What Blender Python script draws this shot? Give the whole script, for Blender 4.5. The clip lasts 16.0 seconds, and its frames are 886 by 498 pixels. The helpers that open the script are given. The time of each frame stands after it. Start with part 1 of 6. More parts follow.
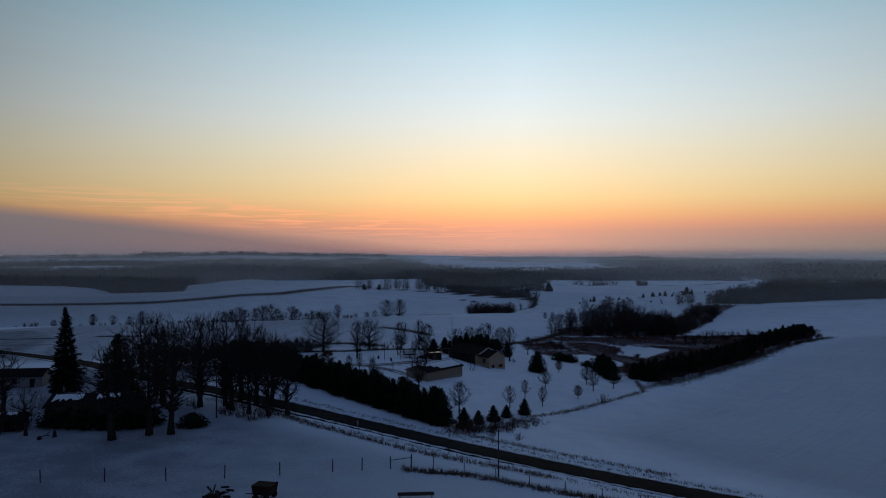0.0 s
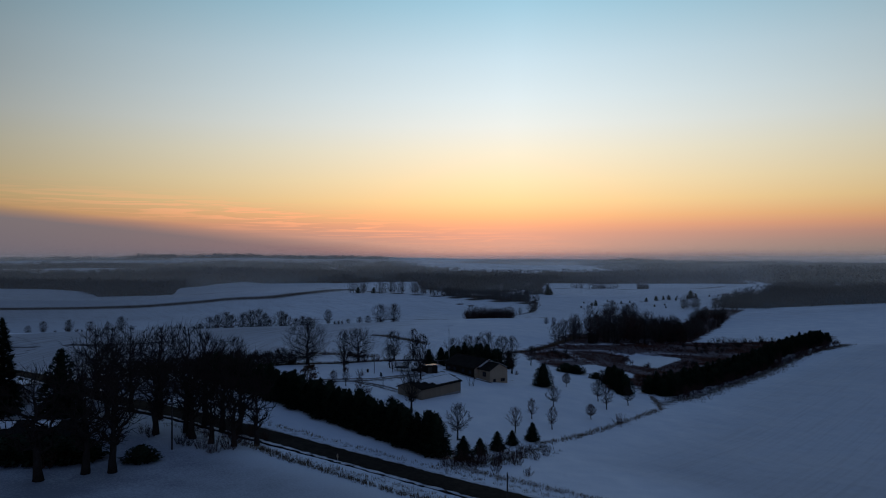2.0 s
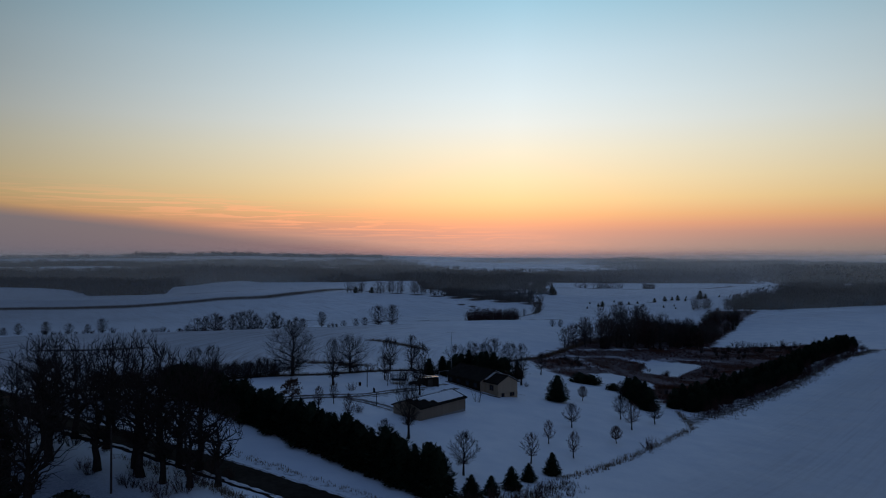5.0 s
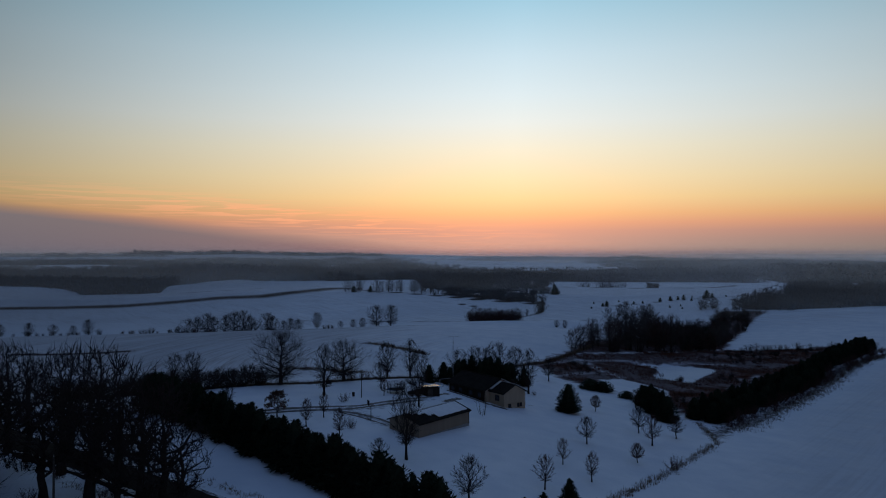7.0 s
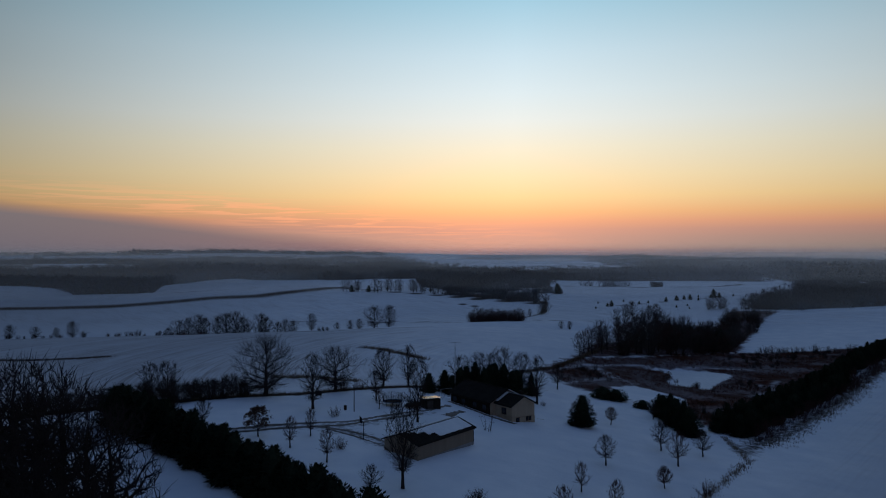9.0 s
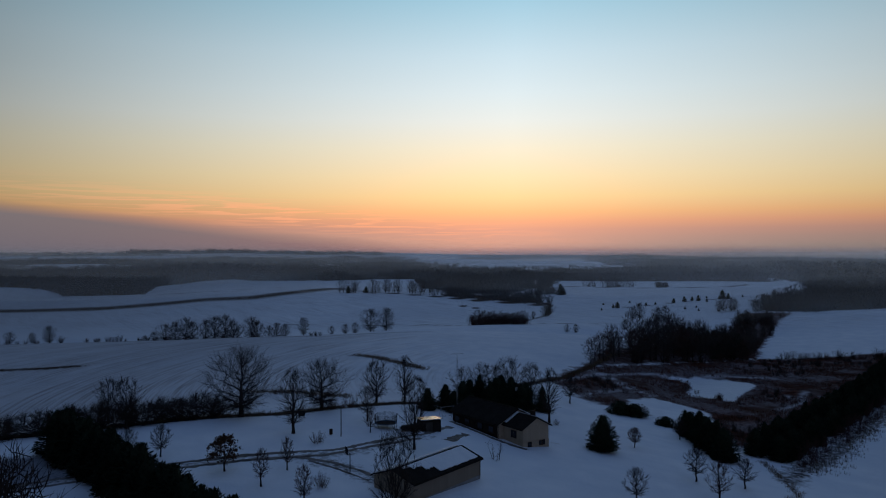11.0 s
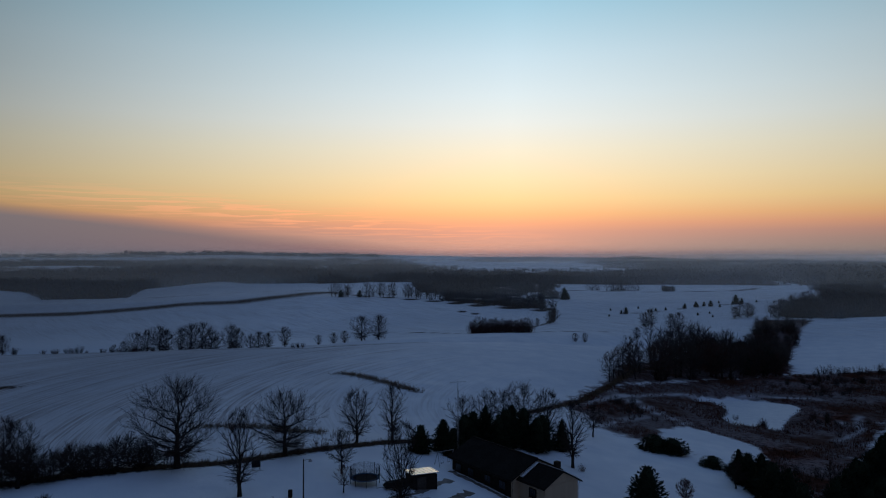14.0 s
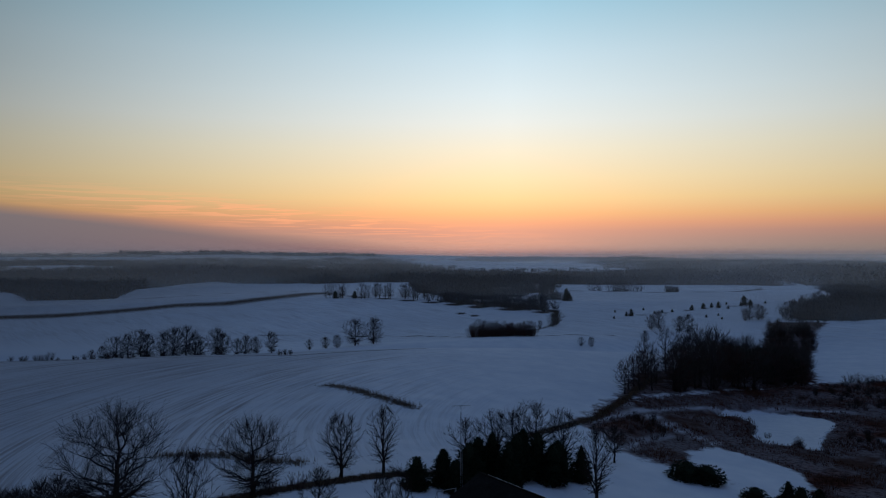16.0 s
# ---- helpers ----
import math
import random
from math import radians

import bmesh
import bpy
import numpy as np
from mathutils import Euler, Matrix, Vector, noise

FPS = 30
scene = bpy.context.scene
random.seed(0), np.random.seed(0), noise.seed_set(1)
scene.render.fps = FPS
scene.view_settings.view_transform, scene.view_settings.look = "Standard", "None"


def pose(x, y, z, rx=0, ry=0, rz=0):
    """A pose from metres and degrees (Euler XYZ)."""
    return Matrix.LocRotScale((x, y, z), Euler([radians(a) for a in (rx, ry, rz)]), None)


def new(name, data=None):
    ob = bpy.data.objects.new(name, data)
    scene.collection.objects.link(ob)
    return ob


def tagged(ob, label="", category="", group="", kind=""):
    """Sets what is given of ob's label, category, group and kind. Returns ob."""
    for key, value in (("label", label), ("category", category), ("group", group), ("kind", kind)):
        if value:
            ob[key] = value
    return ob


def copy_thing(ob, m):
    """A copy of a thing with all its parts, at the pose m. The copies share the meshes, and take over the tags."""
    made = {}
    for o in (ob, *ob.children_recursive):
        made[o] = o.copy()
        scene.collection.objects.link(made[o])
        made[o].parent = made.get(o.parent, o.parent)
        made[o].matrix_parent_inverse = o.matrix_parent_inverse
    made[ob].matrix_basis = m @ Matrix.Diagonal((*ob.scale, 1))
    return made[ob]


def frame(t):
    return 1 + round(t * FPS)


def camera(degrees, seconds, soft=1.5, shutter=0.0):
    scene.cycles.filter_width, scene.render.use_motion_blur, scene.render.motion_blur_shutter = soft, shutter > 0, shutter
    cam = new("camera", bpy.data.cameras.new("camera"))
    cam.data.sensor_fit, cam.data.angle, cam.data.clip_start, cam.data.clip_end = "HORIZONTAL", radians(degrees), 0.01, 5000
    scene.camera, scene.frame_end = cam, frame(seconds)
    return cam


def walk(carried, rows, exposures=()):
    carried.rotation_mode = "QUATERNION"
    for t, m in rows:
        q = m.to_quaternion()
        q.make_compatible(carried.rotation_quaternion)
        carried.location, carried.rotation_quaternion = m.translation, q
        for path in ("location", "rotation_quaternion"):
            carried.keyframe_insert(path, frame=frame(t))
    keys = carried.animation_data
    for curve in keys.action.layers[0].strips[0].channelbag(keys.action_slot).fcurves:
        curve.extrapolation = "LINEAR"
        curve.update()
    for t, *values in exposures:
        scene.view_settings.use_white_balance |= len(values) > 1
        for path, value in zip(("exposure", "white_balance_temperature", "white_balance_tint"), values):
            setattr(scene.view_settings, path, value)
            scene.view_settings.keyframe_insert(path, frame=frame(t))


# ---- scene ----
cam = camera(62.3, 16.0, soft=1.05)
PATH = [
    (0, pose(-0.00, 0.00, 32.00, 90.446, 0.086, -0.000)),
    (0.5, pose(0.10, 5.60, 32.00, 90.451, 0.090, -0.016)),
    (1, pose(0.08, 11.10, 32.01, 90.483, 0.099, -0.049)),
    (1.5, pose(0.13, 16.20, 32.01, 90.625, 0.092, -0.109)),
    (2, pose(0.09, 20.67, 32.01, 90.638, 0.059, -0.269)),
    (2.5, pose(-0.00, 24.69, 32.02, 90.615, 0.030, -0.293)),
    (3, pose(-0.04, 28.52, 32.02, 90.597, 0.008, -0.276)),
    (3.5, pose(-0.12, 32.22, 32.01, 90.604, -0.014, -0.260)),
    (4, pose(-0.18, 35.89, 32.01, 90.587, -0.028, -0.253)),
    (6.5, pose(-0.52, 54.31, 31.98, 90.445, -0.065, -0.285)),
    (7, pose(-0.58, 57.94, 31.97, 90.414, -0.068, -0.279)),
    (7.5, pose(-0.68, 61.54, 31.96, 90.371, -0.064, -0.293)),
    (8, pose(-0.70, 65.14, 31.96, 90.342, -0.056, -0.293)),
    (8.5, pose(-0.75, 68.89, 31.95, 90.311, -0.036, -0.288)),
    (9, pose(-0.79, 73.07, 31.95, 90.302, -0.015, -0.300)),
    (11.5, pose(-0.87, 97.28, 31.96, 90.294, 0.060, -0.341)),
    (12, pose(-0.81, 102.49, 31.96, 90.321, 0.064, -0.347)),
    (12.5, pose(-0.80, 107.81, 31.97, 90.344, 0.055, -0.365)),
    (13, pose(-0.77, 113.06, 31.97, 90.356, 0.035, -0.377)),
    (13.5, pose(-0.71, 118.13, 31.98, 90.491, 0.004, -0.404)),
    (14, pose(-0.62, 122.90, 31.98, 90.462, -0.048, -0.513)),
    (14.5, pose(-0.72, 127.59, 31.98, 90.444, -0.066, -0.579)),
    (15, pose(-0.78, 132.35, 31.98, 90.462, -0.065, -0.631)),
    (15.5, pose(-0.81, 137.17, 31.98, 90.445, -0.061, -0.669)),
    (16, pose(-0.85, 142.00, 31.98, 90.429, -0.056, -0.710)),
]
walk(cam, PATH)

# ---- sky: clear dusk after sunset, cloud bank on the horizon ----
world = bpy.data.worlds.new("dusk_sky")
scene.world = world
world.use_nodes = True
wt = world.node_tree
wt.nodes.clear()


def wn(kind, **kw):
    n = wt.nodes.new(kind)
    for k, v in kw.items():
        if k == "operation":
            n.operation = v
        elif k == "blend_type":
            n.blend_type = v
        elif k == "data_type":
            n.data_type = v
    return n


def ramp_set(node, stops, interp="EASE"):
    cr = node.color_ramp
    cr.interpolation = interp
    while len(cr.elements) > 1:
        cr.elements.remove(cr.elements[-1])
    cr.elements[0].position = stops[0][0]
    cr.elements[0].color = (*stops[0][1], 1)
    for p, c in stops[1:]:
        e = cr.elements.new(p)
        e.color = (*c, 1)


def srgb(r, g, b):
    return tuple(((c / 255 + 0.055) / 1.055) ** 2.4 if c > 10 else c / 255 / 12.92 for c in (r, g, b))


def wmath(op, a, b=None, c=None):
    n = wt.nodes.new("ShaderNodeMath")
    n.operation = op
    for i, v in enumerate((a, b, c)):
        if v is None:
            continue
        if isinstance(v, (int, float)):
            n.inputs[i].default_value = v
        else:
            wt.links.new(v, n.inputs[i])
    return n.outputs[0]


def wmix(fac, a, b, blend="MIX"):
    n = wt.nodes.new("ShaderNodeMix")
    n.data_type, n.blend_type = "RGBA", blend
    for i, v in ((0, fac), (6, a), (7, b)):
        if isinstance(v, (int, float)):
            n.inputs[i].default_value = v
        elif isinstance(v, tuple):
            n.inputs[i].default_value = (*v, 1)
        else:
            wt.links.new(v, n.inputs[i])
    return n.outputs[2]


wco = wn("ShaderNodeTexCoord")
wsep = wn("ShaderNodeSeparateXYZ")
wt.links.new(wco.outputs["Generated"], wsep.inputs[0])
DX, DY, DZ = wsep.outputs
# west sky, by the sine of the elevation (squeezed by a square root so that the low sky has room)
wz = wmath("POWER", wmath("MAXIMUM", DZ, 0.0), 0.5)
wr = wn("ShaderNodeValToRGB")
wt.links.new(wz, wr.inputs[0])
ramp_set(wr, [
    (0.00, srgb(148, 142, 142)),
    (0.10, srgb(154, 145, 143)),
    (0.145, srgb(169, 147, 143)),
    (0.178, srgb(190, 150, 141)),
    (0.207, srgb(222, 163, 136)),
    (0.235, srgb(239, 185, 137)),
    (0.275, srgb(247, 213, 158)),
    (0.32, srgb(247, 227, 184)),
    (0.375, srgb(241, 236, 213)),
    (0.42, srgb(231, 239, 236)),
    (0.46, srgb(219, 236, 242)),
    (0.51, srgb(200, 226, 239)),
    (0.573, srgb(160, 205, 226)),
    (0.67, (0.22, 0.36, 0.505)),
    (0.80, (0.110, 0.180, 0.345)),
    (1.00, (0.066, 0.122, 0.268)),
], "LINEAR")
# east sky behind: dim blue
er = wn("ShaderNodeValToRGB")
wt.links.new(wz, er.inputs[0])
ramp_set(er, [(0.0, (0.10, 0.11, 0.17)), (0.3, (0.13, 0.12, 0.19)), (0.6, (0.092, 0.152, 0.302)), (1.0, (0.066, 0.120, 0.258))], "LINEAR")
west = wmath("MULTIPLY_ADD", DY, 1.25, 0.0)
westc = wn("ShaderNodeClamp")
wt.links.new(west, westc.inputs[0])
sky_col = wmix(westc.outputs[0], er.outputs[0], wr.outputs[0])
# side falloff: the glow is strongest ahead, slightly to the right
side = wmath("ABSOLUTE", wmath("SUBTRACT", DX, 0.1))
dim = wmath("SUBTRACT", wmath("SUBTRACT", 0.98, wmath("MULTIPLY", side, 0.50)), wmath("MULTIPLY", wmath("MULTIPLY", side, side), 0.8))
low = wn("ShaderNodeMapRange")
wt.links.new(DZ, low.inputs[0])
low.inputs[1].default_value, low.inputs[2].default_value, low.inputs[3].default_value, low.inputs[4].default_value = 0.05, 0.22, 0.85, 1.0
dim = wmath("MAXIMUM", wmath("SUBTRACT", 1.0, wmath("MULTIPLY", wmath("SUBTRACT", 1.0, dim), low.outputs[0])), 0.1)
sky_col = wmix(1.0, sky_col, wmix(dim, (0.0, 0.0, 0.0), (1.0, 1.0, 1.0)), "MULTIPLY")
# grey cloud bank, higher towards the south
bank_top = wmath("MULTIPLY_ADD", wmath("MAXIMUM", wmath("MULTIPLY", DX, -1.0), 0.0), 0.108, 0.009)
wmap = wn("ShaderNodeMapping")
wmap.inputs["Scale"].default_value = (2.2, 2.2, 30.0)
wt.links.new(wco.outputs["Generated"], wmap.inputs[0])
wnoise = wn("ShaderNodeTexNoise")
wnoise.inputs["Scale"].default_value = 2.0
wnoise.inputs["Detail"].default_value = 4.0
wt.links.new(wmap.outputs[0], wnoise.inputs["Vector"])
bank_edge = wmath("ADD", bank_top, wmath("MULTIPLY", wmath("SUBTRACT", wnoise.outputs["Fac"], 0.5), 0.012))
bank = wn("ShaderNodeClamp")
wt.links.new(wmath("MULTIPLY", wmath("SUBTRACT", bank_edge, DZ), 55.0), bank.inputs[0])
front = wn("ShaderNodeClamp")
wt.links.new(wmath("MULTIPLY", DY, 4.0), front.inputs[0])
sky_col = wmix(wmath("MULTIPLY", wmath("MULTIPLY", bank.outputs[0], front.outputs[0]), 0.93), sky_col, srgb(101, 102, 114))
# thin pink cirrus streaks low in the south-west
cmap = wn("ShaderNodeMapping")
cmap.inputs["Rotation"].default_value = (0.0, radians(5.0), 0.0)
cmap.inputs["Scale"].default_value = (5.0, 1.5, 120.0)
wt.links.new(wco.outputs["Generated"], cmap.inputs[0])
cn = wn("ShaderNodeTexNoise")
cn.inputs["Scale"].default_value = 2.6
cn.inputs["Detail"].default_value = 5.0
cn.inputs["Distortion"].default_value = 0.6
wt.links.new(cmap.outputs[0], cn.inputs["Vector"])
cr1 = wn("ShaderNodeClamp")
wt.links.new(wmath("MULTIPLY", wmath("SUBTRACT", cn.outputs["Fac"], 0.50), 14.0), cr1.inputs[0])
line_h = wmath("MULTIPLY_ADD", DX, -0.085, 0.034)
off = wmath("MULTIPLY", wmath("SUBTRACT", DZ, line_h), 70.0)
env = wmath("POWER", 2.718, wmath("MULTIPLY", wmath("MULTIPLY", off, off), -1.0))
offx = wmath("MULTIPLY", wmath("ADD", DX, 0.2), 4.2)
envx = wmath("POWER", 2.718, wmath("MULTIPLY", wmath("MULTIPLY", offx, offx), -1.0))
cir = wmath("MULTIPLY", wmath("MULTIPLY", wmath("MULTIPLY", cr1.outputs[0], env), envx), front.outputs[0])
sky_col = wmix(wmath("MULTIPLY", cir, 0.6), sky_col, srgb(255, 172, 132))
# the physical dusk sky adds its own light
nish = wn("ShaderNodeTexSky")
nish.sky_type = "NISHITA"
nish.sun_disc = False
nish.sun_elevation = radians(0.5)
nish.sun_rotation = radians(4.0)
bg1, bg2, wadd, wout = wn("ShaderNodeBackground"), wn("ShaderNodeBackground"), wn("ShaderNodeAddShader"), wn("ShaderNodeOutputWorld")
wt.links.new(sky_col, bg1.inputs[0])
bg1.inputs[1].default_value = 1.0
wt.links.new(nish.outputs[0], bg2.inputs[0])
bg2.inputs[1].default_value = 0.02
wt.links.new(bg1.outputs[0], wadd.inputs[0])
wt.links.new(bg2.outputs[0], wadd.inputs[1])
wt.links.new(wadd.outputs[0], wout.inputs[0])

# ---- materials ----


def mat(name, c1, c2, rough=0.85, scale=3.0, bump=0.3, detail=6.0, metal=0.0, coord="Object", vary=0.0, dist=0.05, gloss=0.04):
    """Two-scale noise between two colours, with relief."""
    m = bpy.data.materials.new(name)
    m.use_nodes = True
    nt = m.node_tree
    b = nt.nodes["Principled BSDF"]
    tc = nt.nodes.new("ShaderNodeTexCoord")
    n1 = nt.nodes.new("ShaderNodeTexNoise")
    n1.inputs["Scale"].default_value, n1.inputs["Detail"].default_value = scale, detail
    nt.links.new(tc.outputs[coord], n1.inputs["Vector"])
    n2 = nt.nodes.new("ShaderNodeTexNoise")
    n2.inputs["Scale"].default_value, n2.inputs["Detail"].default_value = scale * 0.13, 2.0
    nt.links.new(tc.outputs[coord], n2.inputs["Vector"])
    add = nt.nodes.new("ShaderNodeMath")
    add.operation = "MULTIPLY_ADD"
    nt.links.new(n1.outputs["Fac"], add.inputs[0])
    add.inputs[1].default_value = 0.6
    h = nt.nodes.new("ShaderNodeMath")
    h.operation = "MULTIPLY"
    nt.links.new(n2.outputs["Fac"], h.inputs[0])
    h.inputs[1].default_value = 0.4
    nt.links.new(h.outputs[0], add.inputs[2])
    last = add.outputs[0]
    if vary:
        oi = nt.nodes.new("ShaderNodeObjectInfo")
        v = nt.nodes.new("ShaderNodeMath")
        v.operation = "MULTIPLY_ADD"
        nt.links.new(oi.outputs["Random"], v.inputs[0])
        v.inputs[1].default_value = vary
        nt.links.new(last, v.inputs[2])
        last = v.outputs[0]
    r = nt.nodes.new("ShaderNodeValToRGB")
    r.color_ramp.elements[0].position, r.color_ramp.elements[1].position = 0.32, 0.68
    r.color_ramp.elements[0].color, r.color_ramp.elements[1].color = (*c1, 1), (*c2, 1)
    nt.links.new(last, r.inputs[0])
    nt.links.new(r.outputs[0], b.inputs["Base Color"])
    b.inputs["Roughness"].default_value, b.inputs["Metallic"].default_value = rough, metal
    b.inputs["Specular IOR Level"].default_value = gloss
    if bump:
        bp = nt.nodes.new("ShaderNodeBump")
        bp.inputs["Strength"].default_value, bp.inputs["Distance"].default_value = bump, dist
        nt.links.new(n1.outputs["Fac"], bp.inputs["Height"])
        nt.links.new(bp.outputs[0], b.inputs["Normal"])
    return m


M_BARK = mat("bark", (0.022, 0.018, 0.016), (0.062, 0.052, 0.046), scale=6, bump=0.6)
M_TWIG = mat("twig", (0.026, 0.020, 0.018), (0.055, 0.043, 0.038), scale=2, bump=0.0)
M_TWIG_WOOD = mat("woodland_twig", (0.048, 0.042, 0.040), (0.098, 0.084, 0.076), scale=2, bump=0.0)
M_TWIG_RED = mat("red_twig", (0.055, 0.032, 0.027), (0.105, 0.062, 0.052), scale=2, bump=0.0)
M_NEEDLE = mat("spruce_needles", (0.010, 0.016, 0.010), (0.028, 0.040, 0.024), scale=2.5, bump=0.0, vary=0.15)
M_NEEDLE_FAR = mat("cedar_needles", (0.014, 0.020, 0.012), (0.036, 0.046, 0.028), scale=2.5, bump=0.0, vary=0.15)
M_DRYLEAF = mat("dry_oak_leaves", (0.05, 0.026, 0.016), (0.12, 0.065, 0.038), scale=3, bump=0.0)
M_GRASS = mat("dead_grass", (0.07, 0.05, 0.032), (0.21, 0.155, 0.10), scale=0.6, bump=0.0)
M_GRASS_PALE = mat("pale_dead_grass", (0.13, 0.095, 0.062), (0.30, 0.23, 0.155), scale=0.6, bump=0.0)
M_SEDGE = mat("red_marsh_grass", (0.060, 0.024, 0.016), (0.17, 0.075, 0.048), scale=0.4, bump=0.0)
M_ASPHALT = mat("asphalt", (0.020, 0.017, 0.014), (0.045, 0.038, 0.031), rough=1.0, scale=1.2, bump=0.3, gloss=0.02)
M_SLUSH = mat("road_snow", (0.45, 0.47, 0.5), (0.85, 0.87, 0.9), rough=0.6, scale=2.2, bump=0.5)
M_SIDING = mat("beige_siding", (0.38, 0.29, 0.20), (0.48, 0.37, 0.26), rough=0.7, scale=1.5, bump=0.1)
M_SHED_SIDING = mat("tan_shed_siding", (0.25, 0.195, 0.14), (0.33, 0.26, 0.19), rough=0.75, scale=1.5, bump=0.1)
# brown siding taken near black: deep shade on the house front is in it
M_SIDING_DARK = mat("shaded_brown_siding", (0.018, 0.014, 0.012), (0.035, 0.028, 0.023), rough=0.75, scale=1.5, bump=0.15)
M_WHITE = mat("weathered_white_paint", (0.62, 0.62, 0.60), (0.80, 0.80, 0.78), rough=0.6, scale=1.6, bump=0.1)
M_GREYBOARD = mat("weathered_grey_boards", (0.17, 0.17, 0.17), (0.30, 0.30, 0.30), rough=0.8, scale=2.5, bump=0.25)
M_SHINGLE = mat("dark_shingles", (0.010, 0.009, 0.009), (0.026, 0.024, 0.022), rough=1.0, scale=4, bump=0.5)
M_ROOFSNOW = mat("roof_snow", (0.74, 0.77, 0.80), (0.87, 0.89, 0.90), rough=0.6, scale=0.8, bump=0.3)
M_METALROOF = mat("pale_metal_roof", (0.60, 0.60, 0.60), (0.72, 0.72, 0.71), rough=0.2, scale=1.0, bump=0.05, metal=0.85)
M_CONCRETE = mat("concrete", (0.22, 0.21, 0.20), (0.36, 0.35, 0.33), rough=0.85, scale=2, bump=0.3)
M_GLASS = mat("dark_window_glass", (0.02, 0.022, 0.026), (0.03, 0.033, 0.04), rough=0.15, scale=1, bump=0.0, gloss=0.25)
M_WOOD = mat("grey_wood", (0.045, 0.038, 0.033), (0.10, 0.086, 0.075), rough=0.85, scale=5, bump=0.4)
M_STEEL = mat("galvanised_steel", (0.30, 0.31, 0.32), (0.42, 0.43, 0.44), rough=0.45, scale=6, bump=0.05, metal=0.8)
M_RUST = mat("rusty_iron", (0.022, 0.015, 0.012), (0.055, 0.034, 0.026), rough=0.85, scale=5, bump=0.3)
M_RUBBER = mat("black_fabric", (0.012, 0.012, 0.014), (0.025, 0.025, 0.028), rough=0.8, scale=4, bump=0.1)
M_GREEN = mat("blue_pad", (0.03, 0.06, 0.12), (0.05, 0.09, 0.17), rough=0.6, scale=3, bump=0.1)
# blue-grey rather than bark brown: part of the distance haze is in the colour
M_WOODS = mat("hazed_bare_woodland", (0.030, 0.033, 0.038), (0.060, 0.064, 0.072), scale=0.03, bump=0.0)


def mist_material(name, density, z0, z1, begin=None, tint=(0.78, 0.84, 0.95)):
    """Thin winter haze: lets most light through and scatters the rest; thins out upwards."""
    m = bpy.data.materials.new(name)
    m.use_nodes = True
    nt = m.node_tree
    nt.nodes.clear()
    out = nt.nodes.new("ShaderNodeOutputMaterial")
    mix = nt.nodes.new("ShaderNodeMixShader")
    tr = nt.nodes.new("ShaderNodeBsdfTransparent")
    sc = nt.nodes.new("ShaderNodeBsdfTranslucent")
    sc.inputs[0].default_value = (*tint, 1)
    tc = nt.nodes.new("ShaderNodeTexCoord")
    sep = nt.nodes.new("ShaderNodeSeparateXYZ")
    nt.links.new(tc.outputs["Object"], sep.inputs[0])
    mp = nt.nodes.new("ShaderNodeMapping")
    mp.inputs["Scale"].default_value = (0.0012, 0.0012, 0.012)
    nt.links.new(tc.outputs["Object"], mp.inputs[0])
    no = nt.nodes.new("ShaderNodeTexNoise")
    no.inputs["Scale"].default_value, no.inputs["Detail"].default_value = 1.5, 4.0
    nt.links.new(mp.outputs[0], no.inputs["Vector"])
    mr = nt.nodes.new("ShaderNodeMapRange")
    mr.interpolation_type = "SMOOTHSTEP"
    nt.links.new(sep.outputs[2], mr.inputs[0])
    mr.inputs[1].default_value, mr.inputs[2].default_value, mr.inputs[3].default_value, mr.inputs[4].default_value = z0, z1, density, 0.0
    mu = nt.nodes.new("ShaderNodeMath")
    mu.operation = "MULTIPLY"
    nt.links.new(mr.outputs[0], mu.inputs[0])
    ad = nt.nodes.new("ShaderNodeMath")
    ad.operation = "MULTIPLY_ADD"
    nt.links.new(no.outputs["Fac"], ad.inputs[0])
    ad.inputs[1].default_value, ad.inputs[2].default_value = 0.9, 0.55
    nt.links.new(ad.outputs[0], mu.inputs[1])
    fade = mu
    if begin:
        xr = nt.nodes.new("ShaderNodeMapRange")
        xr.interpolation_type = "SMOOTHSTEP"
        nt.links.new(sep.outputs[0], xr.inputs[0])
        xr.inputs[1].default_value, xr.inputs[2].default_value = begin
        fade = nt.nodes.new("ShaderNodeMath")
        fade.operation = "MULTIPLY"
        nt.links.new(mu.outputs[0], fade.inputs[0])
        nt.links.new(xr.outputs[0], fade.inputs[1])
    nt.links.new(fade.outputs[0], mix.inputs[0])
    nt.links.new(tr.outputs[0], mix.inputs[1])
    nt.links.new(sc.outputs[0], mix.inputs[2])
    nt.links.new(mix.outputs[0], out.inputs[0])
    return m


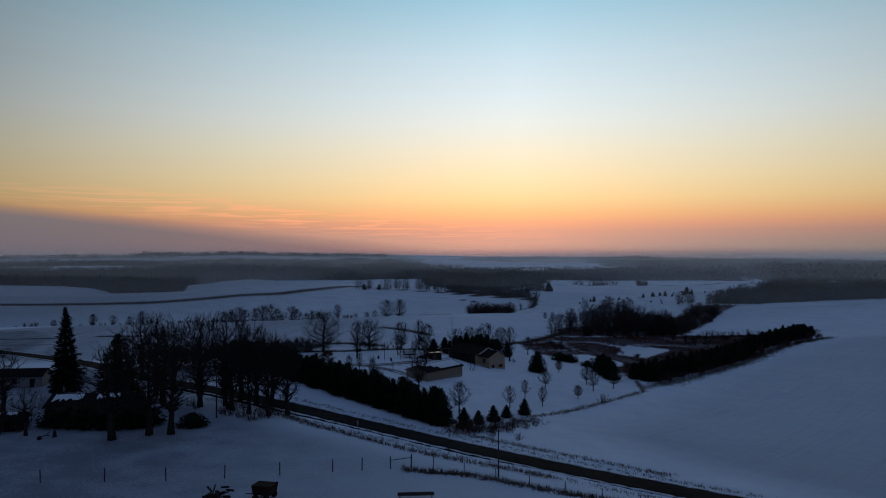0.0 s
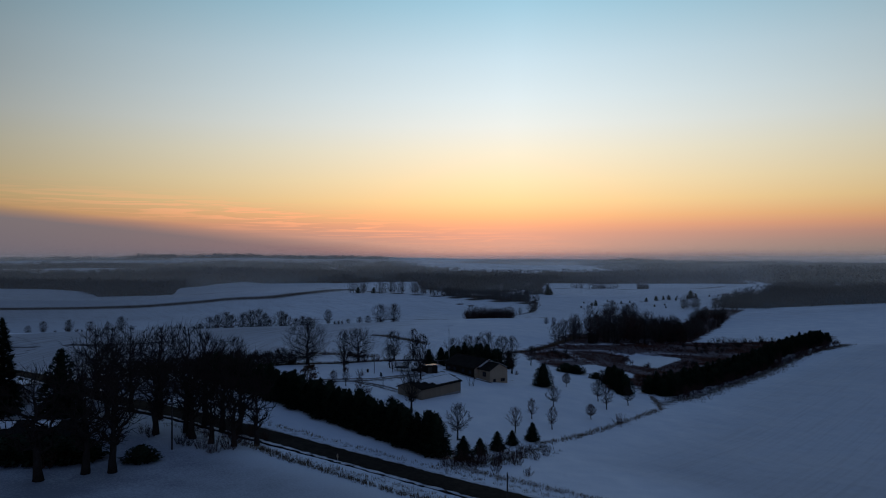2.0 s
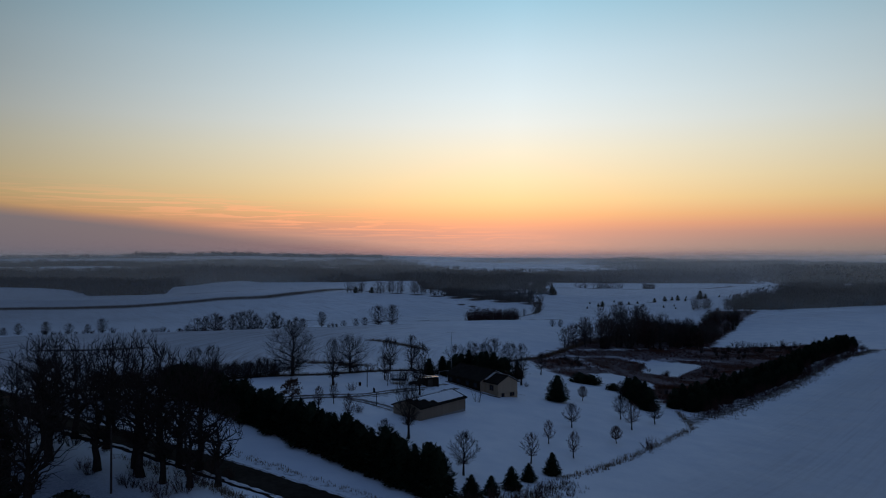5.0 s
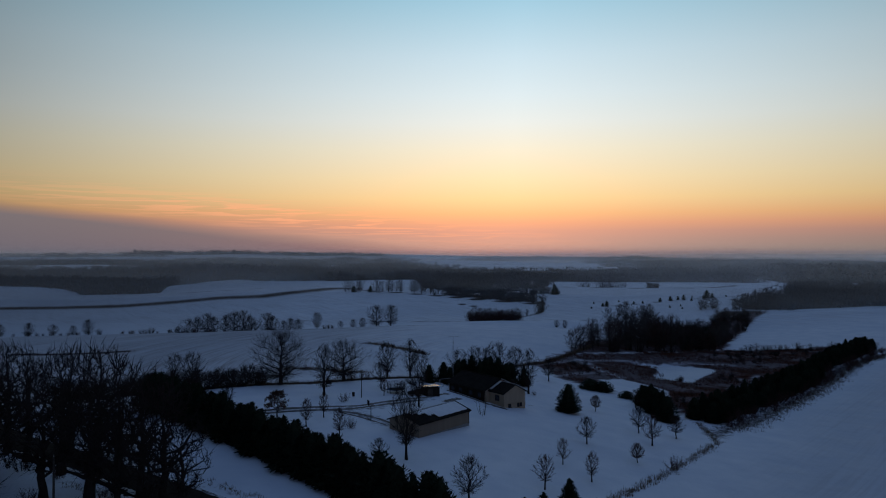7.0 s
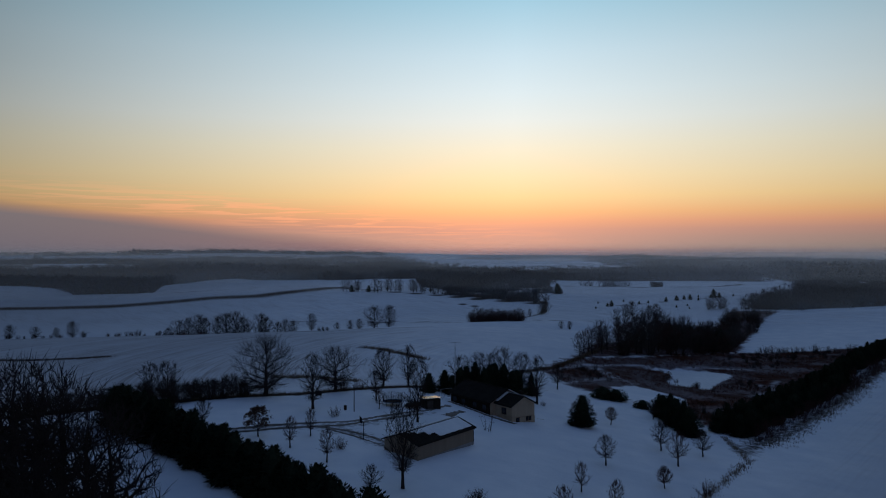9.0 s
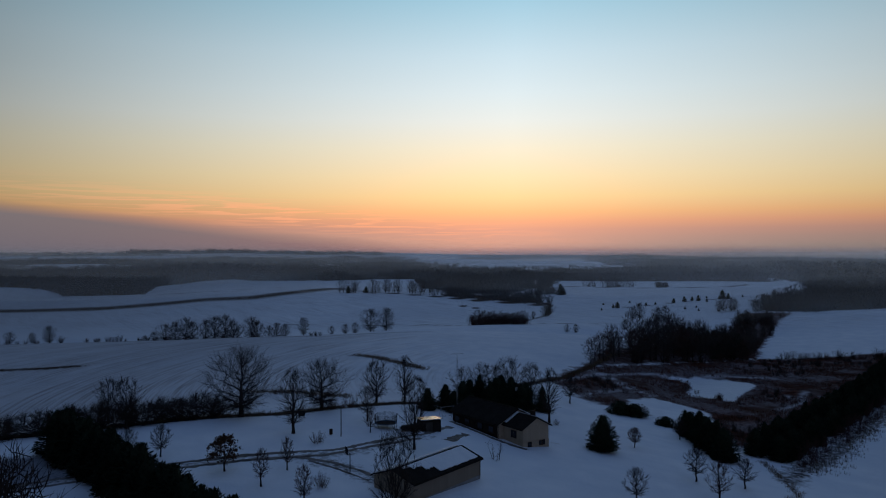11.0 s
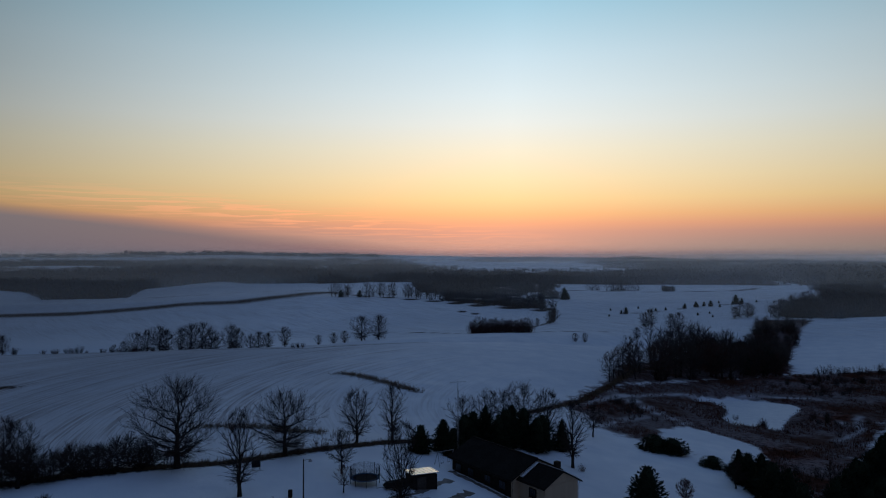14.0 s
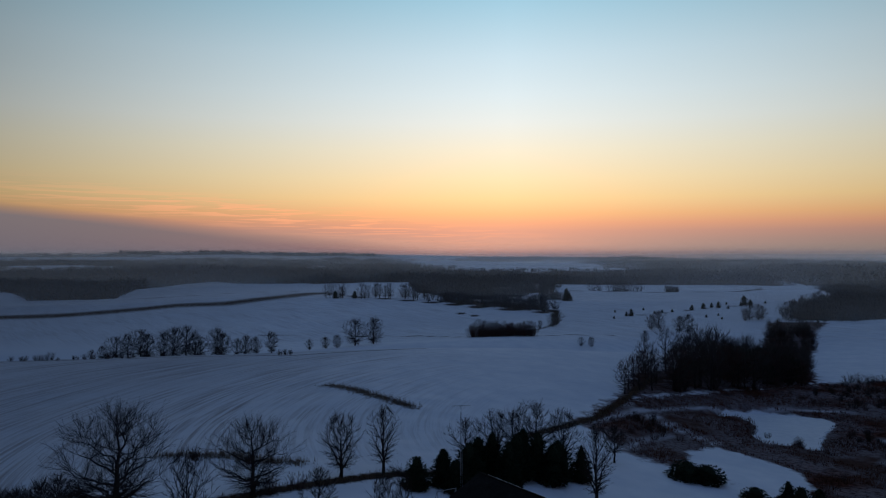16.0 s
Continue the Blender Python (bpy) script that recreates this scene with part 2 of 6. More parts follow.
def snow_material():
    """Snow with drifts; ploughed-field rows, stubble, marsh and dry grass by the masks of the sheet."""
    m = bpy.data.materials.new("snow_ground")
    m.use_nodes = True
    nt = m.node_tree
    b = nt.nodes["Principled BSDF"]

    def N(kind):
        return nt.nodes.new(kind)

    def mth(op, a, c=None, d=None):
        n = N("ShaderNodeMath")
        n.operation = op
        for i, v in enumerate((a, c, d)):
            if v is None:
                continue
            if isinstance(v, (int, float)):
                n.inputs[i].default_value = v
            else:
                nt.links.new(v, n.inputs[i])
        return n.outputs[0]

    def noise_tex(scale, detail, vec, rough=0.55):
        n = N("ShaderNodeTexNoise")
        n.inputs["Scale"].default_value, n.inputs["Detail"].default_value, n.inputs["Roughness"].default_value = scale, detail, rough
        nt.links.new(vec, n.inputs["Vector"])
        return n.outputs["Fac"]

    def attr(name):
        n = N("ShaderNodeAttribute")
        n.attribute_name = name
        return n.outputs["Fac"]

    def mix(f, a, c):
        n = N("ShaderNodeMix")
        n.data_type = "RGBA"
        for i, v in ((0, f), (6, a), (7, c)):
            if isinstance(v, (int, float)):
                n.inputs[i].default_value = v
            elif isinstance(v, tuple):
                n.inputs[i].default_value = (*v, 1)
            else:
                nt.links.new(v, n.inputs[i])
        return n.outputs[2]

    def clamp(v):
        n = N("ShaderNodeClamp")
        nt.links.new(v, n.inputs[0])
        return n.outputs[0]

    tc = N("ShaderNodeTexCoord")
    P = tc.outputs["Object"]
    fine, mid, wide = noise_tex(1.3, 6, P), noise_tex(0.16, 5, P), noise_tex(0.02, 4, P)
    # plough rows of the middle field: rings about a far turning point
    rows = attr("rows")
    phase = attr("phase")
    comb = N("ShaderNodeCombineXYZ")
    nt.links.new(mth("MULTIPLY", phase, 1.25), comb.inputs[0])
    nt.links.new(mth("MULTIPLY", attr("swing"), 0.035), comb.inputs[1])
    streak = noise_tex(1.0, 6, comb.outputs[0], 0.6)
    comb2 = N("ShaderNodeCombineXYZ")
    nt.links.new(mth("MULTIPLY", phase, 0.10), comb2.inputs[0])
    nt.links.new(mth("MULTIPLY", attr("swing"), 0.02), comb2.inputs[1])
    broad_streak = noise_tex(1.0, 4, comb2.outputs[0], 0.6)
    patch = clamp(mth("MULTIPLY_ADD", broad_streak, 5.0, -1.6))
    row_f = mth("MULTIPLY", mth("MULTIPLY", clamp(mth("MULTIPLY_ADD", streak, 5.5, -2.5)), patch), rows)
    snow = mix(clamp(mth("MULTIPLY_ADD", mid, 2.6, -0.8)), (0.77, 0.81, 0.86), (0.90, 0.92, 0.94))
    snow = mix(clamp(mth("MULTIPLY_ADD", wide, 3.0, -1.0)), mix(0.5, snow, (0.70, 0.75, 0.81)), snow)
    # thin mask: lens falloff put into the snow colour as greyer tone with flecks
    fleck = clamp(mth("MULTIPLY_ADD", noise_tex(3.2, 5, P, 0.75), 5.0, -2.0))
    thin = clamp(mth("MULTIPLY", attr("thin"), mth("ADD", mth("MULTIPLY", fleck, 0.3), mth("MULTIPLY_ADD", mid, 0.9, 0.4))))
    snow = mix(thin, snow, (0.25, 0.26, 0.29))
    snow = mix(mth("MULTIPLY", row_f, 0.62), snow, (0.24, 0.20, 0.185))
    # stubble showing through on the wind-blown fields
    stub = clamp(mth("MULTIPLY_ADD", mth("MULTIPLY", noise_tex(0.5, 8, P, 0.8), attr("stubble")), 9.0, -5.2))
    snow = mix(mth("MULTIPLY", stub, 0.6), snow, (0.26, 0.21, 0.17))
    # marsh: red-brown sedge with ragged edges and snow between
    mm = attr("marsh")
    edge = mth("ADD", mm, mth("MULTIPLY", mth("SUBTRACT", noise_tex(0.22, 8, P, 0.72), 0.47), 1.3))
    mf = clamp(mth("MULTIPLY_ADD", edge, 4.0, -1.55))
    sedge = mix(clamp(mth("MULTIPLY_ADD", noise_tex(0.45, 8, P, 0.75), 4.0, -1.5)), (0.020, 0.008, 0.006), (0.13, 0.050, 0.034))
    sedge = mix(clamp(mth("MULTIPLY_ADD", noise_tex(0.05, 5, P, 0.6), 5.0, -2.0)), sedge, mix(fine, (0.03, 0.018, 0.015), (0.14, 0.078, 0.062)))
    frost = mth("MULTIPLY", clamp(mth("MULTIPLY_ADD", noise_tex(0.9, 9, P, 0.85), 9.0, -3.7)), clamp(mth("MULTIPLY_ADD", noise_tex(0.07, 4, P), 6.0, -2.2)))
    sedge = mix(mth("MULTIPLY", frost, 0.24), sedge, (0.62, 0.62, 0.66))
    sedge = mix(mth("MULTIPLY", attr("trail"), 0.75), sedge, (0.66, 0.67, 0.71))
    col = mix(mf, snow, sedge)
    # dry grass strips
    gm = attr("dry")
    gf = clamp(mth("MULTIPLY_ADD", mth("ADD", gm, mth("MULTIPLY", mth("SUBTRACT", noise_tex(0.8, 6, P, 0.7), 0.5), 1.2)), 3.0, -1.2))
    col = mix(gf, col, mix(fine, (0.028, 0.020, 0.016), (0.10, 0.070, 0.052)))
    nt.links.new(col, b.inputs["Base Color"])
    b.inputs["Roughness"].default_value = 0.7
    b.inputs["Specular IOR Level"].default_value = 0.0
    bp = N("ShaderNodeBump")
    bp.inputs["Strength"].default_value, bp.inputs["Distance"].default_value = 0.55, 0.5
    hgt = mth("ADD", mth("MULTIPLY", mid, 0.8), mth("ADD", mth("MULTIPLY", fine, 0.16), mth("MULTIPLY", row_f, -0.35)))
    hgt = mth("ADD", hgt, mth("MULTIPLY", mth("MULTIPLY", fine, mf), 0.8))
    hgt = mth("ADD", hgt, mth("MULTIPLY", wide, 6.0))
    nt.links.new(hgt, bp.inputs["Height"])
    nt.links.new(bp.outputs[0], b.inputs["Normal"])
    return m


M_SNOW = snow_material()

# ---- terrain: gentle swells and hollows (x, y, radius, height) ----
HILLS = [(-110.0, 485.0, 55.0, -2.7), (-20.0, 490.0, 45.0, -0.3), (60.0, 520.0, 55.0, 1.2), (-115.0, 400.0, 50.0, 0.4), (0.0, 390.0, 45.0, 0.8), (-180.0, 380.0, 50.0, 0.9), (-120.0, 60.0, 110.0, 0.5), (20.0, 60.0, 90.0, 3.2), (160.0, 80.0, 110.0, -3.3), (-60.0, 160.0, 60.0, 2.2), (10.0, 150.0, 45.0, -1.0), (70.0, 170.0, 50.0, -3.9), (160.0, 220.0, 80.0, -3.7), (-30.0, 225.0, 40.0, 2.4), (15.0, 215.0, 30.0, 1.3), (50.0, 250.0, 40.0, -2.6), (85.0, 310.0, 38.0, -5.0), (-30.0, 310.0, 55.0, 0.6), (35.0, 335.0, 40.0, 1.9), (-140.0, 330.0, 90.0, 1.5), (-60.0, 390.0, 60.0, 1.5), (40.0, 440.0, 60.0, 4.6), (170.0, 420.0, 90.0, -9.5), (-200.0, 500.0, 110.0, -8.8), (-30.0, 530.0, 70.0, -6.5), (110.0, 560.0, 90.0, -6.1), (-80.0, 700.0, 110.0, 4.3), (110.0, 700.0, 90.0, 0.1), (-320.0, 760.0, 150.0, -5.7), (300.0, 850.0, 200.0, 0.0)]
BASE_Z = -1.7
FAR_HILLS = [(-190, 800, 80, 5), (-1500, 3900, 700, 32), (-700, 4300, 600, 22), (300, 4400, 700, 16), (1500, 4300, 900, 8), (-900, 2400, 420, 6), (330, 1500, 330, 5)]


# woods in the distance
WOODS_MIDDLE = [[(-6, 672), (30, 647), (72, 629), (84, 646), (78, 676), (40, 690), (10, 700)], [(5, 700), (40, 695), (60, 720), (30, 770), (-10, 780)], [(78, 690), (100, 712), (98, 760), (84, 740)], [(-14, 780), (30, 770), (62, 725), (84, 760), (70, 800), (30, 805), (20, 850), (35, 930), (70, 935), (120, 990), (60, 1010), (-30, 1010), (-22, 880)], [(72, 850), (90, 800), (120, 870), (140, 960), (90, 930)]]
WOODS_BEHIND = [[(-130, 1020), (-82, 1036), (-18, 1022), (5, 992), (130, 1010), (330, 1010), (420, 985), (430, 1130), (330, 1180), (100, 1210), (-130, 1210)]]
WOODS_SOUTH = [[(-1100, 900), (-700, 930), (-480, 924), (-432, 894), (-352, 784), (-335, 790), (-268, 766), (-300, 850), (-318, 912), (-345, 1000), (-345, 1165), (-309, 1180), (-250, 1090), (-121, 1016), (-120, 1230), (-420, 1230), (-1100, 1250)]]
WOODS_VALLEY = [[(-1900, 1250), (-420, 1215), (-120, 1215), (120, 1230), (100, 1500), (-300, 1950), (-700, 1950), (-760, 1800), (-1000, 1800), (-1040, 1980), (-2300, 2000)], [(-3200, 2050), (-900, 2050), (-350, 2000), (-300, 2700), (-3600, 2900)], [(100, 1230), (290, 1210), (250, 1320), (110, 1450), (0, 1900), (-60, 2150), (-150, 2250), (-300, 1960), (100, 1500)], [(-300, 2050), (-150, 2250), (-60, 2500), (0, 2750), (-300, 2720)]]
WOODS_NORTH = [[(207, 572), (236, 556), (265, 553), (420, 565), (800, 620), (860, 960), (420, 960), (406, 915), (362, 785), (300, 700), (216, 602)]]
WOODS_NORTH_FAR = [[(430, 985), (1300, 950), (1900, 1800), (1000, 2100), (760, 1900), (480, 1400)], [(1000, 2150), (2200, 2000), (3200, 2700), (1300, 3100)], [(430, 1300), (480, 1400), (760, 1900), (1000, 2150), (1300, 3100), (1700, 3600), (820, 3600), (600, 3200), (500, 2300), (390, 1500)]]
WOODS_DISTANCE = [[(-2600, 3250), (-1200, 3300), (-1250, 3420), (-2600, 3400)], [(-1500, 3620), (-300, 3680), (-250, 3800), (-1500, 3760)], [(-700, 2850), (-80, 2900), (-120, 3060), (-700, 3020)], [(100, 3400), (900, 3350), (1000, 3560), (100, 3560)]]


CREEK = [(-420, 395), (-260, 408), (-190, 428), (-150, 440), (-100, 445), (-50, 434), (0, 432), (45, 442), (90, 472), (130, 500)]


def line_dist(x, y, pts):
    best = np.full(np.shape(x), 1e9)
    for (x0, y0), (x1, y1) in zip(pts, pts[1:]):
        dx, dy = x1 - x0, y1 - y0
        s = np.clip(((x - x0) * dx + (y - y0) * dy) / (dx * dx + dy * dy), 0, 1)
        best = np.minimum(best, np.hypot(x - x0 - s * dx, y - y0 - s * dy))
    return best


def ground_z(x, y):
    x, y = np.asarray(x, float), np.asarray(y, float)
    z = np.full(np.broadcast(x, y).shape, BASE_Z)
    for a, b, r, h in HILLS:
        z = z + h * np.exp(-((x - a) ** 2 + (y - b) ** 2) / (2 * r * r))
    z = z - 4.3 / (1 + np.exp(-(y - 760) / 60))
    far = 1 / (1 + np.exp(-(y - 1000) / 60))
    z = z + far * (4.5 * np.sin(x / 210 + 1.0 + 0.6 * np.sin(y / 330)) * np.sin(y / 150 + 0.4) + 2.5 * np.sin(x / 95 + y / 120))
    # creek valley behind the crest of the middle field
    z = z - 5.0 * np.exp(-((line_dist(x, y, CREEK) / 19) ** 2))
    for a, b, r, h in FAR_HILLS:
        z = z + h * np.exp(-((x - a) ** 2 + (y - b) ** 2) / (2 * r * r))
    return z


def gz(x, y):
    return float(ground_z(x, y))


def inside(x, y, poly):
    """Signed distance to a polygon, positive inside."""
    x, y = np.asarray(x, float), np.asarray(y, float)
    best = np.full(x.shape, 1e9)
    odd = np.zeros(x.shape, bool)
    for (x0, y0), (x1, y1) in zip(poly, poly[1:] + poly[:1]):
        dx, dy = x1 - x0, y1 - y0
        s = np.clip(((x - x0) * dx + (y - y0) * dy) / (dx * dx + dy * dy), 0, 1)
        best = np.minimum(best, np.hypot(x - x0 - s * dx, y - y0 - s * dy))
        if y0 != y1:
            odd ^= ((y0 > y) != (y1 > y)) & (x < x0 + (y - y0) / (y1 - y0) * dx)
    return np.where(odd, best, -best)


MARSH = [(30, 300), (45, 326), (62, 340), (90, 360), (125, 380), (185, 408), (215, 420), (200, 396), (165, 362), (105, 298), (70, 250), (61, 238), (60, 252), (62, 268), (50, 272), (37, 281)]
SNOW_TONGUE = [(49, 287), (57.9, 295), (62.5, 291.5), (66.4, 286.8), (69, 281), (66, 270), (62.5, 266), (55, 264), (47, 274)]
CLUMP = [(47, 330), (66, 346), (95, 362), (115, 372), (128, 388), (142, 421), (170, 472), (205, 535), (226, 562), (195, 568), (165, 505), (140, 452), (98, 405), (62, 366)]
POND = [(71.3, 328), (77.5, 338), (84.9, 339), (93.9, 336.5), (100.6, 331.5), (100.4, 325.6), (94, 318.2), (88.8, 310.8), (83.4, 301.6), (81, 302), (83, 309), (77.6, 304.6), (73.5, 305.7), (74.2, 312.5), (78, 319.5), (79.5, 326.2), (76.6, 328.8)]
GRASS_ROW = [(19, 160), (26.7, 168), (41.7, 188), (58, 212), (61, 232)]
SIDE_STRIP = [(-140, 300), (-124, 298.5), (-112, 300.5), (-106, 303.5)]
HEDGE_FOOT = [(60, 219), (65, 227), (73, 234), (109, 277), (165, 347), (198, 377)]
DRIVE = [(-62, 182), (-45, 192), (-30, 200.5), (-20, 203), (-14, 206), (-7, 216), (-3, 219)]
DRIVE_BRANCH = [(-22, 202), (-15, 199), (-10, 194.5)]
YARD_STRIP = [(-110, 196), (-72, 212), (-45, 224), (-30, 230), (-18, 241), (-8, 249), (2, 254)]
BACK_STRIP = [(-43, 253.5), (-37, 255), (-30.5, 255), (-26, 252.5), (-20.5, 252.5)]
DRAIN = [(-27, 321), (-22, 318.5), (-15.3, 311.1), (-9.6, 304.3), (-5.0, 299.8)]
CREST = [(-300, 358), (-260, 371), (-190, 386), (-160, 392), (-120, 396), (-80, 393), (-46, 382), (-21, 392), (-4, 398)]
FIELD_EDGE = [(18, 285), (35, 305), (46, 325), (63, 358), (100, 392)]
UPPER_STRIP = [(-470, 520), (-400, 558), (-293, 610), (-245, 626), (-218, 643), (-184, 667), (-148, 667), (-113, 713), (-95, 750)]
UPPER_LINE = [(-339, 757), (-266, 752), (-205, 744), (-117, 790)]
WOOD_EDGE = [(-95, 750), (-56, 699), (-11, 671), (30, 644), (72, 626), (82, 640)]
RIDGE = [(132, 882), (170, 862), (210, 847), (260, 858), (307, 876), (361, 940)]
GULLY = [(30, 505), (47, 528), (61, 554), (69, 570), (80, 626)]
HEDGEROW = [(126, 612), (150, 625), (174, 637), (192, 649), (219, 659), (251, 681)]
SHORT_DRAIN = [(14, 619), (28, 604)]
MID_FENCE = [(-95, 541), (-51, 538), (-9, 528), (21, 498), (45, 500), (68, 514), (92, 520)]
DITCH = [(-6, 110), (4, 108.5), (14, 103), (24, 98.5), (50, 88)]
ROAD_A, ROAD_B = np.array((-33.0, 151.6)), np.array((31.0, 107.8))
ROAD_DIR = (ROAD_B - ROAD_A) / np.linalg.norm(ROAD_B - ROAD_A)
ROAD_N = np.array((-ROAD_DIR[1], ROAD_DIR[0]))


def road_point(s, off):
    """s metres along the road from its middle point, off metres towards the north-west side; beyond the farm the road swings a little north."""
    p = (ROAD_A + ROAD_B) / 2 + ROAD_DIR * s
    if s < -75:
        k = -75 - s
        p = p + ROAD_N * 14.0 * (1 - math.exp(-(k / 50.0) ** 2))
    return p + ROAD_N * off


def grid_axis(lo, a, b, hi, fine, grow):
    mid = list(np.arange(a, b + fine / 2, fine))
    left, right = [], []
    s, p = fine, a
    while p > lo:
        s *= grow
        p -= s
        left.append(p)
    s, p = fine, mid[-1]
    while p < hi:
        s *= grow
        p += s
        right.append(p)
    return np.array(left[::-1] + mid + right)


def make_ground():
    xs, ys = grid_axis(-4600, -110, 130, 4600, 2.0, 1.035), grid_axis(-900, 85, 345, 4900, 2.0, 1.027)
    X, Y = np.meshgrid(xs, ys)
    Z = ground_z(X, Y)
    # small natural unevenness
    Z = Z + 0.10 * np.sin(X / 7.1 + 1.3 * np.sin(Y / 11.0)) * np.sin(Y / 8.3) * 0.8
    # road bed and ditches
    rel = np.stack([X - (ROAD_A + ROAD_B)[0] / 2, Y - (ROAD_A + ROAD_B)[1] / 2])
    across = rel[0] * ROAD_N[0] + rel[1] * ROAD_N[1]
    along = rel[0] * ROAD_DIR[0] + rel[1] * ROAD_DIR[1]
    ok = (along > -75).astype(float)
    Z = Z - ok * 0.45 * np.exp(-((np.abs(across) - 6.0) / 1.4) ** 2) - ok * 0.12 * (np.abs(across) < 4.4)
    # pond: a level floor
    pd = inside(X, Y, POND)
    Z = np.where(pd > -1.5, Z * np.clip(-pd / 1.5, 0, 1) + (-10.9) * (1 - np.clip(-pd / 1.5, 0, 1)), Z)
    nx, ny = len(xs), len(ys)
    verts = np.stack([X.ravel(), Y.ravel(), Z.ravel()], 1)
    i = np.arange(nx * ny).reshape(ny, nx)
    faces = np.stack([i[:-1, :-1], i[:-1, 1:], i[1:, 1:], i[1:, :-1]], -1).reshape(-1, 4)
    me = bpy.data.meshes.new("ground")
    me.vertices.add(len(verts))
    me.vertices.foreach_set("co", verts.ravel())
    me.loops.add(faces.size)
    me.loops.foreach_set("vertex_index", faces.ravel())
    me.polygons.add(len(faces))
    me.polygons.foreach_set("loop_start", np.arange(0, faces.size, 4))
    me.polygons.foreach_set("loop_total", np.full(len(faces), 4))
    me.update(calc_edges=True)
    me.polygons.foreach_set("use_smooth", np.ones(len(faces), bool))
    x, y = verts[:, 0], verts[:, 1]
    marsh = np.clip(0.5 + inside(x, y, MARSH) / 14, 0, 1)
    marsh = np.maximum(marsh, np.clip(0.55 + inside(x, y, CLUMP) / 10, 0, 1))
    marsh = np.minimum(marsh, np.clip(0.5 - inside(x, y, SNOW_TONGUE) / 5, 0, 1))
    marsh = np.minimum(marsh, np.clip(0.35 - inside(x, y, POND) / 3, 0, 1))
    marsh = np.where(pd.ravel() > 0.8, 0, marsh)
    trail = np.zeros(len(x))
    for pts, w in (([(46, 324), (52, 309), (58, 297)], 0.7), ([(48, 325), (54, 310), (60, 298)], 0.7), ([(34, 302), (48, 318), (60, 326), (75, 335), (95, 340), (112, 338)], 1.0), ([(37, 284), (42, 292), (50, 300)], 0.8), ([(104, 312), (108, 300), (101, 290)], 0.9), ([(112, 318), (104, 303), (92, 292)], 0.8)):
        trail = np.maximum(trail, np.exp(-((line_dist(x, y, pts) / w) ** 2)))
    dry = np.zeros(len(x))
    for pts, w, k in ((GRASS_ROW, 0.9, 0.42), (SIDE_STRIP, 4.5, 0.8), (HEDGE_FOOT, 4.2, 0.64), (YARD_STRIP, 2.0, 1.0), (BACK_STRIP, 2.4, 0.5), (DRAIN, 2.6, 0.66), (CREST, 3.0, 0.66), (FIELD_EDGE, 1.8, 0.9), (DITCH, 1.2, 0.8), (UPPER_STRIP, 22.0, 0.78), (UPPER_LINE, 5.0, 0.7), (WOOD_EDGE, 4.5, 1.0), (MID_FENCE, 3.0, 0.8), (RIDGE, 7.0, 0.9), (GULLY, 2.5, 0.8), (HEDGEROW, 3.0, 0.7), (SHORT_DRAIN, 3.0, 1.0), (DRIVE, 2.8, 0.56), (DRIVE_BRANCH, 3.4, 0.6)):
        dry = np.maximum(dry, k * np.exp(-((line_dist(x, y, pts) / w) ** 2)))
    for pts, w, k in (([(-128, 238), (-140, 262), (-150, 296), (-185, 343)], 2.2, 0.6), ([(-330, 262), (-230, 268), (-146, 270)], 2.5, 0.66), ([(-340, 300), (-240, 296), (-150, 293)], 3.5, 0.72), ([(-340, 326), (-260, 324), (-175, 320)], 3.0, 0.6)):
        dry = np.maximum(dry, k * np.exp(-((line_dist(x, y, pts) / w) ** 2)))
    near = ok.ravel() * np.clip((40 - along.ravel()) / 30, 0.2, 1)
    dry = np.maximum(dry, 0.5 * near * np.exp(-((np.abs(across.ravel()) - 5.4) / 1.6) ** 2))
    for zone in WOODS_MIDDLE + WOODS_BEHIND + WOODS_SOUTH + WOODS_VALLEY + WOODS_NORTH + WOODS_NORTH_FAR + WOODS_DISTANCE:
        dry = np.maximum(dry, np.clip(inside(x, y, zone) / 10, 0, 1))
    field = np.clip(inside(x, y, [(-170, 215), (-72, 216), (-30, 238), (2, 262), (30, 300), (60, 360), (100, 420), (0, 440), (-180, 410), (-230, 330)]) / 10, 0, 1)
    rows = field * np.clip((20 - x) / 60, 0.12, 1)
    # rows ring a far turning point and run out to the south-west
    phase = np.hypot(x - 70, y - 285)
    swing = np.arctan2(y - 285, 70 - x) * 100
    # the right-hand field was worked along its windbreak
    side = inside(x, y, [(24, 150), (60, 205), (106, 270), (200, 380), (420, 380), (420, 60), (60, 88)])
    right = side > 0
    phase = np.where(right, 0.757 * x - 0.653 * y, phase)
    swing = np.where(right, 0.653 * x + 0.757 * y, swing)
    rows = np.maximum(rows, np.clip(side / 15, 0, 1) * 0.2)
    up = y > 470
    phase = np.where(up, 0.8 * x + 0.6 * y, phase)
    swing = np.where(up, 0.6 * x - 0.8 * y, swing)
    rows = np.maximum(rows, np.clip((y - 480) / 40, 0, 1) * np.clip((900 - y) / 100, 0, 1) * 0.6)
    stubble = np.maximum(field * 0.72, np.clip(inside(x, y, [(24, 150), (60, 205), (106, 270), (200, 380), (420, 380), (420, 60), (60, 88)]) / 12, 0, 1) * 0.64)
    stubble = np.maximum(stubble, np.where(y > 430, 0.55, 0))
    # thin: lens falloff put into the snow colour of pasture, ploughed slope and southern fields
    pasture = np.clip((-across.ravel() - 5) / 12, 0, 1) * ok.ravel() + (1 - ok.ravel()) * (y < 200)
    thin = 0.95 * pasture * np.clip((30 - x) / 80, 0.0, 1)
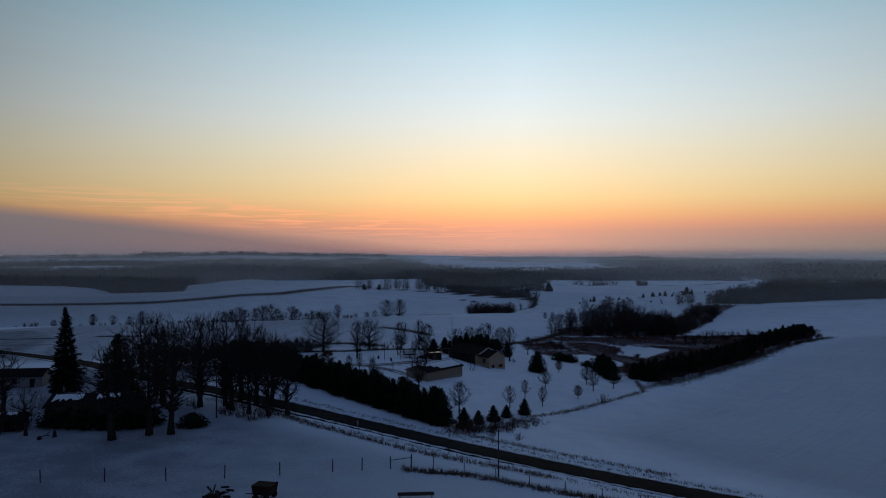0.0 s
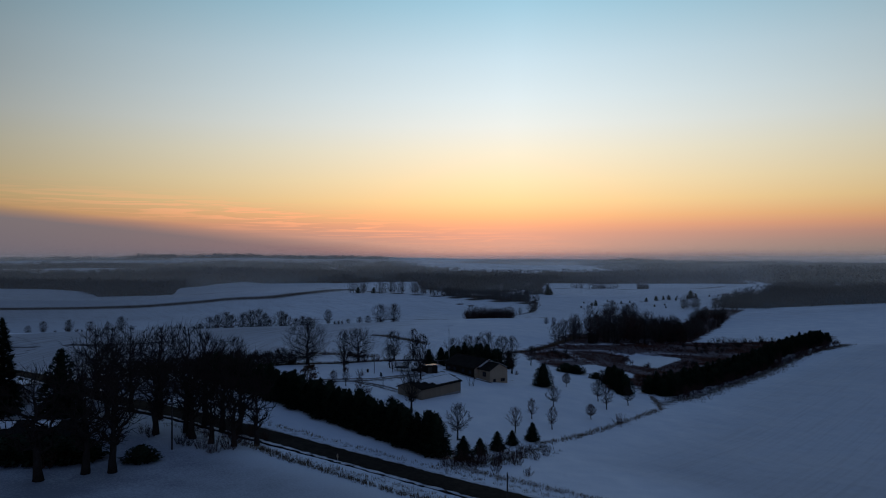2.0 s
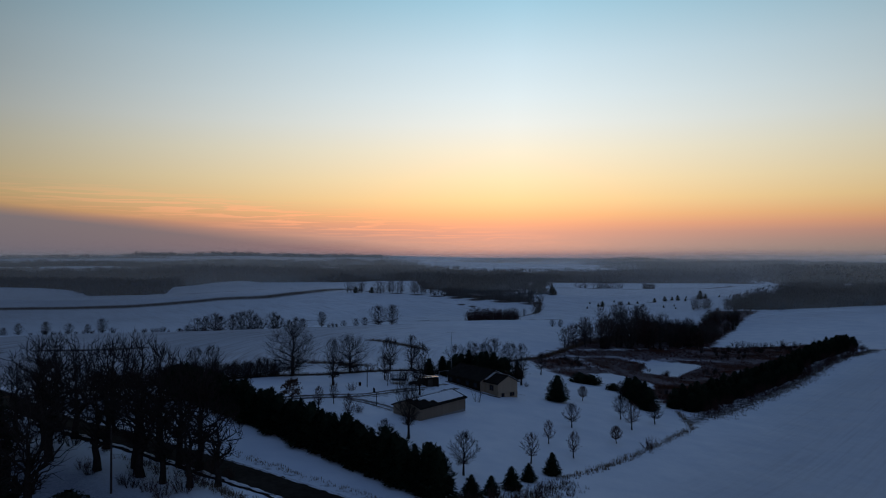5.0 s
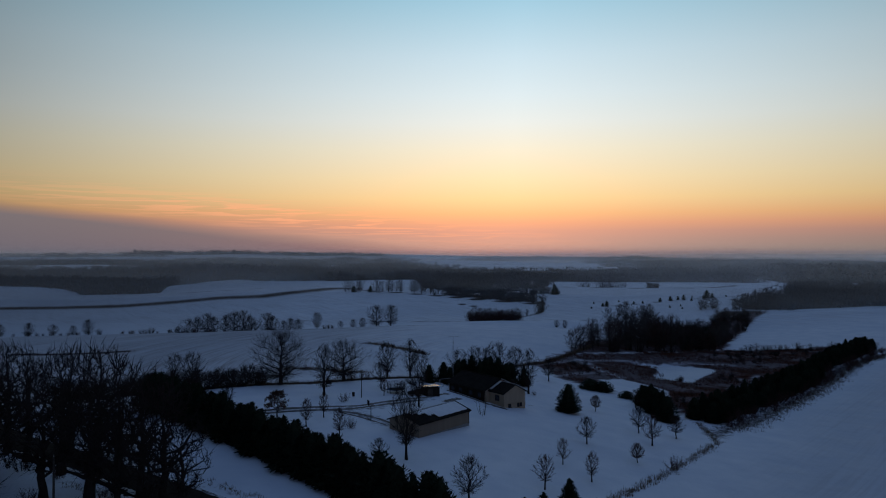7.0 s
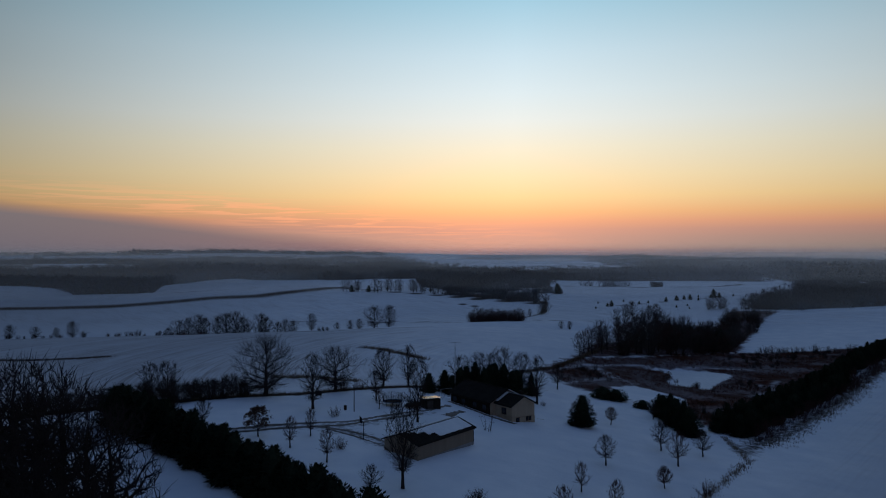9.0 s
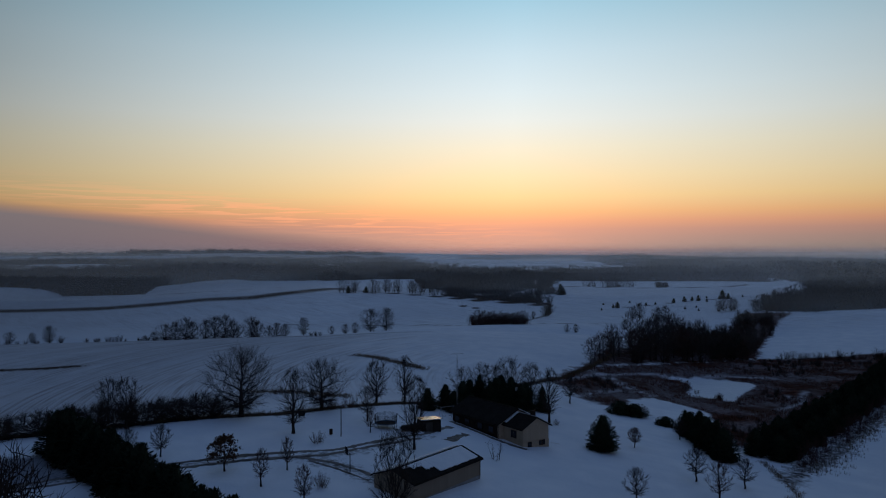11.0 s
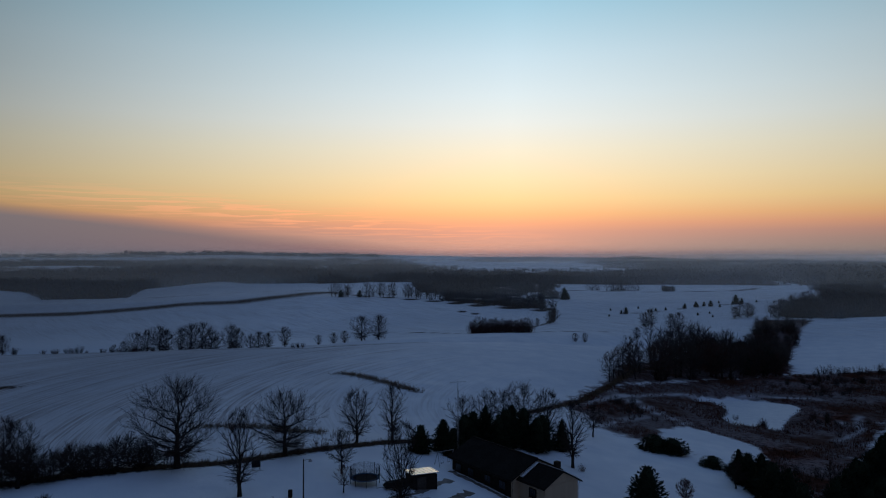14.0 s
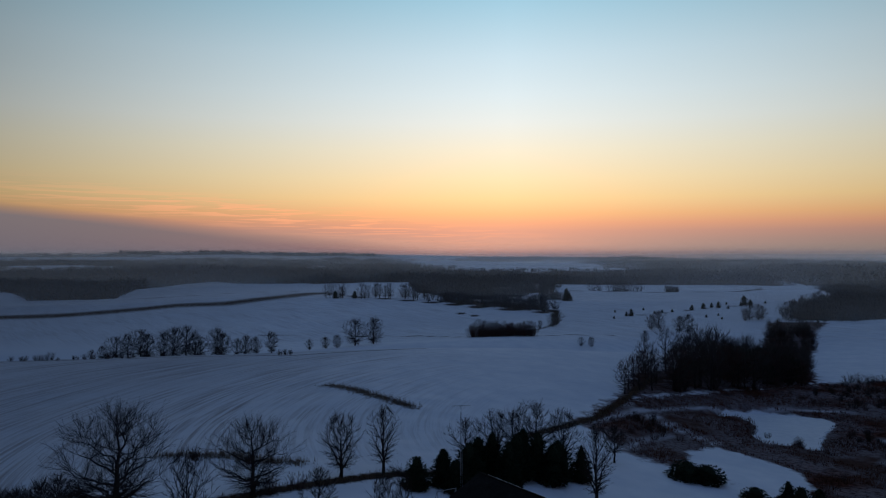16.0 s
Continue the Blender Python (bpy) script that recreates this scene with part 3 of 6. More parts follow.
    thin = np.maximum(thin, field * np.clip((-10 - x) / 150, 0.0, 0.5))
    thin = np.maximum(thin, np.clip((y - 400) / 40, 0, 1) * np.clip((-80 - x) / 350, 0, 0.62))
    # the rough brown field to the south does have thin cover
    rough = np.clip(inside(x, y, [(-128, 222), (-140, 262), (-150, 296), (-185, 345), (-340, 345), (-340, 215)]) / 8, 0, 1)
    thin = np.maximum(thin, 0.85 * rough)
    # right-hand field: rougher surface, plus lens falloff put into the colour
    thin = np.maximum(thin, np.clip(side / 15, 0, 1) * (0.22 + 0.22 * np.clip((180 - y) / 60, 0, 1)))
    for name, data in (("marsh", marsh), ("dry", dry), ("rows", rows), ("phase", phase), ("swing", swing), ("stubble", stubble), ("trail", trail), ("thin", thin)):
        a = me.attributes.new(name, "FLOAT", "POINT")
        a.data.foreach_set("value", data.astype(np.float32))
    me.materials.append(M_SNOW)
    return tagged(new("ground", me), "rolling snow-covered farmland with ploughed rows and brown marsh", "ground", kind="structure")


ground = make_ground()


class Geo:
    """Collects vertices and faces for one mesh."""

    def __init__(self):
        self.v, self.f = [], []

    def add(self, verts, faces):
        n = len(self.v)
        self.v.extend(tuple(p) for p in verts)
        self.f.extend(tuple(i + n for i in f) for f in faces)

    def box(self, c, s, rz=0.0, m=None):
        cx, cy, cz = c
        hx, hy, hz = s[0] / 2, s[1] / 2, s[2] / 2
        q = [Vector((x, y, z)) for z in (-hz, hz) for y in (-hy, hy) for x in (-hx, hx)]
        t = Matrix.Translation(c) @ (m or Matrix.Rotation(rz, 4, "Z"))
        self.add([t @ p for p in q], [(0, 2, 3, 1), (4, 5, 7, 6), (0, 1, 5, 4), (2, 6, 7, 3), (0, 4, 6, 2), (1, 3, 7, 5)])

    def tube(self, path, radii, sides=5, tip=False, cap=False):
        rings = []
        n0 = len(self.v)
        up = Vector((0.31, 0.17, 0.93))
        for k, p in enumerate(path):
            p = Vector(p)
            d = (Vector(path[min(k + 1, len(path) - 1)]) - Vector(path[max(k - 1, 0)]))
            d = d.normalized() if d.length > 1e-9 else Vector((0, 0, 1))
            a = d.cross(up if abs(d.dot(up)) < 0.95 else Vector((1, 0, 0))).normalized()
            b = d.cross(a)
            if tip and k == len(path) - 1:
                self.v.append(tuple(p))
                rings.append([len(self.v) - 1])
            else:
                ring = []
                for j in range(sides):
                    w = 2 * math.pi * j / sides
                    self.v.append(tuple(p + (a * math.cos(w) + b * math.sin(w)) * radii[k]))
                    ring.append(len(self.v) - 1)
                rings.append(ring)
        for r0, r1 in zip(rings, rings[1:]):
            for j in range(sides):
                k2 = (j + 1) % sides
                if len(r1) == 1:
                    self.f.append((r0[j], r0[k2], r1[0]))
                else:
                    self.f.append((r0[j], r0[k2], r1[k2], r1[j]))
        if cap:
            self.f.append(tuple(rings[0][::-1]))
            if len(rings[-1]) > 2:
                self.f.append(tuple(rings[-1]))

    def mesh(self, name, material, smooth=False):
        me = bpy.data.meshes.new(name)
        me.from_pydata(self.v, [], self.f)
        me.materials.append(material)
        if smooth:
            me.polygons.foreach_set("use_smooth", [True] * len(me.polygons))
        me.update()
        return me


def part(name, geo, material, parent, label="", smooth=False):
    ob = new(name, geo.mesh(name, material, smooth))
    ob.parent = parent
    if label:
        ob["label"] = label
    return ob


def place(x, y, rz=0.0, scale=1.0, sink=0.0, sz=None):
    return pose(x, y, gz(x, y) - sink, 0, 0, rz) @ Matrix.Diagonal((scale, scale, sz or scale, 1))




def kinds_remove(obs):
    """Take the patterns away once their copies stand."""
    for ob in obs:
        for o in (*ob.children_recursive, ob):
            bpy.data.objects.remove(o)


# ---- road ----


def ribbon(name, offs, lift, s0, s1, step, material, parent=None, wobble=0.0, rng=None):
    g = Geo()
    ss = np.arange(s0, s1 + 0.01, step)
    k = len(offs)
    for i, s in enumerate(ss):
        for o, l in zip(offs, lift):
            w = wobble * (rng.random() - 0.5) if rng else 0.0
            p = road_point(s, o + w)
            c = road_point(s, 0)
            g.v.append((p[0], p[1], gz(c[0], c[1]) * 0.7 + gz(p[0], p[1]) * 0.3 + l))
    for i in range(len(ss) - 1):
        for j in range(k - 1):
            a = i * k + j
            g.f.append((a, a + k, a + k + 1, a + 1))
    if parent is None:
        return new(name, g.mesh(name, material, True))
    return part(name, g, material, parent, smooth=True)


rng = random.Random(5)
road = ribbon("road", [-4.0, -3.2, -1.5, 0, 1.5, 3.2, 4.0], [-0.28, 0.10, 0.14, 0.16, 0.14, 0.10, -0.28], -210, 190, 3.0, M_ASPHALT)
tagged(road, "dark asphalt country road with snow along its edges", "road", kind="structure")
for o in (-3.0, 2.95):
    b = ribbon("snow_edge", [o - 0.28, o - 0.1, o + 0.1, o + 0.28], [0.08, 0.20, 0.19, 0.13], -210, 190, 0.9, M_SLUSH, road, 0.5, rng)
    b["label"] = "ploughed snow along the road edge"

# ---- pond ----


def flat_poly(name, poly, z, material, thick=0.05, jag=0.6, seed=3):
    r = random.Random(seed)
    pts = []
    for (x0, y0), (x1, y1) in zip(poly, poly[1:] + poly[:1]):
        n = max(2, int(math.hypot(x1 - x0, y1 - y0) / 1.2))
        for i in range(n):
            s = i / n
            pts.append((x0 + (x1 - x0) * s + r.uniform(-jag, jag), y0 + (y1 - y0) * s + r.uniform(-jag, jag)))
    g = Geo()
    g.v = [(x, y, z) for x, y in pts] + [(x, y, z - thick) for x, y in pts]
    n = len(pts)
    g.f = [tuple(range(n))] + [(i, i + n, (i + 1) % n + n, (i + 1) % n) for i in range(n)]
    return new(name, g.mesh(name, material))


pond = tagged(flat_poly("water", POND, -10.78, M_ROOFSNOW, 0.15), "frozen farm pond covered with smooth snow", "pond", kind="structure")

# ---- trees ----


def bare_tree(name, seed, h, R, base=0.2, limbs=9, ends=110, twigs=4, twig_r=0.025, tr=None, fine=True, gnarl=0.2, vase=0.0, top=0.0, first=0.18, twig_mat=None, bark=None, stout=0.012):
    """A leafless tree: tapered trunk, curved limbs, and a full crown of branches and twigs.
    base: where the crown begins, vase: how steeply the limbs rise, top: how high the crown is widest."""
    r = random.Random(seed)
    tr = tr or h * 0.024
    root = new(name)
    trunk, crown = Geo(), Geo()
    zc, hh = h * (base + 1) / 2, h * (1 - base) / 2

    lobe = [r.uniform(0, 6.28) for _ in range(3)]

    def width(u):
        """Crown half-width at u from -1 (foot) to 1 (tip)."""
        m = max(0.0, 1 - ((u - top) / (1 + top if u < top else 1 - top)) ** 2)
        return R * m ** 0.5

    def env(u, w, f):
        q = width(u) * f * (1 + 0.16 * math.sin(2 * w + lobe[0] + u) + 0.12 * math.sin(3 * w + lobe[1] - 3 * u) + 0.10 * math.sin(5 * w + lobe[2] + 5 * u))
        return Vector((q * math.cos(w), q * math.sin(w), zc + u * hh))

    def bend(a, b2, n, lift, jit):
        """A curve from a to b2 that rises by lift on the way, with some crookedness."""
        pts = []
        L = (b2 - a).length
        for i in range(n + 1):
            s = i / n
            p = a.lerp(b2, s)
            k = math.sin(math.pi * s)
            p = p + Vector((0, 0, -lift * L * k))
            if 0 < i < n:
                p += Vector((r.gauss(0, jit), r.gauss(0, jit), r.gauss(0, jit))) * L
            pts.append(p)
        return pts

    th = h * (0.86 - 0.3 * vase)
    tp = bend(Vector((0, 0, -0.15)), Vector((r.gauss(0, 0.03) * h, r.gauss(0, 0.03) * h, th)), 7, 0, min(gnarl * 0.05, 0.014))
    trad = [tr * (1.4, 1.0, 0.88, 0.7, 0.52, 0.36, 0.22, 0.1)[k] for k in range(8)]
    trunk.tube(tp, trad, 7, cap=True)
    nodes = [(tp[k], trad[k]) for k in range(3, 8)]
    geos = []
    for k in range(limbs):
        s = first + (0.78 - first) * ((k + r.random() * 0.8) / limbs) ** 1.1
        f = s * 7
        i = min(int(f), 6)
        p = tp[i].lerp(tp[i + 1], f - i)
        rad = trad[i] * r.uniform(0.45, 0.62)
        w = k * 2.4 + r.uniform(-0.4, 0.4)
        u = -0.45 + 1.2 * (k + r.random()) / limbs + 0.5 * vase * (1 - k / limbs)
        e = env(min(u, 0.85), w, r.uniform(0.7, 0.85))
        lp = bend(p, e, 6, 0.02 + 0.10 * vase, gnarl * 0.09)
        lr = [rad * (1 - 0.145 * q) for q in range(7)]
        g = Geo()
        g.tube(lp, lr, 5, tip=True)
        geos.append(g)
        nodes += [(lp[q], lr[q]) for q in range(1, 7)]
    NP = np.array([tuple(q[0]) for q in nodes])
    for k in range(ends):
        u = -0.92 + 1.9 * (k + r.random()) / ends
        e = env(min(u, 0.985), k * 2.39996 + r.uniform(-0.3, 0.3), 0.12 + 0.8 * r.random() ** 0.75)
        e += Vector((r.gauss(0, 0.04), r.gauss(0, 0.04), r.gauss(0, 0.03))) * R
        d = np.abs(np.linalg.norm(NP - np.array(tuple(e)), axis=1) - 0.34 * R) + 2.5 * np.maximum(0, NP[:, 2] - e.z + 0.06 * h)
        n0 = nodes[int(np.argmin(d))]
        L = (e - n0[0]).length
        rad = min(n0[1] * 0.6, max(twig_r * 1.5, stout * L + twig_r))
        bp = bend(n0[0], e, 4, 0.03, gnarl * 0.11)
        crown.tube(bp, [max(rad * (1 - 0.2 * q), twig_r) for q in range(5)], 4 if fine else 3, tip=True)
        out = (e - Vector((0, 0, zc - 0.5 * hh))).normalized()
        for t in range(twigs):
            s = 0.3 + 0.7 * (t + r.random()) / twigs
            i = min(int(s * 4), 3)
            p = bp[i].lerp(bp[i + 1], s * 4 - i)
            v = ((bp[i + 1] - bp[i]).normalized() + out * 1.0 + Vector((r.gauss(0, 0.5), r.gauss(0, 0.5), r.gauss(0, 0.4) + 0.2))).normalized()
            l2 = R * r.uniform(0.16, 0.36)
            q1 = p + v * l2 * 0.5
            q2 = q1 + (v + Vector((r.gauss(0, 0.3), r.gauss(0, 0.3), r.gauss(0, 0.25)))).normalized() * l2 * 0.5
            if not fine:
                crown.tube([p, q2], [twig_r, 0], 3, tip=True)
                continue
            crown.tube([p, q1, q2], [twig_r, twig_r * 0.8, 0], 3, tip=True)
            for b0 in (q1, p.lerp(q1, 0.6)):
                v2 = (v + Vector((r.gauss(0, 0.7), r.gauss(0, 0.7), r.gauss(0, 0.5)))).normalized()
                crown.tube([b0, b0 + v2 * l2 * r.uniform(0.35, 0.6)], [twig_r * 0.75, 0], 3, tip=True)
    part("trunk", trunk, bark or M_BARK, root, smooth=True)
    for g in geos:
        part("limb", g, bark or M_BARK, root, smooth=True)
    tagged(part("crown", crown, twig_mat or M_TWIG, root), kind="stuff")
    return root


def conifer(name, seed, h, rad, sprays=700, droop=-0.25, foot=0.03, power=0.8, core=0.72, length=0.75, material=None, shaggy=0.22, trunk_r=0.14, round_top=0.0, whorl=0.0):
    """An evergreen: trunk, and a crown of many small sprays over a ragged inner mass."""
    r = random.Random(seed)
    root = new(name)
    t, c = Geo(), Geo()
    t.tube([(0, 0, -0.15), (0, 0, h * 0.5), (0, 0, h * 0.96)], [trunk_r * 1.3, trunk_r * 0.7, 0.03], 6, tip=True)

    def prof(u):
        a = max(1 - u, 0) ** power
        if round_top:
            a = a * (1 - round_top) + round_top * math.sqrt(max(1 - u ** 3, 0))
        lower = min(1, 0.62 + u * 3.2)
        return rad * a * lower * (1 - whorl * ((u * 15) % 1.0))

    # inner mass, lumpy
    rings, seg = 9, 9
    base = len(c.v)
    for i in range(rings + 1):
        u = foot + (0.97 - foot) * i / rings
        for j in range(seg):
            w = 2 * math.pi * (j + 0.5 * (i % 2)) / seg
            q = prof(u) * core * r.uniform(0.78, 1.12) + 0.02
            c.v.append((q * math.cos(w), q * math.sin(w), u * h + r.uniform(-0.04, 0.04) * h))
    for i in range(rings):
        for j in range(seg):
            a, b2 = base + i * seg + j, base + i * seg + (j + 1) % seg
            c.f.append((a, b2, b2 + seg, a + seg))
    c.f.append(tuple(base + j for j in range(seg))[::-1])
    lobes = [(r.uniform(0, 6.28), r.uniform(0.05, 0.9), r.uniform(0.0, 0.28)) for _ in range(14)]
    for k in range(sprays):
        u = foot + (1 - foot) * (1 - math.sqrt(r.random()) * 0.999) if r.random() < 0.75 else r.uniform(foot, 1)
        w = r.uniform(0, 2 * math.pi)
        bulge = 1 + sum(a * math.exp(-((u - lu) / 0.07) ** 2) * max(0, math.cos(w - lw)) ** 3 for lw, lu, a in lobes)
        q = prof(u) * r.uniform(0.62, 1 + shaggy * 0.4) * bulge
        p = Vector((q * math.cos(w), q * math.sin(w), u * h))
        L = length * r.uniform(0.6, 1.25) * (0.55 + 0.6 * (1 - u))
        d = Vector((math.cos(w), math.sin(w), droop + u * 1.1 + r.gauss(0, 0.25)))
        d = (d + Vector((r.gauss(0, shaggy), r.gauss(0, shaggy), 0))).normalized()
        side = d.cross(Vector((0, 0, 1))).normalized() * L * r.uniform(0.22, 0.36)
        lift = d.cross(side).normalized() * L * 0.14
        a0, tip = p - d * L * 0.45, p + d * L * 0.75
        midp = p + d * L * 0.05
        c.add([a0, midp + side, tip, midp - side, midp + lift], [(0, 1, 4), (1, 2, 4), (2, 3, 4), (3, 0, 4)])
    for _ in range(6):
        a = r.uniform(0, 6.28)
        c.tube([(0, 0, h * 0.93), (0.16 * math.cos(a), 0.16 * math.sin(a), h * r.uniform(0.97, 1.02))], [0.07, 0], 3, tip=True)
    part("trunk", t, M_BARK, root)
    part("crown", c, material or M_NEEDLE, root)
    return root


def leafy_tree(name, seed, h, rad, leaves=900):
    """A small oak that keeps its dead brown leaves."""
    r = random.Random(seed)
    root = bare_tree(name, seed, h, rad, base=0.25, limbs=7, ends=40, twigs=5, twig_r=0.02)
    g = Geo()
    clumps = []
    for _ in range(34):
        w, e = r.uniform(0, 6.28), r.uniform(-0.5, 1.4)
        q = rad * r.uniform(0.45, 1.0)
        clumps.append(Vector((q * math.cos(w) * math.cos(e), q * math.sin(w) * math.cos(e), h * 0.60 + h * 0.36 * math.sin(e))))
    for k in range(leaves):
        p = r.choice(clumps) + Vector((r.gauss(0, 0.32), r.gauss(0, 0.32), r.gauss(0, 0.22)))
        a = Vector((r.gauss(0, 1), r.gauss(0, 1), r.gauss(0, 1))).normalized() * r.uniform(0.12, 0.24)
        b2 = a.cross(Vector((r.gauss(0, 1), r.gauss(0, 1), r.gauss(0, 1)))).normalized() * a.length * 0.55
        g.add([p - a, p + b2, p + a, p - b2, p + a.cross(b2).normalized() * 0.03], [(0, 1, 4), (1, 2, 4), (2, 3, 4), (3, 0, 4)])
    part("leaves", g, M_DRYLEAF, root, "dead brown leaves")
    return root


def shrub(name, seed, h, rad, stems=22, twigs=11, twig_r=0.018, material=None):
    """Many-stemmed leafless brush with a rounded head of fine twigs."""
    r = random.Random(seed)
    root = new(name)
    st, tw = Geo(), Geo()

    def sliver(p, q, w):
        d = (q - p).normalized()
        n = d.cross(Vector((r.gauss(0, 1), r.gauss(0, 1), r.gauss(0, 1)))).normalized() * w
        tw.add([tuple(p - n), tuple(p + n), tuple(q)], [(0, 1, 2)])

    for _ in range(stems):
        w, f = r.uniform(0, 6.28), math.sqrt(r.random())
        q = rad * f * 0.5
        b0 = Vector((q * math.cos(w), q * math.sin(w), -0.1))
        d = Vector((math.cos(w) * 0.5 * f + r.gauss(0, 0.13), math.sin(w) * 0.5 * f + r.gauss(0, 0.13), 1)).normalized()
        L = h * r.uniform(0.78, 1.05) * (1 - 0.3 * f * f)
        pts = [b0, b0 + d * L * 0.4, b0 + d * L * 0.75 + Vector((r.gauss(0, 0.12), r.gauss(0, 0.12), 0)), b0 + d * L]
        st.tube(pts, [0.045, 0.032, 0.02, 0], 3, tip=True)
        for _ in range(twigs):
            p = b0 + d * L * r.uniform(0.08, 0.97)
            o = (d * 0.8 + Vector((r.gauss(0, 0.6), r.gauss(0, 0.6), r.gauss(0, 0.3)))).normalized()
            l2 = L * r.uniform(0.14, 0.30)
            sliver(p, p + o * l2, twig_r * 1.3)
            for _ in range(3):
                a = p + o * l2 * r.uniform(0.15, 0.85)
                o2 = (o + Vector((r.gauss(0, 0.6), r.gauss(0, 0.6), r.gauss(0, 0.45)))).normalized()
                sliver(a, a + o2 * l2 * r.uniform(0.35, 0.75), twig_r)
    tw.add(st.v, st.f)
    tagged(part("crown", tw, material or M_TWIG, root), kind="stuff")
    return root


def plant(kinds, spots, label, category, group, rng, sink=0.05):
    """Copies of the patterns at (x, y, height factor), turned at random."""
    for k, (x, y, s) in enumerate(spots):
        ob = copy_thing(kinds[k % len(kinds)], place(x, y, rng.uniform(0, 360), s * rng.uniform(0.96, 1.04), sink, s))
        tagged(ob, label, category, group)


trng = random.Random(21)

# oaks beside the road and at the farmhouse
oak_a = bare_tree("oak_tree", 11, 16.5, 6.8, base=0.30, limbs=14, ends=145, twigs=3, fine=False, twig_r=0.046, tr=0.60, gnarl=0.75, top=0.2, first=0.26, stout=0.038)
oak_b = bare_tree("oak_tree", 12, 16.0, 6.0, base=0.30, limbs=13, ends=145, twigs=3, fine=False, twig_r=0.046, tr=0.56, gnarl=0.75, top=0.35, first=0.26, stout=0.038)
oak_c = bare_tree("oak_tree", 13, 15.0, 6.4, base=0.30, limbs=14, ends=145, twigs=3, fine=False, twig_r=0.046, tr=0.52, gnarl=0.85, top=0.2, first=0.26, stout=0.038)
oaks = [(-54.9, 121.7, 0.95), (-50.2, 125.2, 0.92), (-46.7, 126.0, 0.98), (-58, 152, 0.95), (-53, 160, 1.02), (-60.9, 165.7, 1.0), (-47.5, 158.5, 1.1), (-42.5, 154.5, 1.08), (-38.5, 151.5, 1.0),
        (-66, 170, 1.0), (-30.5, 143.6, 0.72), (-35, 149.5, 1.0), (-56, 168, 1.0), (-49, 148, 0.9), (-44.5, 150, 0.85), (-72, 176, 0.95), (-84, 140, 0.8), (-79, 126, 0.85), (-70.5, 124, 0.5), (-34, 142.5, 0.72), (-38, 143.5, 0.8), (-42, 146, 0.85), (-62, 158, 0.9), (-69, 163, 0.85)]
plant([oak_a, oak_b, oak_c], oaks, "tall bare oak with gnarled limbs standing in snow", "tree", "oaks by the road", trng)

# yard and strip trees
broad = bare_tree("maple_tree", 31, 12.3, 7.4, base=0.04, limbs=13, ends=430, twigs=4, twig_r=0.015, tr=0.40, gnarl=0.3, top=0.28)
upright = bare_tree("ash_tree", 32, 11.0, 2.7, base=0.14, limbs=13, ends=290, twigs=4, twig_r=0.014, tr=0.24, gnarl=0.18, vase=0.25, top=0.0)
rounded = bare_tree("elm_tree", 33, 9.0, 3.6, base=0.14, limbs=11, ends=250, twigs=4, twig_r=0.015, tr=0.24, gnarl=0.25, vase=0.4, top=0.2)
vase = bare_tree("vase_tree", 34, 12.8, 3.0, base=0.20, limbs=16, ends=340, twigs=5, twig_r=0.013, tr=0.21, gnarl=0.14, vase=0.6, top=0.0, first=0.17)
young = bare_tree("young_tree", 35, 5.0, 2.1, base=0.27, limbs=11, ends=160, twigs=5, twig_r=0.011, tr=0.13, gnarl=0.22, vase=0.05, top=-0.25, first=0.30)
young_b = bare_tree("young_tree", 36, 5.2, 1.6, base=0.27, limbs=11, ends=160, twigs=5, twig_r=0.011, tr=0.12, gnarl=0.2, vase=0.15, top=-0.35, twig_mat=M_TWIG_RED, first=0.30)
globe = bare_tree("crabapple_tree", 37, 3.6, 1.5, base=0.30, limbs=9, ends=220, twigs=5, twig_r=0.012, tr=0.10, gnarl=0.18, vase=0.3, twig_mat=M_TWIG_RED, first=0.32)
plant([broad], [(-36.9, 226, 1.0), (-23.7, 235, 0.78)], "broad bare maple at the edge of the snowy yard", "tree", "yard edge trees", trng)
plant([upright], [(-25.2, 215, 1.0), (22.3, 246, 1.05), (-8.2, 250, 0.92)], "tall upright bare ash in the snow", "tree", "yard edge trees", trng)
plant([rounded], [(-14, 246, 1.0), (-54, 217, 0.95), (16, 265, 1.15), (21, 266, 1.05), (9.5, 263, 0.95), (4.5, 259, 0.85), (-61, 226, 0.8), (13, 268, 0.9)], "round-headed bare tree behind the yard", "tree", "yard edge trees", trng)
plant([vase], [(-5.8, 174.8, 1.0), (-4.8, 210.3, 0.93)], "bare tree with many upright stems in the yard", "tree", "lawn trees", trng)
plant([young, young_b], [(3.4, 156.5, 1.33), (15.1, 167, 1.0), (27.4, 197, 1.02), (23.5, 173.6, 0.92), (41.5, 212.8, 1.1), (41.4, 202.3, 1.22), (49.1, 211.8, 1.0), (20.2, 181.3, 0.86), (31.5, 273, 1.3),
                         (-22.3, 196, 0.88), (49.7, 246, 0.92), (-24.3, 189, 0.95), (-14, 227, 1.25), (-17.6, 183, 1.0), (-41.5, 199.6, 0.95), (-12.7, 218.7, 0.72), (-46.6, 200.4, 0.8), (69, 252, 0.9), (-10, 172, 0.75)],
      "slender young bare lawn tree in the snow", "tree", "lawn trees", trng)
plant([globe], [(34.6, 188.1, 0.95), (36.6, 232.5, 1.05)] , "small bare tree with a rounded reddish crown", "tree", "lawn trees", trng)
brown_oak = leafy_tree("brown_oak", 41, 4.9, 2.3)
plant([brown_oak], [(-30.6, 194.2, 1.0)], "small oak holding its dead brown leaves", "tree", "", trng)
kinds_remove([oak_a, oak_b, oak_c, broad, upright, vase, globe, brown_oak])

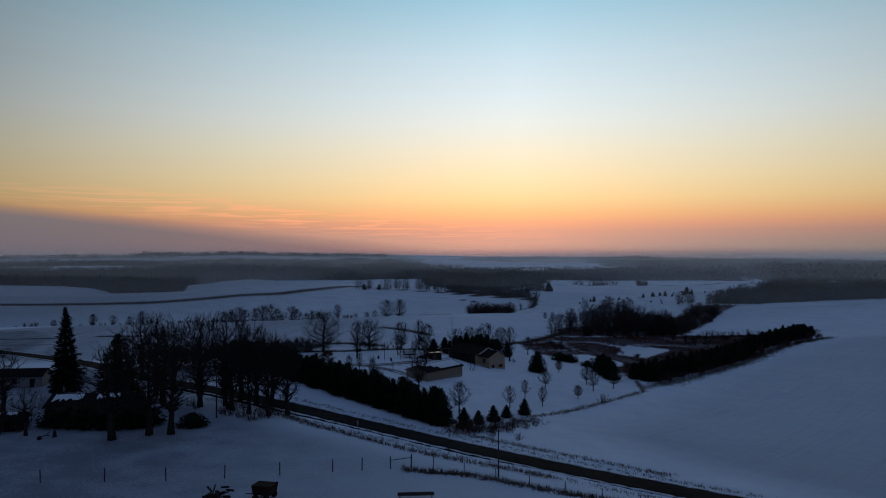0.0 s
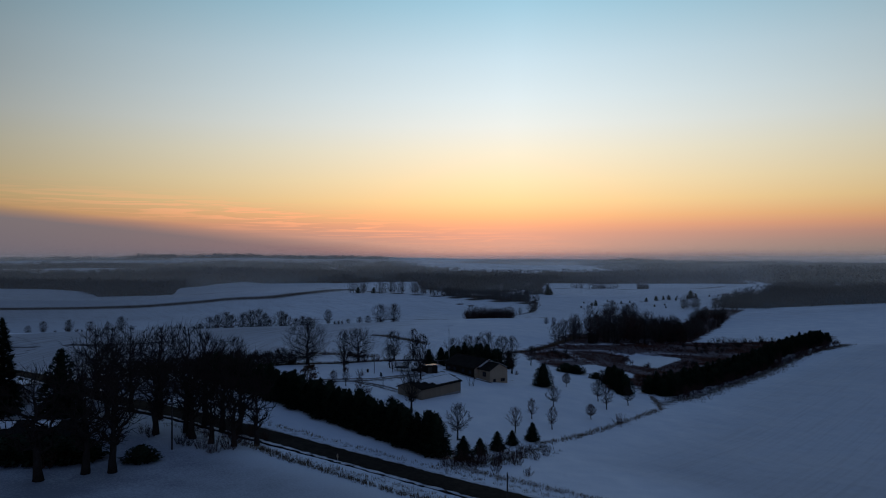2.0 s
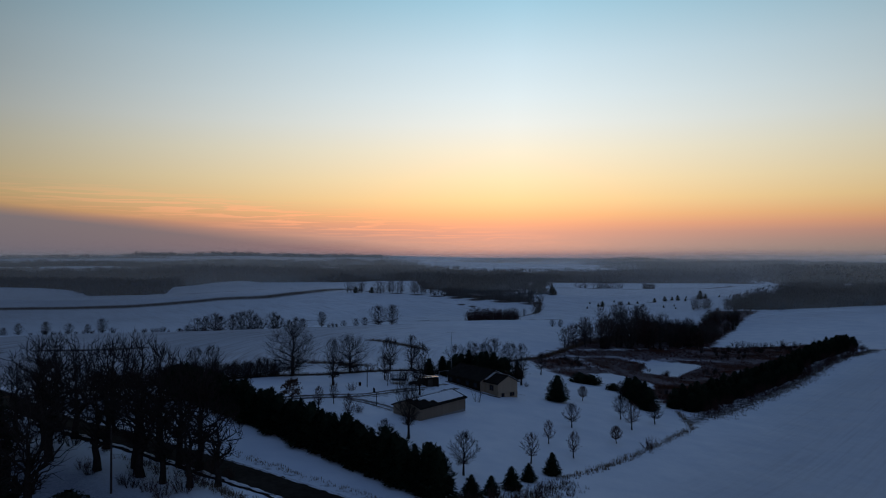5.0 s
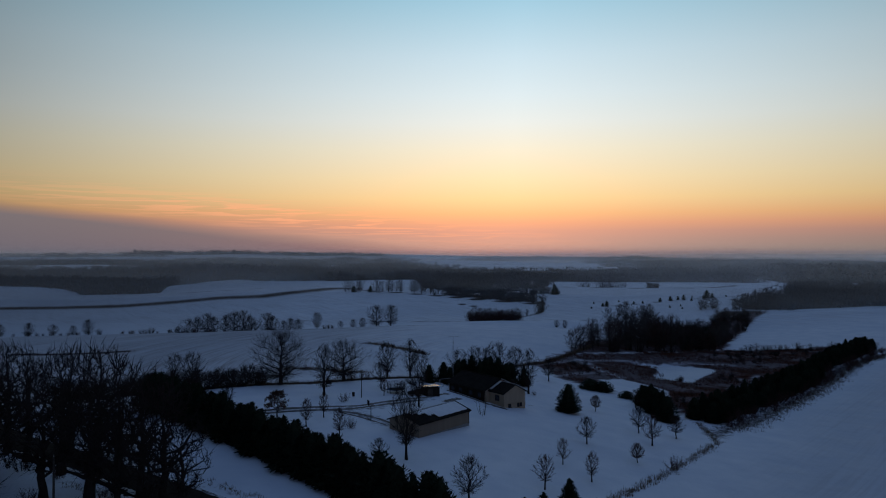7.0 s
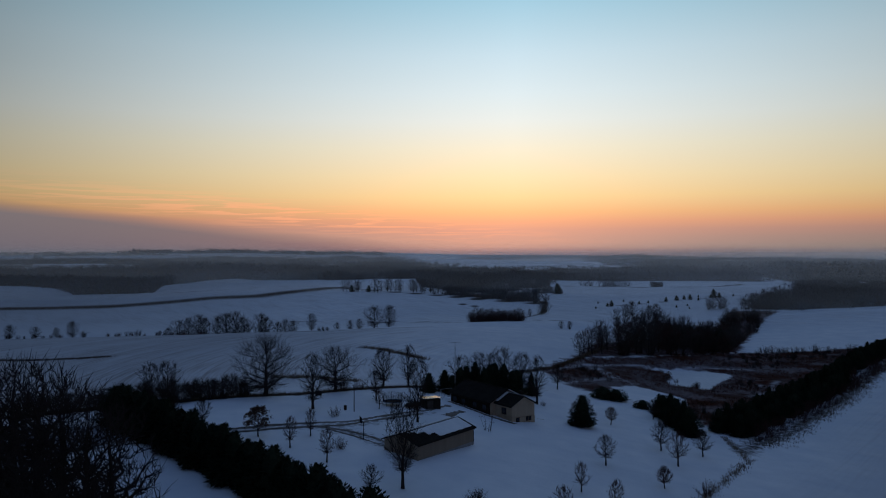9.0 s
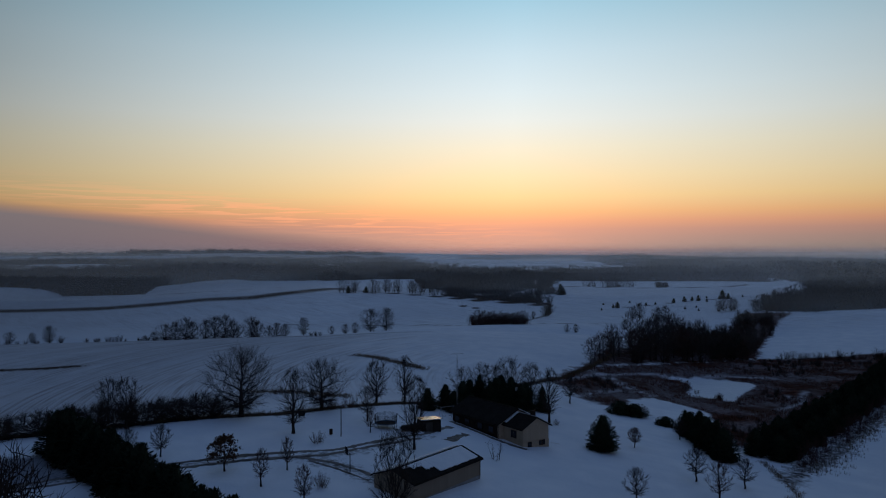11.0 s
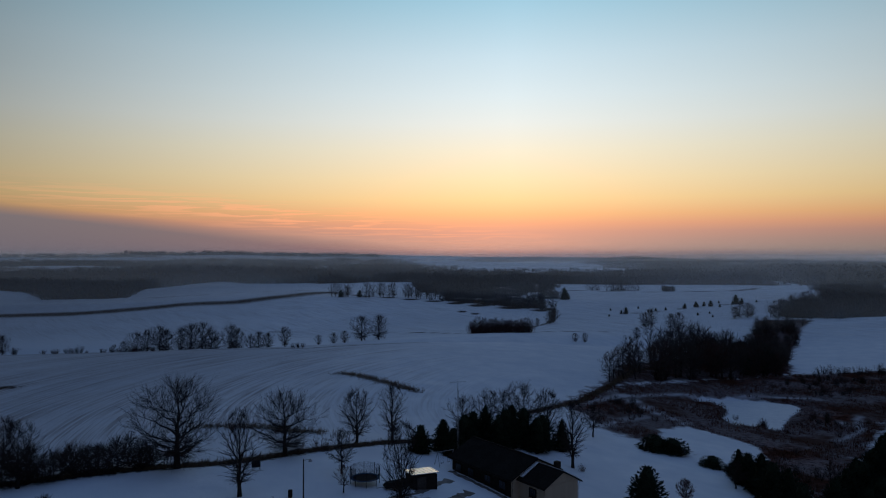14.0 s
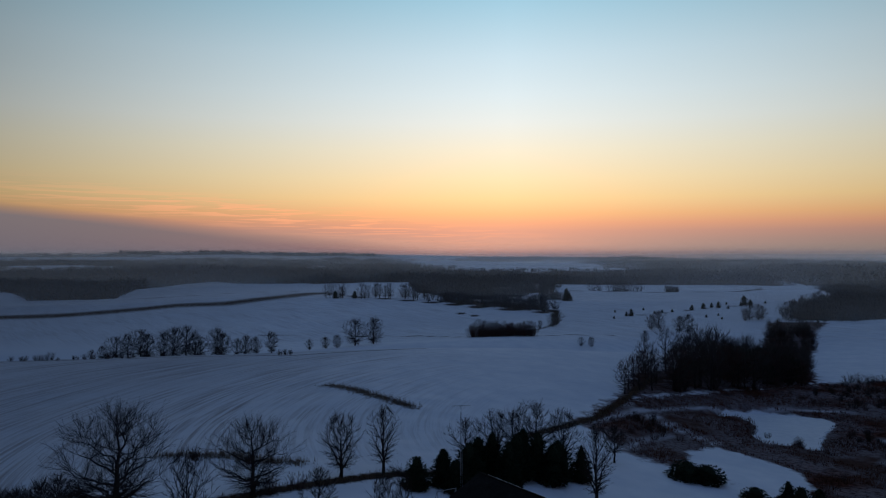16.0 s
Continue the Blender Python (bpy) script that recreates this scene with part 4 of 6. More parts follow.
# evergreens
row_a = conifer("hedge_spruce", 51, 7.0, 2.3, sprays=950, power=0.62, round_top=0.35, shaggy=0.4, length=0.78)
row_b = conifer("hedge_spruce", 52, 6.6, 2.5, sprays=950, power=0.6, round_top=0.45, shaggy=0.45, length=0.78)
row_c = conifer("hedge_spruce", 53, 7.3, 2.1, sprays=950, power=0.7, round_top=0.25, shaggy=0.4, length=0.75)
spots = []
for k in range(36):
    q = 2.3 * k
    spots.append((-0.5 - 0.707 * q + 0.35 * math.sin(k * 1.7), 144.4 + 0.707 * q + 0.35 * math.sin(k * 1.7), 1.02 + 0.14 * math.sin(k * 2.3) * math.sin(k * 0.9)))
plant([row_a, row_b, row_c, row_b], spots, "dense dark spruce in a windbreak row beside the road", "tree", "windbreak spruces", trng)
ever = [(-3.2, 243.5, 0.70), (0.5, 246.5, 0.75), (4.2, 249, 0.92), (8, 252, 1.01), (11.8, 254.5, 1.06), (15.4, 257, 1.01), (19, 258.5, 0.92), (22.5, 258, 0.79), (6, 255, 0.88), (13.5, 260, 0.97), (17.5, 255, 0.92), (10, 249, 0.92), (2.3, 243.8, 0.70)]
plant([row_b, row_a, row_b, row_c], ever, "dark spruce close behind the ranch house", "tree", "spruces behind the house", trng)
plant([row_a, row_b], [(53.5, 254, 0.72), (53.2, 249.5, 0.85), (53.4, 244.5, 0.95), (53.0, 239.5, 1.0), (53.2, 234.5, 0.98), (53.0, 230, 0.92)], "dark evergreen in a short row on the lawn", "tree", "lawn evergreens", trng)
plant([row_b], [(29, 226, 1.0)], "broad dark evergreen alone on the snowy lawn", "tree", "lawn evergreens", trng)
small_fir = conifer("small_spruce", 54, 3.6, 1.6, sprays=620, power=0.68, shaggy=0.3, length=0.5, trunk_r=0.07)
plant([small_fir], [(4, 143.5, 1.1), (7.1, 148.2, 0.78), (10.4, 152, 0.95), (13.5, 157, 0.78), (17.9, 162, 1.0), (66, 238, 0.9), (69, 240, 0.8)], "small dark spruce in a line at the field corner", "tree", "small spruces", trng)
juniper = conifer("juniper_bush", 55, 3.0, 2.9, sprays=700, power=0.5, round_top=0.6, shaggy=0.5, length=0.7, trunk_r=0.1)
plant([juniper], [(42.8, 268.5, 1.0), (46.2, 268, 0.95), (51.0, 260, 0.7), (54.5, 257.5, 0.62), (-58, 131.6, 1.3), (-61.5, 131.6, 1.4), (-65, 131.8, 1.25), (-69, 131.9, 1.15), (-54.6, 132.3, 1.2), (-45, 132, 0.8)], "low spreading dark juniper bush in the snow", "bush", "junipers", trng)
tall_spruce = conifer("tall_spruce", 56, 19.5, 3.2, sprays=1700, power=0.78, shaggy=0.6, length=1.35, trunk_r=0.3, core=0.3, foot=0.08, droop=-0.45, whorl=0.45)
plant([tall_spruce], [(-80.5, 156.4, 1.0), (-88, 118, 0.85), (-93, 128, 0.75)], "tall narrow dark spruce by the farmhouse", "tree", "farm spruces", trng)
broad_spruce = conifer("broad_spruce", 58, 14.2, 3.9, sprays=1500, power=0.62, shaggy=0.7, length=1.3, trunk_r=0.26, core=0.5, foot=0.1, droop=-0.35, whorl=0.25, round_top=0.12)
plant([broad_spruce], [(-67, 151, 1.0)], "broad shaggy dark spruce between oaks and farmhouse", "tree", "farm spruces", trng)
# right-hand windbreak: from the lawn corner along the marsh to the far end
spots = []
for k in range(62):
    s = k / 61
    x, y = 63 + (197 - 63) * s, 236 + (390 - 236) * s
    h = (0.82 + 0.30 * s + 0.08 * math.sin(k * 1.9)) * (1 - 3.5 * max(0.0, s - 0.9))
    spots.append((x - 1.0 + 0.6 * math.sin(k * 2.1), y + 1.0 + 0.5 * math.cos(k * 1.3), h))
for k in range(30):
    s = k / 61
    spots.append((65.2 + 134 * s + 0.5 * math.sin(k * 1.3), 233.6 + 154 * s + 0.5 * math.cos(k * 2.3), 0.78 + 0.1 * math.sin(k * 1.1)))
plant([row_b, row_a, row_b, row_c], spots, "dark evergreen in a long windbreak along the field", "tree", "field windbreak", trng)
spots = []
while len(spots) < 26:
    x, y = trng.uniform(92, 165), trng.uniform(362, 440)
    if inside(np.array([x]), np.array([y]), CLUMP)[0] > 4:
        spots.append((x, y, trng.uniform(0.8, 1.35)))
plant([row_b, row_a], spots, "dark cedar among the bare woodland trees", "tree", "hollow cedars", trng)
kinds_remove([row_a, row_b, row_c, small_fir, juniper, tall_spruce, broad_spruce])

# brush
brush = shrub("brush", 61, 4.4, 2.9, stems=26, twigs=12, twig_r=0.026)
brush_b = shrub("shrub", 62, 3.3, 2.2, stems=22, twigs=11, twig_r=0.02, material=M_TWIG_RED)
roadside = []
for x, y, q in oaks:
    if y > 145:
        for k in range(2):
            roadside.append((x + trng.uniform(-2.5, 3.5), y + trng.uniform(-5.5, 0.5), trng.uniform(0.3, 0.6)))
roadside += [(-45 + 1.4 * k + trng.uniform(-1, 1), 163.5 - 1.1 * k + trng.uniform(-1, 1), trng.uniform(0.9, 1.3)) for k in range(9)]
roadside = [p for p in roadside if abs(float((np.array(p[:2]) - (ROAD_A + ROAD_B) / 2) @ ROAD_N)) > 5.5]
plant([brush, brush, brush_b], roadside, "dark leafless undergrowth below the oaks", "bush", "roadside brush", trng)
spots = []
for k in range(46):
    s = k / 45
    spots.append((-78 + 38 * s + trng.uniform(-1.2, 1.2), 208 + 18.5 * s + trng.uniform(-1.8, 1.8), trng.uniform(0.5, 0.92)))
thicket = bare_tree("thicket_bush", 64, 3.5, 2.7, base=0.0, limbs=5, ends=150, twigs=5, twig_r=0.018, tr=0.09, gnarl=0.5, vase=0.2, fine=False)
spots = [(x, y, 1.45 * q) for x, y, q in spots]
plant([thicket], spots, "dense rounded leafless brush along the yard edge", "bush", "brush line", trng)
kinds_remove([thicket])
plant([brush_b], [(-22, 237, 0.8), (-19, 239, 0.75), (-28, 250.5, 0.6), (-36, 252, 0.55), (-16.6, 190, 0.65), (-20.3, 209.6, 0.6), (40.6, 186.5, 0.8), (3, 140, 0.8), (5.5, 139.5, 0.75), (7, 142, 1.0), (9.5, 141, 0.7), (11, 145, 0.9), (13, 143, 0.6), (14, 149, 0.7), (16.5, 147.5, 0.5), (16, 153, 0.45), (19, 151, 0.4), (9, 137.5, 0.5), (14, 136.5, 0.45), (1, 138.5, 0.6), (-30, 147, 0.5), (-33, 149, 0.7), (-36, 147.5, 0.6), (-40, 147.5, 0.6), (-36, 138, 0.8), (-34, 140.5, 0.9), (-32, 143, 0.7), (-38.5, 140, 0.7), (-73, 127, 1.0), (-76, 124, 1.1), (-57, 127.5, 0.9), (-82, 133, 1.3), (23.5, 244.5, 0.4)],
      "leafless twiggy shrub in the snow", "bush", "shrubs", trng)
stemmy = shrub("stemmy_shrub", 63, 4.4, 1.7, stems=7, twigs=6, twig_r=0.016)
plant([stemmy], [(8.4, 209.6, 1.0)], "thin many-stemmed leafless shrub in the snow", "bush", "shrubs", trng)
plant([stemmy], [(9.6, 141.5, 0.95), (12.4, 144.5, 0.85), (6.5, 139.5, 0.8)], "thin many-stemmed leafless shrub in the snow", "bush", "shrubs", trng)
kinds_remove([stemmy])
spots = []
for k in range(100):
    s = k / 99
    x, y = 66 + (196 - 66) * s, 232 + (384 - 232) * s
    q = trng.uniform(0, 6.0)
    spots.append((x + q * 0.757 - 1.0, y - q * 0.653 + 1.0, trng.uniform(0.6, 1.15) * (1.1 - 0.09 * q)))
plant([brush_b], spots, "brown brush at the foot of the windbreak", "bush", "windbreak brush", trng)

plant([brush_b], [(73, 311, 0.5), (75.5, 309, 0.45), (80, 302.5, 0.5), (97, 313, 0.55), (99, 316, 0.5), (84, 299.5, 0.35), (41, 297, 0.6), (45, 294, 0.55), (48, 298, 0.6), (44, 301, 0.5), (51, 296, 0.5), (38, 292, 0.45), (110, 310, 0.5), (88, 285, 0.4), (75, 277, 0.45), (95, 296, 0.5), (56, 259, 0.6), (118, 345, 0.6), (130, 352, 0.7), (105, 352, 0.6)], "dark marsh shrub near the frozen pond", "bush", "marsh shrubs", trng)

mrng = random.Random(91)
marsh_brush = []
for cx, cy, rx, ry, n in ((46, 305, 4.5, 4.5, 14), (76.5, 310.5, 2.2, 5, 9), (99, 312, 4, 5, 9), (82, 305, 3, 2, 5), (124, 362, 22, 9, 34), (150, 375, 18, 10, 24), (112, 345, 12, 5, 9), (70, 256, 4, 6, 8)):
    for k in range(n):
        marsh_brush.append((cx + rx * mrng.gauss(0, 0.6), cy + ry * mrng.gauss(0, 0.6), mrng.uniform(0.28, 0.6)))
marsh_brush = [p for p in marsh_brush if inside(np.array([p[0]]), np.array([p[1]]), POND)[0] < -0.5]
plant([brush_b, brush], marsh_brush, "low dark brush in the marsh round the pond", "bush", "marsh shrubs", mrng)

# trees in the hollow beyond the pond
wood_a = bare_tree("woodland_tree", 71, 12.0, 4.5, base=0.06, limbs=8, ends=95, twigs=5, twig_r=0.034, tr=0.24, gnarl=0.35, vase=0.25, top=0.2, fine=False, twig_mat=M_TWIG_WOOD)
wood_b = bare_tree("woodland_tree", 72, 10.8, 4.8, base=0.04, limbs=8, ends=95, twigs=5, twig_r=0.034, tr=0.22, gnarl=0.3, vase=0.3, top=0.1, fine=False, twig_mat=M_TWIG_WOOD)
wood_c = bare_tree("woodland_tree", 73, 8.8, 4.6, base=0.0, limbs=8, ends=95, twigs=5, twig_r=0.034, tr=0.18, gnarl=0.35, vase=0.3, top=0.0, twig_mat=M_TWIG_RED, fine=False)
spots = []
while len(spots) < 230:
    x, y = trng.uniform(45, 228), trng.uniform(325, 568)
    if inside(np.array([x]), np.array([y]), CLUMP)[0] > 0 and (y < 415 or trng.random() < 0.75):
        spots.append((x, y, trng.uniform(0.8, 1.2) * (0.9 if x < 66 else 1.15 if x < 100 else 1.0 if y < 392 else 0.75 if y < 450 else 0.5)))
plant([wood_a, wood_b, wood_c], spots, "bare woodland tree in the hollow beyond the pond", "tree", "hollow woodland", trng)
spots = []
while len(spots) < 60:
    x, y = trng.uniform(60, 220), trng.uniform(335, 550)
    if inside(np.array([x]), np.array([y]), CLUMP)[0] > 0:
        spots.append((x, y, trng.uniform(0.8, 1.4)))
plant([brush, brush_b], spots, "leafless undergrowth in the hollow woodland", "bush", "hollow undergrowth", trng)
plant([brush, brush_b], [(138 + 3.8 * k + trng.uniform(-1, 1), 386 + 0.4 * k + trng.uniform(-1.5, 1.5), trng.uniform(0.7, 1.1)) for k in range(15)], "low leafless brush between marsh and field", "bush", "marsh edge brush", trng)
plant([brush], [(-140 + 3.6 * k + trng.uniform(-1, 1), 458 + trng.uniform(-3, 3), trng.uniform(0.6, 1.1)) for k in range(9)] + [(-52, 386, 0.45), (-50, 386.3, 0.5), (-48.3, 386.5, 0.42)], "leafless brush along the creek", "bush", "creek brush", trng)
crest_brush = []
for (x0, y0), (x1, y1) in zip(CREST[:6], CREST[1:6]):
    n = int(math.hypot(x1 - x0, y1 - y0) / 2.8)
    for k in range(n):
        if noise.noise((x0 * 0.3 + k * 0.23, 1.7, 0.0)) > -0.12:
            s = (k + trng.random()) / n
            crest_brush.append((x0 + (x1 - x0) * s, y0 + (y1 - y0) * s + 3.0 + trng.uniform(-1.5, 1.5), trng.uniform(0.3, 0.75)))
plant([brush_b, brush], crest_brush, "low leafless brush along the crest of the field", "bush", "crest brush", trng)
# creek trees behind the crest, field trees
wood_d = bare_tree("creek_tree", 74, 10.5, 5.2, base=0.02, limbs=8, ends=230, twigs=6, twig_r=0.028, tr=0.26, gnarl=0.35, vase=0.3, top=0.1, fine=False)
wood_e = bare_tree("creek_tree", 75, 9.5, 4.2, base=0.04, limbs=8, ends=210, twigs=6, twig_r=0.028, tr=0.24, gnarl=0.35, vase=0.4, top=0.2, fine=False)
creek = [(-165, 402, 0.72), (-171, 400, 0.5), (-178, 396, 0.5), (-187, 392, 0.6), (-57, 397, 0.78), (-36, 470, 1.15), (-28, 474, 1.15), (-55, 462, 0.5), (-48, 462, 0.5), (-43, 462, 0.55), (71, 476, 0.5), (104, 505, 0.6), (-200, 392, 0.55), (-215, 405, 0.6), (66, 474, 0.4)]
creek += [(-137, 458, 0.95), (-133, 461, 1.1), (-128.5, 463, 1.15), (-124, 459, 1.05), (-118, 462, 1.2), (-113, 460, 1.3), (-109, 464, 1.3), (-104, 461, 1.15), (-101, 458, 0.8), (-142, 456, 0.6), (-146, 455, 0.5)]
creek += [(-95, 462, 1.2), (-92, 459, 1.05), (-86, 461, 0.8), (-82, 460, 0.85), (-78, 461, 0.75), (70, 566, 0.95), (67, 560, 0.75), (72, 574, 0.8), (58, 548, 0.5), (190, 583, 1.0), (195, 582, 0.9), (186, 580, 0.8), (199, 586, 0.7), (126, 555, 1.0), (121, 552, 0.9), (133, 540, 0.9), (137, 538, 1.0)]
plant([wood_d, wood_e, wood_d], creek, "bare tree along the creek between snowy fields", "tree", "creek trees", trng)
spots = [(18 + 1.36 * k + trng.uniform(-0.8, 0.8), 499 + trng.uniform(-4, 6), trng.uniform(0.62, 0.84)) for k in range(22)]
plant([wood_c, wood_c, wood_b], spots, "thin bare sapling in a field thicket", "tree", "field thicket", trng)
plant([brush_b], [(18 + 1.25 * k + trng.uniform(-0.6, 0.6), 499 + trng.uniform(-4, 4), trng.uniform(1.5, 2.0)) for k in range(24)], "dense reddish bush in a field thicket", "bush", "thicket bushes", trng)
spots = [(trng.uniform(-82, 0), 690 + trng.uniform(-8, 8), trng.uniform(0.8, 1.25)) for k in range(26)]
plant([wood_a, wood_b], spots, "bare tree in a line between far fields", "tree", "far tree line", trng)
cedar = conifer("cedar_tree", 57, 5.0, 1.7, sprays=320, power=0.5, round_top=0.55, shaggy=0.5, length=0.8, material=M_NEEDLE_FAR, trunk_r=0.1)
plant([cedar], [(101, 705, 1.9), (104, 708, 1.2), (174, 637, 0.75), (184, 643, 0.85), (192, 649, 0.7), (196, 647, 0.9), (126, 612, 0.95), (123, 612, 0.6), (150, 625, 0.5), (144, 622, 0.4), (158, 629, 0.45), (219, 659, 1.4), (223, 658, 0.9), (112, 600, 0.35), (170, 600, 0.4), (180, 606, 0.35), (210, 668, 0.4), (240, 672, 0.4), (176, 590, 0.35), (-74, 688, 1.2), (-60, 690, 1.1), (142, 640, 0.4), (200, 640, 0.5), (215, 655, 0.5), (120, 630, 0.35)], "dark cedar standing in a far snowy field", "tree", "field cedars", trng)
kinds_remove([wood_d, wood_e, brush, brush_b, wood_a, wood_b, wood_c, cedar, rounded, young, young_b])


def far_woods(name, zones, count, seed, hmin, hmax, label, blades=14, thick=0.10, wide=0.5):
    """Distant bare woods: a great many round-headed trees, each a trunk and a ragged head of branches."""
    r = random.Random(seed)
    g = Geo()
    area = []
    for poly in zones:
        xs, ys = [p[0] for p in poly], [p[1] for p in poly]
        area.append((poly, min(xs), max(xs), min(ys), max(ys)))
    weights = [(a[2] - a[1]) * (a[4] - a[3]) for a in area]
    done = 0
    while done < count:
        poly, x0, x1, y0, y1 = r.choices(area, weights)[0]
        pts = np.random.default_rng(r.randrange(10 ** 9)).uniform((x0, y0), (x1, y1), (64, 2))
        ok = inside(pts[:, 0], pts[:, 1], poly) > 0
        for x, y in pts[ok]:
            z = gz(x, y) - 0.3
            patch = 0.5 + noise.noise((x * 0.012, y * 0.012, seed))
            h = (hmin + (hmax - hmin) * min(1.0, max(0.0, patch + r.gauss(0, 0.22))))
            w = h * wide * r.uniform(0.75, 1.2)
            g.add([(x - 0.25, y, z), (x + 0.25, y, z), (x, y + 0.25, z), (x, y, z + h * 0.8)], [(0, 1, 3), (1, 2, 3), (2, 0, 3)])
            for _ in range(blades):
                a, c = r.uniform(0, 6.28), r.uniform(-0.98, 0.95)
                f = (1 - c * c) ** 0.5 * r.uniform(0.35, 1.0)
                cx, cy, cz = x + w * f * math.cos(a), y + w * f * math.sin(a), z + h * (0.5 + 0.5 * c)
                L, t = h * r.uniform(0.10, 0.2), thick * h * r.uniform(0.6, 1.3)
                dx, dy, dz = math.cos(a) * f * 0.8 + r.gauss(0, 0.3), math.sin(a) * f * 0.8 + r.gauss(0, 0.3), 0.7 + r.gauss(0, 0.3)
                b = r.uniform(0, 6.28)
                tx, ty = t * math.cos(b), t * math.sin(b)
                g.add([(cx - dx * L, cy - dy * L, max(z, cz - dz * L)), (cx + tx, cy + ty, cz), (cx + dx * L, cy + dy * L, cz + dz * L), (cx - tx, cy - ty, cz)], [(0, 1, 2), (0, 2, 3)])
            done += 1
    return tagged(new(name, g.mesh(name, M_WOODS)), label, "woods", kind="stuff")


far_woods("woods_middle", WOODS_MIDDLE, 900, 81, 4.5, 9.5, "dark bare woods beyond the snowy fields", blades=60, thick=0.035)
far_woods("woods_behind", WOODS_BEHIND, 2400, 85, 7, 12, "belt of grey bare woods", blades=22, thick=0.07)
far_woods("woods_south", WOODS_SOUTH, 4200, 82, 8, 14, "wide grey bare woods", blades=20, thick=0.07, wide=0.6)
far_woods("woods_valley", WOODS_VALLEY, 10500, 86, 8, 13, "grey bare woods in the far valley", blades=20, thick=0.10, wide=0.9)
far_woods("woods_north", WOODS_NORTH, 2500, 83, 5, 9.5, "dark bare woods beyond the hedged field", blades=46, thick=0.032, wide=0.6)
far_woods("woods_north_edge", [[(207, 572), (240, 556), (330, 620), (440, 900), (406, 915), (362, 785), (300, 700), (216, 602)]], 520, 88, 3.5, 7.5, "dark bare brushwood along a far field edge", blades=46, thick=0.04, wide=0.7)
far_woods("woods_north_far", WOODS_NORTH_FAR, 7200, 87, 9, 15, "wide grey bare woods", blades=16, thick=0.13, wide=0.85)
far_woods("woods_distance", WOODS_DISTANCE, 2600, 84, 9, 20, "far grey woods near the horizon", blades=9, thick=0.14, wide=1.0)
far_woods("ridge_trees", [[(150, 878), (205, 858), (212, 864), (160, 886)], [(228, 856), (240, 858), (240, 866), (228, 864)], [(262, 866), (306, 884), (300, 896), (260, 876)], [(132, 888), (146, 884), (146, 892)]], 80, 89, 4, 9, "thin line of bare trees on a far field ridge", blades=22, thick=0.04)

# ---- haze banks over the far valley ----
for y, dens, top in ((520, 0.04, 40), (700, 0.09, 45), (1050, 0.16, 55), (1600, 0.22, 58), (2300, 0.27, 62), (3100, 0.34, 64), (4100, 0.6, 68)):
    g = Geo()
    n = 24
    for i in range(n + 1):
        x = -4300 + 8600 * i / n
        yy = y + 0.00004 * x * x
        g.v += [(x, yy, -30.0), (x, yy, float(top) + 5)]
    for i in range(n):
        g.f.append((2 * i, 2 * i + 2, 2 * i + 3, 2 * i + 1))
    tagged(new("haze_bank", g.mesh("haze_bank", mist_material("haze", dens, 0.0, float(top), tint=(0.78, 0.84, 0.95) if y < 2500 else (0.92, 0.90, 0.90)))), "thin winter haze over the far valley", "haze", kind="stuff")
# the haze lies thicker in the hollows to the north
for y, dens, top in ((545, 0.10, 22), (900, 0.18, 45), (1500, 0.18, 52)):
    g = Geo()
    for i in range(13):
        x = 40 + 4200 * (i / 12) ** 1.5
        g.v += [(x, y + 0.00004 * x * x, -30.0), (x, y + 0.00004 * x * x, top + 5.0)]
    for i in range(12):
        g.f.append((2 * i, 2 * i + 2, 2 * i + 3, 2 * i + 1))
    tagged(new("haze_bank", g.mesh("haze_bank", mist_material("haze", dens, 0.0, float(top), (60.0, 330.0)))), "thin winter haze over the northern hollows", "haze", kind="stuff")

# ---- buildings ----


def at(x, y, z, rz):
    e = new("tmp")
    e.matrix_basis = pose(x, y, z, 0, 0, rz)
    return e


def gable_roof(g, L, W, z0, rise, over, th, x0=0.0, y0=0.0):
    """Two sloping slabs; the ridge runs along x."""
    k = rise / (W / 2)
    for s in (-1, 1):
        ye = s * (W / 2 + over)
        ze = z0 - k * over
        for_v = []
        for x in (-L / 2 - over, L / 2 + over):
            for_v += [(x + x0, y0 + ye, ze), (x + x0, y0, z0 + rise), (x + x0, y0 + ye, ze + th), (x + x0, y0, z0 + rise + th)]
        f = [(0, 1, 3, 2), (4, 6, 7, 5), (0, 4, 5, 1), (2, 3, 7, 6), (0, 2, 6, 4), (1, 5, 7, 3)]
        g.add(for_v, f)


